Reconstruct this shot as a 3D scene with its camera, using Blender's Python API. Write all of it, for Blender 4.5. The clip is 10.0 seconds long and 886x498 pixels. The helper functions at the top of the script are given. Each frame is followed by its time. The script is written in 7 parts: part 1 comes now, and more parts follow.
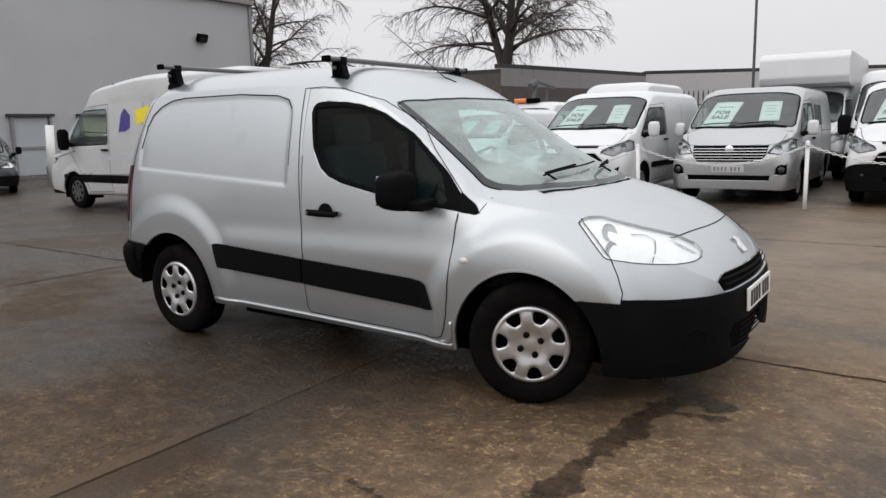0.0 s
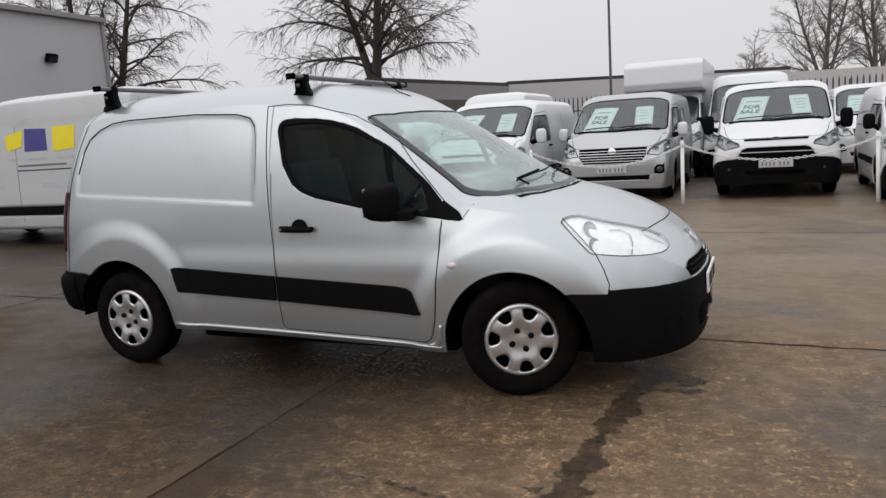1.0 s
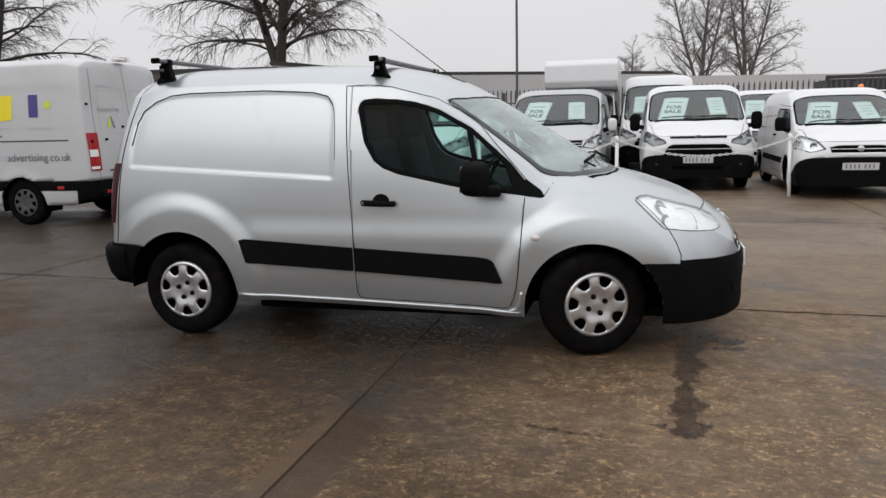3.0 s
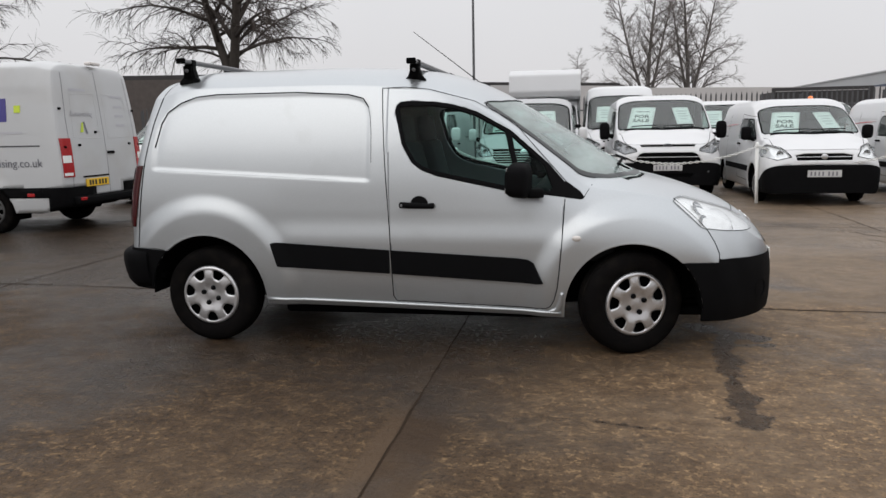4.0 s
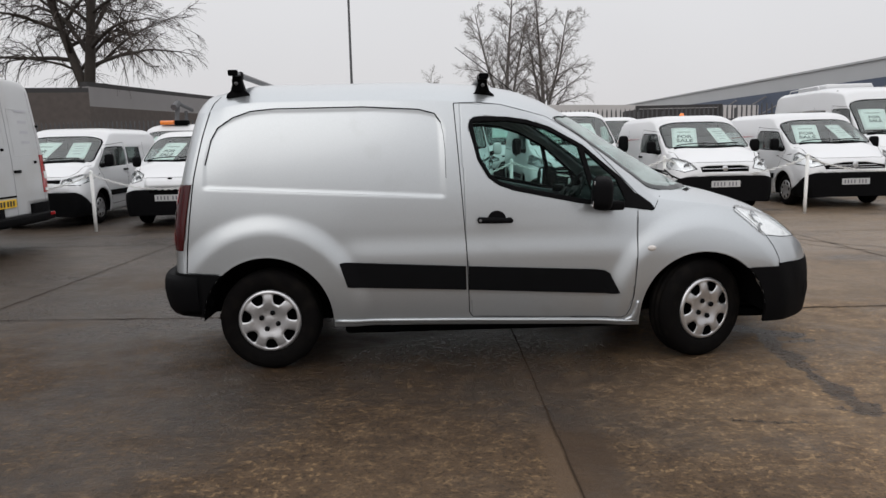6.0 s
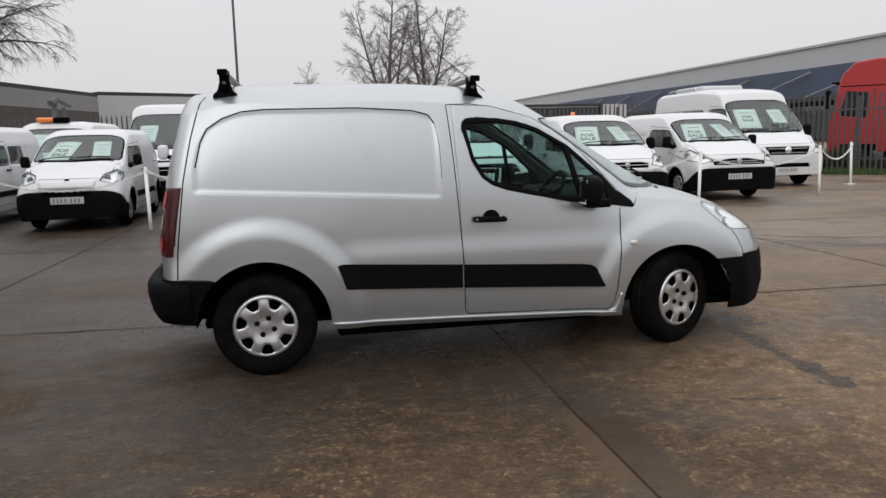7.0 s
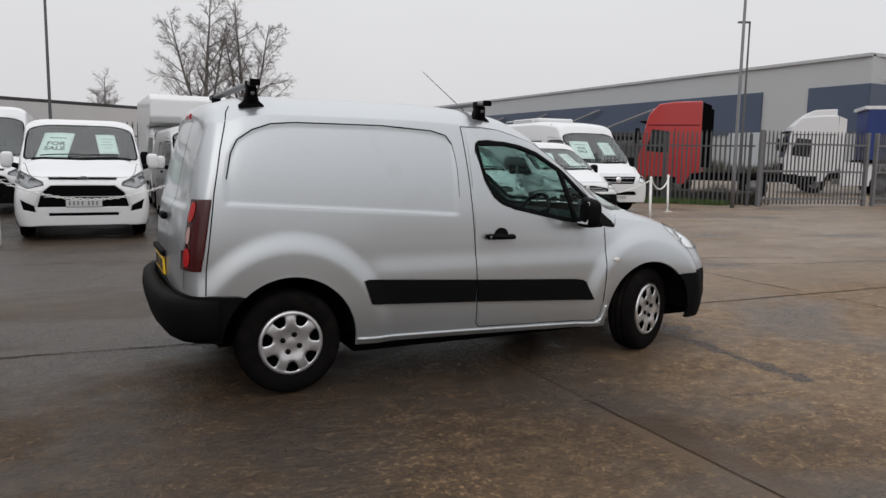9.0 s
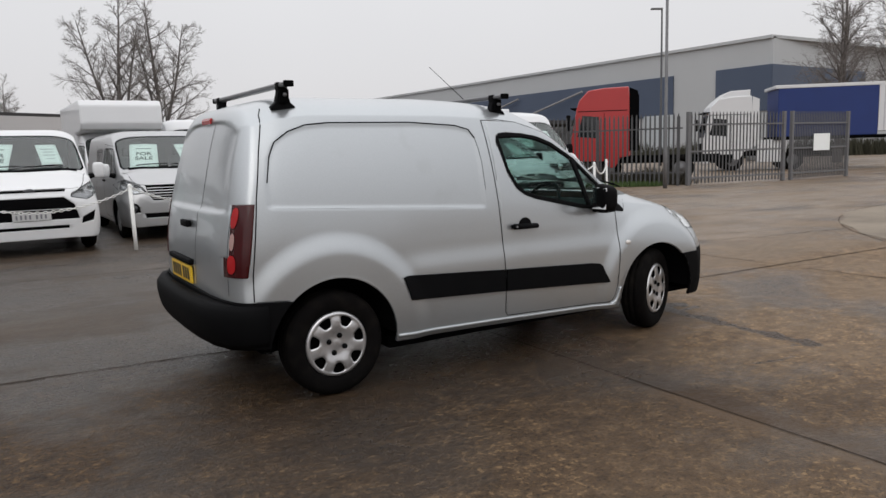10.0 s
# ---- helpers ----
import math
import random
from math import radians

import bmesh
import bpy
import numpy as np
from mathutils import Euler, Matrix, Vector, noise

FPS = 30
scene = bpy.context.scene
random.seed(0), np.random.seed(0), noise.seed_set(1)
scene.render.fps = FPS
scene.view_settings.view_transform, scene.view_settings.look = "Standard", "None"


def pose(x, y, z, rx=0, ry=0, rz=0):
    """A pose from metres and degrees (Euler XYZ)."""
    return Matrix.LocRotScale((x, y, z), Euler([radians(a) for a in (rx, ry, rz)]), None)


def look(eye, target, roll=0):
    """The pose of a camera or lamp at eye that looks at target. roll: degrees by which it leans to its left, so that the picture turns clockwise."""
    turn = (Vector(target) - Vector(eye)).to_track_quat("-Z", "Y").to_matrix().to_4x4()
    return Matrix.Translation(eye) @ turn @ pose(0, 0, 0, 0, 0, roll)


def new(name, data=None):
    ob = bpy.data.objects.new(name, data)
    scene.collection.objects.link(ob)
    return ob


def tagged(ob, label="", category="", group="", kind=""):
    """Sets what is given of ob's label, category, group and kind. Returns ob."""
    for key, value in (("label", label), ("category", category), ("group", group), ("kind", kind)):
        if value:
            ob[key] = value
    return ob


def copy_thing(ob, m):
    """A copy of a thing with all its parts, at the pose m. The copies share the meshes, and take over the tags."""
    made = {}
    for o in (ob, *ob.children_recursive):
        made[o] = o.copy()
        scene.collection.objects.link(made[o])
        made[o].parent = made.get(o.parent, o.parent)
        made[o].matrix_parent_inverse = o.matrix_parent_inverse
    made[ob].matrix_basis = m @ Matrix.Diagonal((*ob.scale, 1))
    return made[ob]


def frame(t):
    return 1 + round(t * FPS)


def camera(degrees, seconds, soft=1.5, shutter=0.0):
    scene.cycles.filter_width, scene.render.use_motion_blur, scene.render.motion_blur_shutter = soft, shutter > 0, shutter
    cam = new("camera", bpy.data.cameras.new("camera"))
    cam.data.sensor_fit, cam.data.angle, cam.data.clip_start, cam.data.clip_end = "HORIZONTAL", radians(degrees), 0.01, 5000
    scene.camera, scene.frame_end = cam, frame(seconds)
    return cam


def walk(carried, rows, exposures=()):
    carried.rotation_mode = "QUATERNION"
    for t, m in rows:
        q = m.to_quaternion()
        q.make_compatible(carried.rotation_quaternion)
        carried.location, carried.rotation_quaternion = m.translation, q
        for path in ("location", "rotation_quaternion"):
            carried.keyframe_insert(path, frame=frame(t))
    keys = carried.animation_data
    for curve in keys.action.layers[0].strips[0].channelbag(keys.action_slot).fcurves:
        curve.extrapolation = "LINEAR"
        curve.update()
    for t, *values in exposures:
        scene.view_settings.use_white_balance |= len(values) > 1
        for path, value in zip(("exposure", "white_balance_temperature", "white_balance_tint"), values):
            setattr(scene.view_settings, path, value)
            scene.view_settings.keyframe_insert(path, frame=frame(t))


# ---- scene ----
cam = camera(61.8, 10.0)
PATH = [
    (0, (2.987, -4.001, 1.378), (1.881, -2.367, 1.054), -1.4),
    (0.5, (2.76, -4.161, 1.399), (1.754, -2.454, 1.132), -1.9),
    (1, (2.531, -4.436, 1.396), (1.732, -2.628, 1.091), -3.6),
    (1.5, (2.321, -4.62, 1.401), (1.454, -2.843, 1.101), -1.9),
    (2, (2.105, -4.75, 1.4), (1.366, -2.92, 1.079), -0.8),
    (2.5, (1.834, -4.989, 1.412), (1.233, -3.112, 1.072), -1.3),
    (4, (1.005, -5.302, 1.366), (0.652, -3.357, 1.046), -1.1),
    (4.5, (0.691, -5.346, 1.359), (0.384, -3.384, 1.104), -1.8),
    (5, (0.359, -5.377, 1.361), (0.156, -3.403, 1.101), -0.8),
    (6.5, (-0.759, -5.385, 1.412), (-0.553, -3.418, 1.111), -1.9),
    (7, (-1.119, -5.373, 1.429), (-0.747, -3.431, 1.128), -1.4),
    (7.5, (-1.452, -5.32, 1.416), (-1.01, -3.387, 1.155), -0.4),
    (8, (-1.822, -5.291, 1.43), (-1.158, -3.428, 1.129), -0.3),
    (8.5, (-2.133, -5.239, 1.42), (-1.349, -3.423, 1.128), 0.8),
    (9, (-2.45, -5.116, 1.427), (-1.578, -3.333, 1.18), 1.0),
    (9.5, (-2.806, -5.002, 1.445), (-1.794, -3.301, 1.159), -1.3),
    (10, (-3.083, -4.835, 1.435), (-2.033, -3.153, 1.17), -1.6),
]
walk(cam, [(t, look(eye, target, roll)) for t, eye, target, roll in PATH], [(0, 0.08), (0.5, 0.02), (1.0, -0.02), (1.5, 0.0), (2.5, 0.02), (4.0, -0.02), (4.5, -0.05), (5.0, -0.11), (6.5, -0.02), (7.0, -0.02), (7.5, -0.06), (8.0, -0.12), (8.5, -0.05), (9.0, -0.06), (9.5, -0.02), (10.0, -0.02)])

import colorsys
import itertools
from mathutils.bvhtree import BVHTree

# ---------------------------------------------------------------- light
world = bpy.data.worlds.new("overcast")
scene.world = world
world.use_nodes = True
wn, wl = world.node_tree.nodes, world.node_tree.links
wn.clear()
w_out = wn.new("ShaderNodeOutputWorld")
w_bg = wn.new("ShaderNodeBackground")
w_sky = wn.new("ShaderNodeTexSky")
w_sky.sky_type = "NISHITA"
w_sky.sun_disc = False
w_sky.sun_elevation, w_sky.sun_rotation = radians(38), radians(200)
w_sky.altitude, w_sky.air_density, w_sky.dust_density = 50, 1.0, 4.0
w_dim = wn.new("ShaderNodeVectorMath")
w_dim.operation = "SCALE"
w_dim.inputs["Scale"].default_value = 0.10
w_co = wn.new("ShaderNodeTexCoord")
w_sep = wn.new("ShaderNodeSeparateXYZ")
w_ramp = wn.new("ShaderNodeValToRGB")
w_ramp.color_ramp.elements[0].position, w_ramp.color_ramp.elements[0].color = 0.0, (0.735, 0.722, 0.742, 1)
w_ramp.color_ramp.elements[1].position, w_ramp.color_ramp.elements[1].color = 1.0, (1.75, 1.76, 1.80, 1)
w_mid = w_ramp.color_ramp.elements.new(0.2)
w_mid.color = (0.825, 0.82, 0.835, 1)
w_hi = w_ramp.color_ramp.elements.new(0.55)
w_hi.color = (1.25, 1.25, 1.28, 1)
w_noise = wn.new("ShaderNodeTexNoise")
w_noise.inputs["Scale"].default_value = 2.2
w_noise.inputs["Detail"].default_value = 4
w_nr = wn.new("ShaderNodeMapRange")
w_nr.inputs["To Min"].default_value, w_nr.inputs["To Max"].default_value = 0.93, 1.06
w_mul = wn.new("ShaderNodeVectorMath")
w_mul.operation = "SCALE"
w_mix = wn.new("ShaderNodeMix")
w_mix.data_type = "RGBA"
w_mix.inputs["Factor"].default_value = 0.93
wl.new(w_sky.outputs["Color"], w_dim.inputs[0])
wl.new(w_co.outputs["Generated"], w_sep.inputs[0])
wl.new(w_sep.outputs["Z"], w_ramp.inputs["Fac"])
wl.new(w_co.outputs["Generated"], w_noise.inputs["Vector"])
wl.new(w_noise.outputs["Fac"], w_nr.inputs["Value"])
wl.new(w_ramp.outputs["Color"], w_mul.inputs[0])
wl.new(w_nr.outputs["Result"], w_mul.inputs["Scale"])
wl.new(w_dim.outputs["Vector"], w_mix.inputs["A"])
wl.new(w_mul.outputs["Vector"], w_mix.inputs["B"])
wl.new(w_mix.outputs["Result"], w_bg.inputs["Color"])
w_bg.inputs["Strength"].default_value = 1.0
wl.new(w_bg.outputs["Background"], w_out.inputs["Surface"])

sun = new("sun", bpy.data.lights.new("sun", "SUN"))
sun.data.energy, sun.data.angle, sun.data.color = 0.35, radians(40), (1.0, 0.98, 0.95)
sun.matrix_world = look((-20, -40, 35), (0, 0, 0))


# ---------------------------------------------------------------- materials
def mat(name, base, rough=0.5, metal=0.0, vary=0.12, scale=6.0, bump=0.0, bscale=60.0, coat=0.0, spec=0.5, dirt=None, dscale=1.5, dmin=0.5, dmax=0.75, emit=0.0, island=0.0):
    """A painted or raw surface: colour varied at two scales, an optional stain colour, and fine relief."""
    m = bpy.data.materials.new(name)
    m.use_nodes = True
    n, l = m.node_tree.nodes, m.node_tree.links
    p = n["Principled BSDF"]
    p.inputs["Roughness"].default_value, p.inputs["Metallic"].default_value = rough, metal
    p.inputs["Coat Weight"].default_value, p.inputs["Coat Roughness"].default_value = coat, 0.06
    p.inputs["Specular IOR Level"].default_value = spec
    co = n.new("ShaderNodeTexCoord")
    no = n.new("ShaderNodeTexNoise")
    no.inputs["Scale"].default_value, no.inputs["Detail"].default_value = scale, 6
    l.new(co.outputs["Object"], no.inputs["Vector"])
    mix = n.new("ShaderNodeMix")
    mix.data_type = "RGBA"
    mix.inputs["A"].default_value = (*[c * (1 - vary) for c in base], 1)
    mix.inputs["B"].default_value = (*[min(1, c * (1 + vary)) for c in base], 1)
    l.new(no.outputs["Fac"], mix.inputs["Factor"])
    colour = mix.outputs["Result"]
    if dirt:
        d = n.new("ShaderNodeTexNoise")
        d.inputs["Scale"].default_value, d.inputs["Detail"].default_value = dscale, 8
        l.new(co.outputs["Object"], d.inputs["Vector"])
        r = n.new("ShaderNodeMapRange")
        r.inputs["From Min"].default_value, r.inputs["From Max"].default_value = dmin, dmax
        l.new(d.outputs["Fac"], r.inputs["Value"])
        mx = n.new("ShaderNodeMix")
        mx.data_type = "RGBA"
        mx.inputs["B"].default_value = (*dirt, 1)
        l.new(r.outputs["Result"], mx.inputs["Factor"])
        l.new(colour, mx.inputs["A"])
        colour = mx.outputs["Result"]
    l.new(colour, p.inputs["Base Color"])
    if bump:
        b = n.new("ShaderNodeTexNoise")
        b.inputs["Scale"].default_value, b.inputs["Detail"].default_value = bscale, 4
        l.new(co.outputs["Object"], b.inputs["Vector"])
        bu = n.new("ShaderNodeBump")
        bu.inputs["Strength"].default_value, bu.inputs["Distance"].default_value = bump, 0.01
        l.new(b.outputs["Fac"], bu.inputs["Height"])
        l.new(bu.outputs["Normal"], p.inputs["Normal"])
    if emit:
        p.inputs["Emission Color"].default_value = (*base, 1)
        p.inputs["Emission Strength"].default_value = emit
    return m


def glass(name, tint, gloss=0.02, ior=1.6, mist_sheen=0.0):
    """A thin tinted pane: light passes straight through, and the surface reflects by Fresnel."""
    m = bpy.data.materials.new(name)
    m.use_nodes = True
    n, l = m.node_tree.nodes, m.node_tree.links
    n.clear()
    out, mix = n.new("ShaderNodeOutputMaterial"), n.new("ShaderNodeMixShader")
    t, g, lw = n.new("ShaderNodeBsdfTransparent"), n.new("ShaderNodeBsdfGlossy"), n.new("ShaderNodeLayerWeight")
    f, pw = n.new("ShaderNodeMapRange"), n.new("ShaderNodeMath")
    t.inputs["Color"].default_value = (*tint, 1)
    g.inputs["Roughness"].default_value = gloss
    lw.inputs["Blend"].default_value = 0.5
    pw.operation, pw.inputs[1].default_value = "POWER", 5
    f.inputs["To Min"].default_value, f.inputs["To Max"].default_value = 1.8 * ((ior - 1) / (ior + 1)) ** 2, 1.0
    l.new(lw.outputs["Facing"], pw.inputs[0])
    l.new(pw.outputs[0], f.inputs["Value"])
    l.new(f.outputs["Result"], mix.inputs[0])
    l.new(t.outputs[0], mix.inputs[1])
    l.new(g.outputs[0], mix.inputs[2])
    last = mix
    # pale diffuse layer: sky reflection on misted glass, put into the colour
    if mist_sheen:
        d, no, r, mx = n.new("ShaderNodeBsdfDiffuse"), n.new("ShaderNodeTexNoise"), n.new("ShaderNodeMapRange"), n.new("ShaderNodeMixShader")
        d.inputs["Color"].default_value = (0.72, 0.85, 0.82, 1)
        no.inputs["Scale"].default_value, no.inputs["Detail"].default_value = 3.0, 5
        r.inputs["From Min"].default_value, r.inputs["From Max"].default_value = 0.3, 0.7
        r.inputs["To Min"].default_value, r.inputs["To Max"].default_value = mist_sheen * 0.55, mist_sheen * 1.3
        l.new(no.outputs["Fac"], r.inputs["Value"])
        l.new(r.outputs["Result"], mx.inputs[0])
        l.new(mix.outputs[0], mx.inputs[1])
        l.new(d.outputs[0], mx.inputs[2])
        last = mx
    l.new(last.outputs[0], out.inputs[0])
    return m


M = {}
M["silver"] = mat("silver_paint", (0.432, 0.453, 0.469), 0.31, 0.74, 0.07, 140.0, 0.02, 900, coat=0.45, dirt=(0.33, 0.335, 0.335), dscale=2.3, dmin=0.62, dmax=0.95)
M["silver_b"] = mat("silver_beige_paint", (0.40, 0.402, 0.408), 0.33, 0.72, 0.04, 3.0, coat=0.4)
M["white"] = mat("white_paint", (0.62, 0.625, 0.635), 0.32, 0.0, 0.025, 2.0, coat=0.4, dirt=(0.66, 0.64, 0.61), dscale=1.7, dmin=0.6, dmax=0.95)
M["white_dirty"] = mat("grimy_white_paint", (0.50, 0.508, 0.515), 0.4, 0.0, 0.04, 2.0, coat=0.25, dirt=(0.40, 0.385, 0.36), dscale=1.2, dmin=0.5, dmax=0.95)
M["black_plastic"] = mat("black_plastic", (0.0045, 0.0045, 0.005), 0.65, 0, 0.25, 8, 0.15, 700, spec=0.045)
M["rubber"] = mat("tyre_rubber", (0.0045, 0.004, 0.004), 0.85, 0, 0.3, 12, 0.3, 180, spec=0.05, dirt=(0.013, 0.011, 0.009), dscale=9, dmin=0.5, dmax=0.85)
M["gap"] = mat("panel_gap_black", (0.003, 0.003, 0.0033), 0.9, 0, 0.1, spec=0.03)
M["dark"] = mat("cabin_plastic", (0.012, 0.013, 0.014), 0.8, 0, 0.2, 10, spec=0.15)
M["seat"] = mat("seat_cloth", (0.045, 0.05, 0.055), 0.9, 0, 0.25, 30, spec=0.15)
M["alloy"] = mat("wheel_trim_silver", (0.54, 0.54, 0.55), 0.30, 0.82, 0.06, 14, 0.05, 500, dirt=(0.3, 0.28, 0.25), dscale=14, dmin=0.58, dmax=0.85)
M["chrome"] = mat("chrome", (0.85, 0.86, 0.88), 0.08, 1.0, 0.03)
M["bowl"] = mat("lamp_bowl_reflector", (0.36, 0.37, 0.38), 0.2, 0.75, 0.35, 30)
M["lampgrey"] = mat("smoked_lamp_reflector", (0.20, 0.205, 0.215), 0.25, 0.3, 0.4, 18)
M["smoked"] = mat("smoked_lens", (0.045, 0.047, 0.05), 0.2, 0.2, 0.3, 18)
M["pole_dark"] = mat("weathered_pole", (0.055, 0.056, 0.06), 0.6, 0.2, 0.2, 5)
M["lampback"] = mat("lamp_reflector", (0.80, 0.81, 0.82), 0.25, 0.30, 0.22, 30)
M["red_lens"] = mat("red_lamp_lens", (0.045, 0.003, 0.004), 0.2, 0, 0.25, 9, coat=0.25, spec=0.3)
M["redbright"] = mat("red_lamp_bright", (0.36, 0.012, 0.014), 0.2, 0, 0.1, 9, coat=0.3, spec=0.3)
M["clear_lens"] = mat("clear_lamp_lens", (0.62, 0.58, 0.55), 0.15, 0.1, 0.1, 40, coat=0.8)
M["tail_clear"] = mat("pale_tail_chamber", (0.42, 0.26, 0.24), 0.15, 0.1, 0.15, 40, coat=0.8)
M["orange"] = mat("amber_lens", (0.85, 0.22, 0.03), 0.2, 0, 0.1, coat=0.6)
M["plate_w"] = mat("white_number_plate", (0.82, 0.82, 0.80), 0.3, 0, 0.03)
# white plate greyed down: the shade on other vans' noses is in its colour
M["plate_shaded"] = mat("shaded_number_plate", (0.50, 0.50, 0.50), 0.35, 0, 0.05)
M["plate_y"] = mat("yellow_number_plate", (0.80, 0.50, 0.03), 0.35, 0, 0.05)
M["ink"] = mat("black_ink", (0.015, 0.015, 0.017), 0.5, 0, 0.1)
M["paper"] = mat("white_paper", (0.84, 0.86, 0.85), 0.8, 0, 0.02)
M["green_ink"] = mat("dark_green_ink", (0.09, 0.12, 0.11), 0.7, 0, 0.1)
M["glass"] = glass("misted_sheen_glass", (0.52, 0.66, 0.63), ior=1.75, mist_sheen=0.27)
M["frit"] = mat("glass_border_black", (0.03, 0.033, 0.034), 0.35, 0, 0.2, 8, spec=0.4)
M["glass_side"] = glass("green_tinted_glass", (0.62, 0.80, 0.76), ior=1.13, mist_sheen=0.002)
M["glass_van"] = glass("windscreen_glass", (0.70, 0.80, 0.77), mist_sheen=0.03)
M["dark_glass"] = mat("privacy_glass", (0.012, 0.014, 0.015), 0.05, 0, 0.1, spec=0.6)
M["lamp_glass"] = glass("lamp_cover", (0.98, 0.99, 0.99), ior=1.45)
M["steel"] = mat("galvanised_steel", (0.15, 0.15, 0.155), 0.6, 0.3, 0.2, 9, 0.1, 90)
M["steel_wheel"] = mat("grey_steel_wheel", (0.075, 0.074, 0.073), 0.6, 0.3, 0.3, 12)
M["fence"] = mat("fence_steel", (0.085, 0.086, 0.09), 0.6, 0.3, 0.25, 5)
M["post_white"] = mat("post_white_paint", (0.78, 0.78, 0.76), 0.5, 0, 0.05, 12, 0.1, 90, dirt=(0.35, 0.33, 0.30), dscale=6, dmin=0.62, dmax=0.85)
M["chain"] = mat("white_chain_plastic", (0.72, 0.72, 0.70), 0.45, 0, 0.08, 20)
M["bark"] = mat("bark", (0.045, 0.037, 0.031), 0.9, 0, 0.35, 7, 0.6, 30)
M["twig"] = mat("twigs", (0.05, 0.038, 0.032), 0.9, 0, 0.3, 3)
M["grass"] = mat("grass_blades", (0.06, 0.10, 0.025), 0.8, 0, 0.4, 12)
M["purple"] = mat("purple_vinyl", (0.055, 0.045, 0.22), 0.4, 0, 0.08)
M["yellow"] = mat("yellow_vinyl", (0.80, 0.66, 0.02), 0.4, 0, 0.06)
M["lime"] = mat("lime_vinyl", (0.55, 0.68, 0.05), 0.4, 0, 0.06)
M["grey_ink"] = mat("grey_vinyl", (0.16, 0.16, 0.18), 0.5, 0, 0.08)
M["pale_ink"] = mat("pale_vinyl", (0.45, 0.45, 0.48), 0.5, 0, 0.05)
M["cladding"] = mat("grey_cladding", (0.45, 0.455, 0.465), 0.55, 0.1, 0.05, 0.6, dirt=(0.40, 0.40, 0.405), dscale=0.35, dmin=0.5, dmax=0.9)
M["wall_pale"] = mat("pale_render", (0.50, 0.49, 0.49), 0.8, 0, 0.06, 0.5)
M["bar_alu"] = mat("anodised_bar", (0.16, 0.16, 0.165), 0.38, 0.7, 0.1, 20)
# far trees' bark and twigs, paled: distance haze put into their colour
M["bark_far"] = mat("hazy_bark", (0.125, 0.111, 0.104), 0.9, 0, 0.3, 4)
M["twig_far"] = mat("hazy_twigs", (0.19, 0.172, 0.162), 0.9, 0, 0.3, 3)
M["cladding_far"] = mat("pale_cladding", (0.42, 0.43, 0.44), 0.6, 0.1, 0.05, 0.2)
M["cladding_blue"] = mat("dark_blue_cladding", (0.055, 0.075, 0.12), 0.5, 0.1, 0.12, 0.2)
M["roof_dark"] = mat("dark_roof_edge", (0.035, 0.033, 0.034), 0.7, 0, 0.2, 2)
M["brick_dark"] = mat("dark_brickwork", (0.09, 0.075, 0.068), 0.85, 0, 0.3, 4, 0.3, 14)
M["fascia"] = mat("weathered_fascia", (0.25, 0.24, 0.24), 0.7, 0, 0.12, 1.2)
M["door_grey"] = mat("pale_grey_door", (0.42, 0.45, 0.47), 0.45, 0, 0.05)
M["lorry_red"] = mat("red_lorry_paint", (0.40, 0.020, 0.020), 0.35, 0, 0.08, 2, coat=0.5)
M["curtain_blue"] = mat("blue_curtain", (0.006, 0.024, 0.135), 0.6, 0, 0.12, 1.5, 0.2, 6)
M["alu"] = mat("brushed_aluminium", (0.55, 0.55, 0.56), 0.35, 0.9, 0.06, 20)
M["doorway_lit"] = mat("lit_doorway_cream", (0.52, 0.48, 0.35), 0.5, 0, 0.1, 3)
M["dark_car"] = mat("dark_blue_paint", (0.018, 0.02, 0.026), 0.25, 0.3, 0.1, coat=0.6)
M["joint"] = mat("joint_sealant", (0.034, 0.0235, 0.0160), 0.8, 0, 0.4, 5, 0.5, 60, spec=0.06)


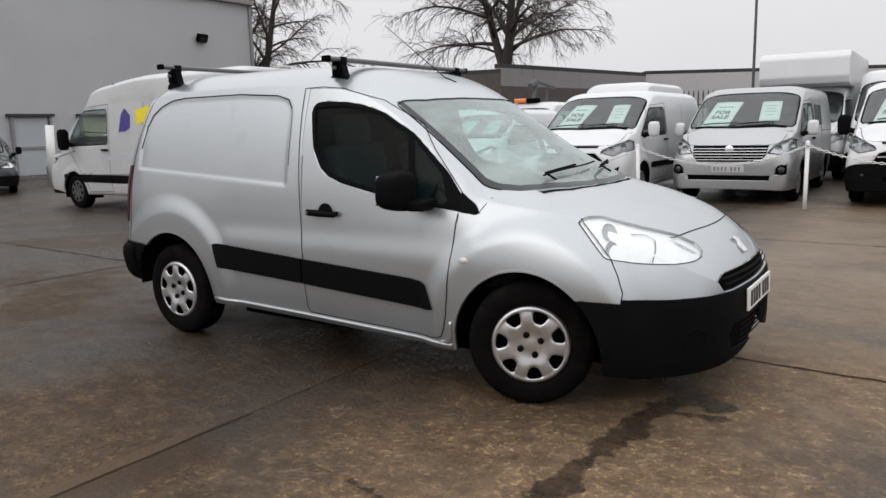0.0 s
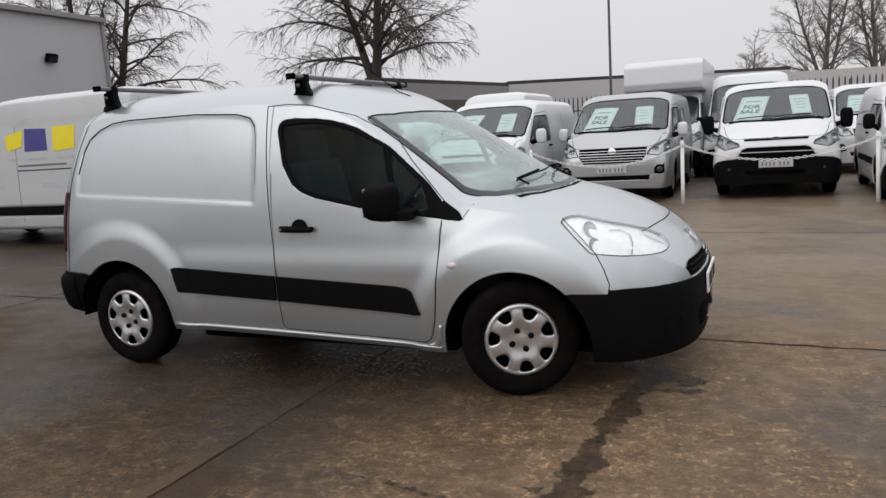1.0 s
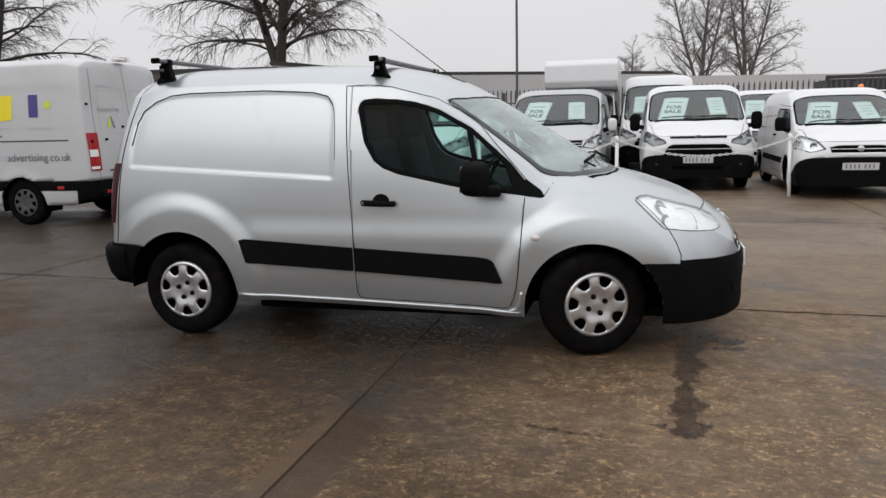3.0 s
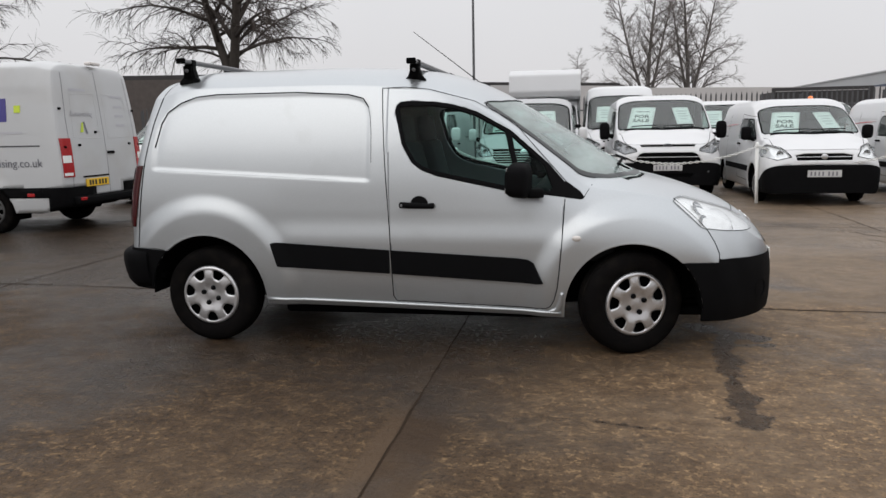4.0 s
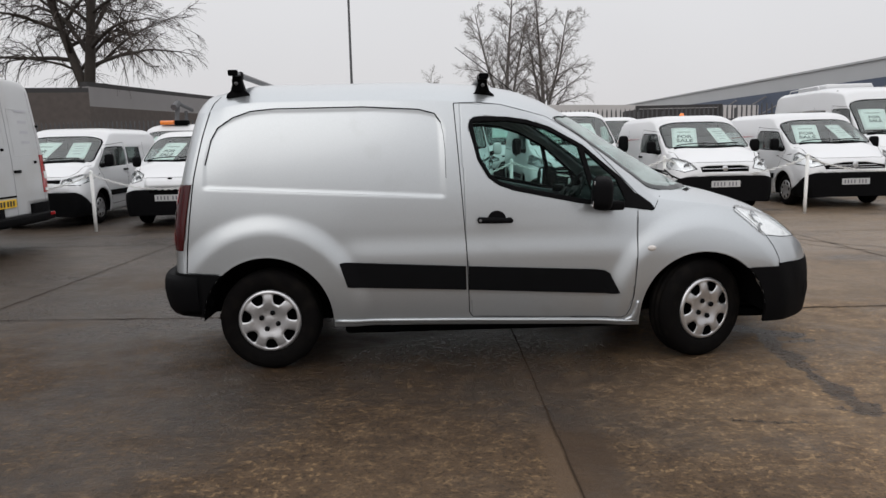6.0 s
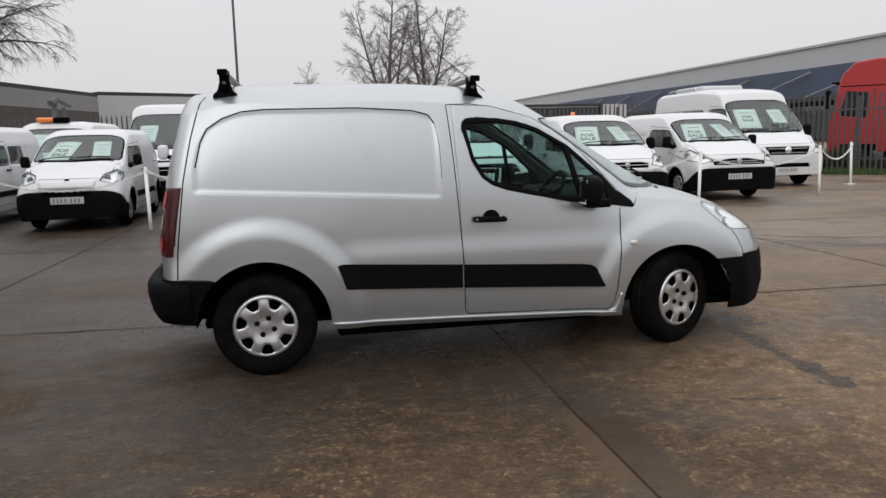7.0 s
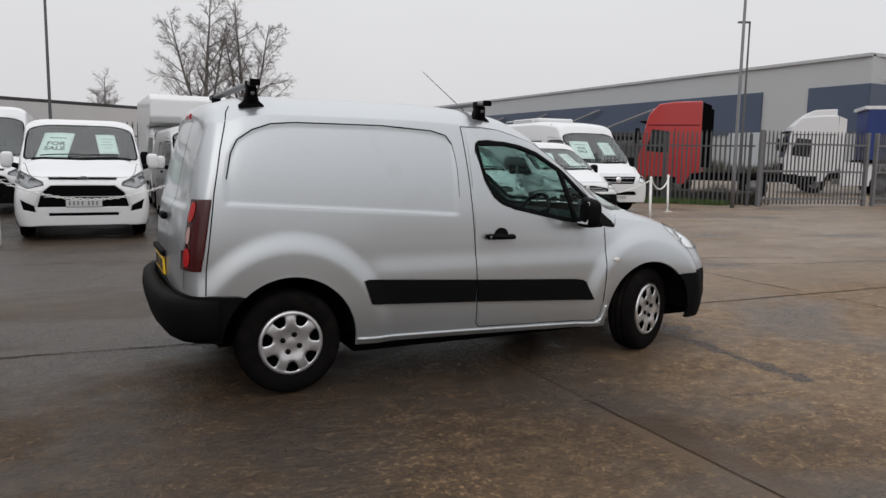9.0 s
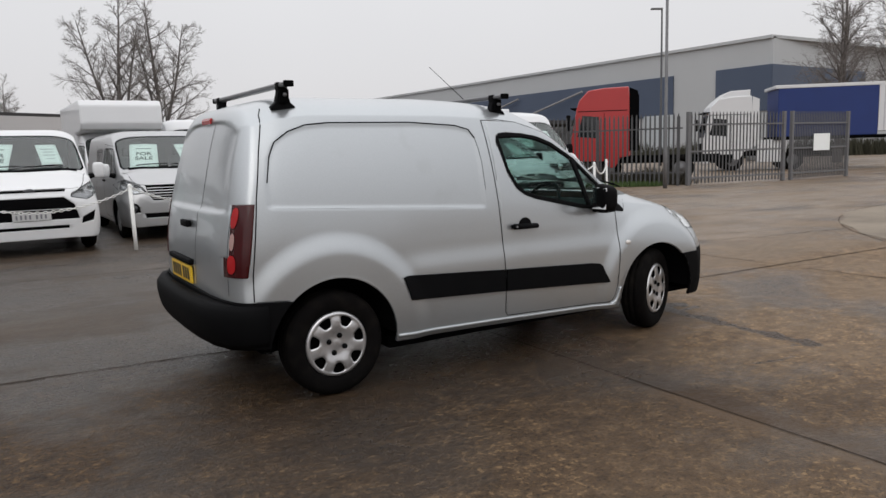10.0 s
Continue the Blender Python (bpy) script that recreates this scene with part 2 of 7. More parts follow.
def ground_material():
    """Old brushed concrete, wet from rain: pale worn patches, brown dirt, damp areas with less roughness."""
    m = bpy.data.materials.new("wet_concrete")
    m.use_nodes = True
    n, l = m.node_tree.nodes, m.node_tree.links
    p = n["Principled BSDF"]
    co = n.new("ShaderNodeTexCoord")

    def noise_at(scale, detail, stretch=(1, 1, 1), rough=0.6, turn=0.0):
        mp = n.new("ShaderNodeMapping")
        mp.inputs["Scale"].default_value = stretch
        mp.inputs["Rotation"].default_value = (0, 0, turn)
        t = n.new("ShaderNodeTexNoise")
        t.inputs["Scale"].default_value, t.inputs["Detail"].default_value, t.inputs["Roughness"].default_value = scale, detail, rough
        l.new(co.outputs["Object"], mp.inputs[0])
        l.new(mp.outputs[0], t.inputs["Vector"])
        return t.outputs["Fac"]

    def ranged(v, a, b, c=0.0, d=1.0):
        r = n.new("ShaderNodeMapRange")
        for k, x in zip(("From Min", "From Max", "To Min", "To Max"), (a, b, c, d)):
            r.inputs[k].default_value = x
        l.new(v, r.inputs["Value"])
        return r.outputs["Result"]

    def mixed(f, a, b):
        x = n.new("ShaderNodeMix")
        x.data_type = "RGBA"
        l.new(f, x.inputs["Factor"])
        for s, v in (("A", a), ("B", b)):
            if isinstance(v, tuple):
                x.inputs[s].default_value = (*v, 1)
            else:
                l.new(v, x.inputs[s])
        return x.outputs["Result"]

    def prod(a, b):
        x = n.new("ShaderNodeMath")
        x.operation = "MULTIPLY"
        l.new(a, x.inputs[0])
        l.new(b, x.inputs[1])
        return x.outputs[0]

    def vec(op, u, v=None, scale=None):
        x = n.new("ShaderNodeVectorMath")
        x.operation = op
        for k, w in ((0, u), (1, v)):
            if isinstance(w, tuple):
                x.inputs[k].default_value = w
            elif w is not None:
                l.new(w, x.inputs[k])
        if scale is not None:
            l.new(scale, x.inputs["Scale"])
        return x.outputs["Value" if op in ("DOT_PRODUCT", "LENGTH") else "Vector"]

    def calc(op, u, v):
        x = n.new("ShaderNodeMath")
        x.operation = op
        for k, w in ((0, u), (1, v)):
            if isinstance(w, (int, float)):
                x.inputs[k].default_value = w
            else:
                l.new(w, x.inputs[k])
        return x.outputs[0]

    place = co.outputs["Object"]
    broad = noise_at(0.30, 5)
    patch = noise_at(1.3, 8, (1, 1.1, 1), 0.64)
    clump = noise_at(7.5, 6, (1, 1, 1), 0.70)
    fine = noise_at(27, 5, (1, 1, 1), 0.74)
    brushed = noise_at(8, 7, (1.0, 2.6, 1), 0.72)
    grit = noise_at(46, 4, (1, 1, 1), 0.75)
    sx = n.new("ShaderNodeSeparateXYZ")
    l.new(place, sx.inputs[0])
    # two pours of concrete meet at the joint under the van: the one towards its nose is paler and less damp
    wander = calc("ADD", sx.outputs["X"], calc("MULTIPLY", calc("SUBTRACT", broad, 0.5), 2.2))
    # the ground also turns paler towards -y, further out from the van
    y_wander = calc("ADD", sx.outputs["Y"], calc("MULTIPLY", calc("SUBTRACT", patch, 0.5), 1.6))
    pale = calc("MAXIMUM", ranged(wander, 0.25, 1.7), calc("MULTIPLY", ranged(y_wander, -1.5, -3.2, 0.0, 0.62), ranged(wander, -2.4, -1.0)))
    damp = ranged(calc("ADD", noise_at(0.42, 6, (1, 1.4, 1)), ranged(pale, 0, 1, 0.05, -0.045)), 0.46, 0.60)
    base = mixed(ranged(patch, 0.36, 0.66), (0.038, 0.0240, 0.0142), (0.090, 0.061, 0.037))
    base = mixed(ranged(broad, 0.38, 0.64, 0.0, 0.7), base, (0.062, 0.044, 0.029))
    base = mixed(ranged(clump, 0.50, 0.66, 0.0, 0.60), base, (0.140, 0.101, 0.064))
    base = mixed(ranged(clump, 0.46, 0.32, 0.0, 0.70), base, (0.024, 0.0155, 0.0100))
    flecks = prod(prod(ranged(fine, 0.535, 0.585), ranged(clump, 0.40, 0.58, 0.30, 1.0)), ranged(noise_at(0.55, 4), 0.40, 0.58, 0.45, 1.0))
    base = mixed(prod(flecks, ranged(patch, 0.36, 0.60, 0.5, 1.0)), base, (0.340, 0.252, 0.155))
    base = mixed(ranged(brushed, 0.52, 0.66, 0, 0.62), base, (0.020, 0.0128, 0.0080))
    base = mixed(ranged(grit, 0.54, 0.61, 0, 0.9), base, (0.010, 0.0066, 0.0045))
    # smooth trowelled margins along the joint
    margin = ranged(calc("ABSOLUTE", calc("SUBTRACT", calc("ADD", sx.outputs["X"], calc("MULTIPLY", calc("SUBTRACT", patch, 0.5), 0.12)), 0.27), 0), 0.13, 0.17, 0.92, 0.0)
    smooth = mixed(ranged(patch, 0.35, 0.65), (0.034, 0.0225, 0.0150), (0.058, 0.040, 0.027))
    smooth = mixed(ranged(sx.outputs["X"], 0.20, 0.22, 0.85, 0.0), smooth, (0.092, 0.067, 0.047))
    base = mixed(margin, base, mixed(ranged(grit, 0.60, 0.68, 0, 0.6), smooth, (0.016, 0.011, 0.0075)))
    # the slab beyond the joint on the far side of the van is smoother
    beyond = ranged(calc("ADD", sx.outputs["Y"], calc("MULTIPLY", calc("SUBTRACT", patch, 0.5), 0.5)), 0.45, 0.75, 0.0, 0.65)
    # its paler grey is the wet sheen, mixed into the base colour
    base = mixed(beyond, base, mixed(ranged(patch, 0.36, 0.64), (0.066, 0.056, 0.048), (0.098, 0.084, 0.072)))
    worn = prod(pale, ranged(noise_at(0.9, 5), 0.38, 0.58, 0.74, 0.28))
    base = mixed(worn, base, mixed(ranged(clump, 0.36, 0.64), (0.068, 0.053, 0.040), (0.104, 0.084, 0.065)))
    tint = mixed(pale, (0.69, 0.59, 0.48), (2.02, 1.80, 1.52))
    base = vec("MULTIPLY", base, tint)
    wet = mixed(ranged(patch, 0.3, 0.7), (0.020, 0.0140, 0.0098), (0.046, 0.0335, 0.0235))
    wet = mixed(ranged(clump, 0.50, 0.62, 0, 0.6), wet, (0.088, 0.062, 0.040))
    wet = mixed(ranged(brushed, 0.52, 0.64, 0, 0.6), wet, (0.012, 0.008, 0.0055))
    wet = mixed(ranged(grit, 0.55, 0.63, 0, 0.7), wet, (0.008, 0.0056, 0.0042))
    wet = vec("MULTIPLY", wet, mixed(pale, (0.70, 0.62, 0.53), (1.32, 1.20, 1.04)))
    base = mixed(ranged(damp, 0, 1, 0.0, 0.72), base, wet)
    # water run off the van
    edge = calc("MULTIPLY", calc("SUBTRACT", noise_at(6.0, 6, (1, 1, 1), 0.62), 0.5), 0.26)
    runs = None
    for ax, ay, bx, by, w in ((1.94, -0.45, 1.88, -0.95, 0.070), (1.88, -0.95, 1.84, -1.45, 0.055), (1.84, -1.45, 1.82, -1.88, 0.065), (1.98, -0.60, 2.20, -0.56, 0.030), (1.80, -0.15, 2.15, -0.42, 0.09),
                              (0.85, -1.90, 1.45, -2.0, 0.012), (1.60, -1.82, 1.72, -1.82, 0.012)):
        ab = (bx - ax, by - ay, 0.0)
        rel = vec("SUBTRACT", place, (ax, ay, 0.0))
        k = ranged(vec("DOT_PRODUCT", rel, ab), 0.0, ab[0] ** 2 + ab[1] ** 2)
        away = vec("LENGTH", vec("SUBTRACT", rel, vec("SCALE", ab, None, k)))
        m_ = ranged(calc("ADD", away, edge), w + 0.006, w - 0.010)
        runs = m_ if runs is None else calc("MAXIMUM", runs, m_)
    base = mixed(ranged(runs, 0, 1, 0, 0.85), base, mixed(ranged(clump, 0.45, 0.62), (0.024, 0.0150, 0.0092), (0.052, 0.033, 0.020)))
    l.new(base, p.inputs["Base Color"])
    r = n.new("ShaderNodeMix")
    r.data_type = "FLOAT"
    soak = calc("MAXIMUM", calc("MAXIMUM", damp, runs), calc("MULTIPLY", ranged(sx.outputs["Y"], 0.6, 3.5, 0.0, 1.0), ranged(noise_at(0.30, 5, (1, 2.2, 1)), 0.36, 0.60, 0.25, 1.0)))
    l.new(soak, r.inputs["Factor"])
    l.new(ranged(fine, 0.3, 0.7, 0.50, 0.80), r.inputs["A"])
    l.new(ranged(fine, 0.3, 0.7, 0.20, 0.40), r.inputs["B"])
    l.new(r.outputs["Result"], p.inputs["Roughness"])
    l.new(calc("MULTIPLY", ranged(soak, 0, 1, 0.22, 0.44), ranged(runs, 0, 1, 1.0, 0.45)), p.inputs["Specular IOR Level"])
    bu = n.new("ShaderNodeBump")
    bu.inputs["Strength"].default_value, bu.inputs["Distance"].default_value = 0.75, 0.018
    l.new(calc("ADD", calc("ADD", brushed, fine), clump), bu.inputs["Height"])
    l.new(bu.outputs["Normal"], p.inputs["Normal"])
    return m


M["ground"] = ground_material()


# ---------------------------------------------------------------- mesh helpers
def to_object(name, bm, material, parent=None, label="", smooth=True, flip=True):
    if flip:
        bmesh.ops.recalc_face_normals(bm, faces=bm.faces)
    me = bpy.data.meshes.new(name)
    bm.to_mesh(me)
    bm.free()
    for mm in material if isinstance(material, (list, tuple)) else [material]:
        me.materials.append(mm)
    if smooth:
        me.shade_smooth()
    ob = new(name, me)
    if parent is not None:
        ob.parent = parent
    if label:
        ob["label"] = label
    return ob


def part(name, bm, material, parent, label="", smooth=False):
    """Links a bmesh as one mesh object under a thing or a part."""
    return to_object(name, bm, material, parent, label, smooth)


def thing(name, m, label, category, group="", kind=""):
    ob = new(name)
    ob.empty_display_size = 0.2
    ob.matrix_world = m
    return tagged(ob, label, category, group, kind)


def box(cx, cy, cz, sx, sy, sz, bevel=0.0, seg=2, bm=None, m=None):
    b = bmesh.new()
    bmesh.ops.create_cube(b, size=1, matrix=Matrix.Diagonal((sx, sy, sz, 1)))
    if bevel:
        bmesh.ops.bevel(b, geom=b.edges[:], offset=bevel, segments=seg, profile=0.6, affect="EDGES")
    bmesh.ops.transform(b, matrix=(m or Matrix()) if m else Matrix.Translation((cx, cy, cz)), verts=b.verts)
    if m:
        pass
    return merge(bm, b)


def merge(bm, b):
    if bm is None:
        return b
    me = bpy.data.meshes.new("tmp")
    b.to_mesh(me)
    b.free()
    bm.from_mesh(me)
    bpy.data.meshes.remove(me)
    return bm


def cyl(a, b, r, r2=None, seg=12, bm=None, caps=True):
    """A tapered rod from a to b."""
    a, b = Vector(a), Vector(b)
    d = b - a
    m = Matrix.Translation((a + b) / 2) @ d.to_track_quat("Z", "Y").to_matrix().to_4x4()
    o = bmesh.new()
    bmesh.ops.create_cone(o, cap_ends=caps, segments=seg, radius1=r, radius2=r if r2 is None else r2, depth=d.length, matrix=m)
    return merge(bm, o)


def prism(poly, depth, plane="xz", at=0.0, bevel=0.0, bm=None):
    """A polygon in a plane, extruded by depth along the third axis from at."""
    b = bmesh.new()
    put = {"xz": lambda u, v, w: (u, w, v), "xy": lambda u, v, w: (u, v, w), "yz": lambda u, v, w: (w, u, v)}[plane]
    lo = [b.verts.new(put(u, v, at)) for u, v in poly]
    hi = [b.verts.new(put(u, v, at + depth)) for u, v in poly]
    k = len(poly)
    b.faces.new(lo)
    b.faces.new(hi[::-1])
    for i in range(k):
        b.faces.new((lo[i], hi[i], hi[(i + 1) % k], lo[(i + 1) % k]))
    bmesh.ops.recalc_face_normals(b, faces=b.faces)
    if bevel:
        bmesh.ops.bevel(b, geom=b.edges[:], offset=bevel, segments=2, profile=0.6, affect="EDGES")
    return merge(bm, b)


def tube(points, radii, seg=6, bm=None):
    """A tube through points, with a radius at each."""
    b = bm or bmesh.new()
    rings = []
    pts = [Vector(p) for p in points]
    for i, p in enumerate(pts):
        d = (pts[min(i + 1, len(pts) - 1)] - pts[max(i - 1, 0)]).normalized()
        q = d.to_track_quat("Z", "Y")
        r = radii[i] if isinstance(radii, (list, tuple)) else radii
        rings.append([b.verts.new(p + q @ Vector((r * math.cos(2 * math.pi * k / seg), r * math.sin(2 * math.pi * k / seg), 0))) for k in range(seg)])
    for u, v in zip(rings, rings[1:]):
        for k in range(seg):
            b.faces.new((u[k], u[(k + 1) % seg], v[(k + 1) % seg], v[k]))
    b.faces.new(rings[0][::-1])
    b.faces.new(rings[-1])
    return b


def lathe(profile, axis="y", seg=32, bm=None):
    """A profile of (radius, height) turned about an axis."""
    b = bm or bmesh.new()
    rings = []
    for r, h in profile:
        ring = []
        for k in range(seg):
            a = 2 * math.pi * k / seg
            c, s = r * math.cos(a), r * math.sin(a)
            ring.append(b.verts.new({"y": (c, h, s), "z": (c, s, h), "x": (h, c, s)}[axis]))
        rings.append(ring)
    for u, v in zip(rings, rings[1:]):
        for k in range(seg):
            b.faces.new((u[k], u[(k + 1) % seg], v[(k + 1) % seg], v[k]))
    return b


def text_mesh(body, size, depth, material, parent, m, name="lettering", bold=0.0):
    cu = bpy.data.curves.new("text", "FONT")
    cu.body, cu.size, cu.extrude, cu.offset = body, size, depth, bold
    cu.align_x, cu.align_y = "CENTER", "CENTER"
    cu.resolution_u = 3
    tmp = new("text", cu)
    bpy.context.view_layer.update()
    me = bpy.data.meshes.new_from_object(tmp.evaluated_get(bpy.context.evaluated_depsgraph_get()))
    bpy.data.objects.remove(tmp)
    bpy.data.curves.remove(cu)
    me.materials.clear()
    me.materials.append(material)
    ob = new(name, me)
    ob.parent = parent
    ob.matrix_local = m
    return ob


def smooth_curve(xs, ys):
    """A monotone cubic through the points, as a function."""
    xs, ys = np.array(xs, float), np.array(ys, float)
    h, d = np.diff(xs), np.diff(ys) / np.diff(xs)
    t = np.zeros(len(xs))
    for i in range(1, len(xs) - 1):
        if d[i - 1] * d[i] > 0:
            w1, w2 = 2 * h[i] + h[i - 1], h[i] + 2 * h[i - 1]
            t[i] = (w1 + w2) / (w1 / d[i - 1] + w2 / d[i])
    t[0], t[-1] = d[0], d[-1]

    def f(x):
        x = min(max(x, xs[0]), xs[-1])
        i = min(max(int(np.searchsorted(xs, x)) - 1, 0), len(h) - 1)
        u = (x - xs[i]) / h[i]
        return ((1 + 2 * u) * (1 - u) ** 2 * ys[i] + u * (1 - u) ** 2 * h[i] * t[i] + u * u * (3 - 2 * u) * ys[i + 1] + u * u * (u - 1) * h[i] * t[i + 1])

    return f


def sstep(a, b, x):
    u = min(max((x - a) / (b - a), 0.0), 1.0)
    return u * u * (3 - 2 * u)


# ---------------------------------------------------------------- vehicle shells
def shell(rows, xs, n_side, n_top, bend=None, swell=None, q=2.4, sill=0.05, rounds=4, cap=0.10, front=False):
    """A van body as one skin, from cross-sections along x. rows: x, roof or bonnet height in the middle, shoulder height,
    shoulder half width, roundness, greatest half width, lower edge. bend(x, z) leans the ends; swell(x, z) bulges the sides.
    The rear is closed by a rounded wall that stands out by cap."""
    cols = list(zip(*rows))
    f = [smooth_curve(cols[0], c) for c in cols[1:]]
    bm = bmesh.new()
    grid = []
    for X in xs:
        zt, zp, yp, p, wb, zs = [g(X) for g in f]
        zm = zs + min(0.40, 0.5 * (zp - zs))
        pts = []
        for i in range(n_side):
            z = zs + (zp - zs) * i / n_side
            if z < zm:
                y = wb - sill * ((zm - z) / (zm - zs)) ** 3
            else:
                y = yp + (wb - yp) * (1 - ((z - zm) / (zp - zm)) ** q)
            pts.append([y, z])
        for i in range(n_top + 1):
            a = math.pi / 2 * i / n_top
            y = yp * math.cos(a) ** (2 / 3)
            pts.append([y, zt - (zt - zp) * (y / yp) ** p])
        a = np.array(pts)
        for _ in range(rounds):
            b = a.copy()
            b[1:-1] = 0.25 * a[:-2] + 0.5 * a[1:-1] + 0.25 * a[2:]
            a = b
        half = []
        for y, z in a:
            if swell:
                y = y + swell(X + (bend(X, z) if bend else 0.0), z) * (1.0 if z < zp else max(0.0, 1 - (z - zp) / 0.05))
            half.append((X + (bend(X, z) if bend else 0.0), y, z))
        ring = half + [(x, -y, z) for x, y, z in reversed(half[:-1])]
        grid.append([bm.verts.new(v) for v in ring])
    k = len(grid[0])
    for u, v in zip(grid, grid[1:]):
        for i in range(k - 1):
            bm.faces.new((u[i], u[i + 1], v[i + 1], v[i]))
    if front:
        last = grid[-1]
        for i in range(k // 2 - 1):
            bm.faces.new((last[i], last[i + 1], last[k - 2 - i], last[k - 1 - i]))
        bm.faces.new((last[k // 2 - 1], last[k // 2], last[k // 2 + 1]))
    if cap:
        first, cols = grid[0], 26
        top = k // 2
        z0, z1 = first[0].co.z, first[top].co.z
        prev = None
        for i in range(top):
            p = first[i].co
            v = (p.z - z0) / (z1 - z0)
            row = [first[i]]
            for c in range(1, cols):
                u = math.cos(math.pi * c / cols)
                row.append(bm.verts.new((p.x - cap * (1 - abs(u) ** 5) ** 0.5 * max(0.0, 1 - v ** 12) ** 0.5, p.y * u, p.z)))
            row.append(first[k - 1 - i])
            if prev:
                for c in range(cols):
                    bm.faces.new((prev[c], prev[c + 1], row[c + 1], row[c]))
            prev = row
        for c in range(cols):
            bm.faces.new((prev[c], prev[c + 1], first[top]))
    bmesh.ops.recalc_face_normals(bm, faces=bm.faces)
    reg = bm.faces.layers.int.new("reg")
    return bm, reg


AX = {"y": (0, 2), "z": (0, 1), "x": (1, 2)}


def carve(bm, reg, old, tag, poly, axis, test=None):
    """Cuts a convex polygon, seen along an axis, out of the faces of region old and gives them the region tag."""
    i, j = AX[axis]
    area = sum(a[0] * b[1] - b[0] * a[1] for a, b in zip(poly, poly[1:] + poly[:1]))
    if area < 0:
        poly = poly[::-1]
    lo = [min(p[k] for p in poly) for k in (0, 1)]
    hi = [max(p[k] for p in poly) for k in (0, 1)]
    keep = []
    for f in bm.faces:
        if f[reg] != old:
            continue
        us, vs = [v.co[i] for v in f.verts], [v.co[j] for v in f.verts]
        if max(us) < lo[0] or min(us) > hi[0] or max(vs) < lo[1] or min(vs) > hi[1]:
            continue
        if test and not test(f.calc_center_median()):
            continue
        keep.append(f)
    for a, b in zip(poly, poly[1:] + poly[:1]):
        if not keep:
            return
        no, co = [0, 0, 0], [0, 0, 0]
        no[i], no[j] = b[1] - a[1], a[0] - b[0]
        co[i], co[j] = a
        geom = set(keep)
        for f in keep:
            geom.update(f.edges)
            geom.update(f.verts)
        got = bmesh.ops.bisect_plane(bm, geom=list(geom), dist=1e-6, plane_co=co, plane_no=no)
        no, co = Vector(no), Vector(co)
        keep = [g for g in got["geom"] if isinstance(g, bmesh.types.BMFace) and (g.calc_center_median() - co).dot(no) < 0]
    for f in keep:
        f[reg] = tag


def take(bm, reg, tag, out=0.0, test=None):
    """A bmesh of the faces of one region, moved outwards by out."""
    b, at = bmesh.new(), {}
    for f in bm.faces:
        if f[reg] != tag or (test and not test(f.calc_center_median())):
            continue
        vs = []
        for v in f.verts:
            if v.index not in at:
                at[v.index] = b.verts.new(v.co + v.normal * out)
            vs.append(at[v.index])
        try:
            b.faces.new(vs)
        except ValueError:
            pass
    return b


def thicken(b, by):
    """Gives an open skin a thickness, towards its inner side."""
    geom = bmesh.ops.solidify(b, geom=b.faces[:], thickness=by)
    return b


def hit(tree, origin, way):
    loc, nor, _, _ = tree.ray_cast(Vector(origin), Vector(way))
    return loc, nor


def drape(tree, top, low, cols, rows, start, way, out=0.004, thick=0.0, bm=None):
    """A patch between two lines, laid on a body along a direction. top, low: points in the plane across way; start: the far coordinate."""
    axis = max(range(3), key=lambda k: abs(way[k]))
    i, j = [(1, 2), (0, 2), (0, 1)][axis]

    def along(line, t):
        seg = [math.dist(a, b) for a, b in zip(line, line[1:])]
        d = t * sum(seg)
        for (a, b), s in zip(zip(line, line[1:]), seg):
            if d <= s + 1e-9:
                u = d / s if s else 0
                return [a[k] + (b[k] - a[k]) * u for k in (0, 1)]
            d -= s
        return list(line[-1])

    b = bm or bmesh.new()
    outer, inner = [], []
    for r in range(rows + 1):
        ro, ri = [], []
        for c in range(cols + 1):
            p, q_ = along(top, c / cols), along(low, c / cols)
            uv = [p[k] + (q_[k] - p[k]) * r / rows for k in (0, 1)]
            o = [0, 0, 0]
            o[i], o[j], o[axis] = uv[0], uv[1], start
            loc, nor = hit(tree, o, way)
            if loc is None:
                ro.append(None)
                ri.append(None)
                continue
            if nor.dot(Vector(way)) > 0:
                nor = -nor
            ro.append(b.verts.new(loc + nor * out))
            ri.append(b.verts.new(loc + nor * (out - thick)) if thick else None)
        outer.append(ro)
        inner.append(ri)

    def quad(*v):
        if all(v):
            b.faces.new(v)

    for r in range(rows):
        for c in range(cols):
            quad(outer[r][c], outer[r][c + 1], outer[r + 1][c + 1], outer[r + 1][c])
    if thick:
        for r in range(rows):
            for c in (0, cols):
                quad(outer[r][c], outer[r + 1][c], inner[r + 1][c], inner[r][c])
        for c in range(cols):
            for r in (0, rows):
                quad(outer[r][c], outer[r][c + 1], inner[r][c + 1], inner[r][c])
    return b


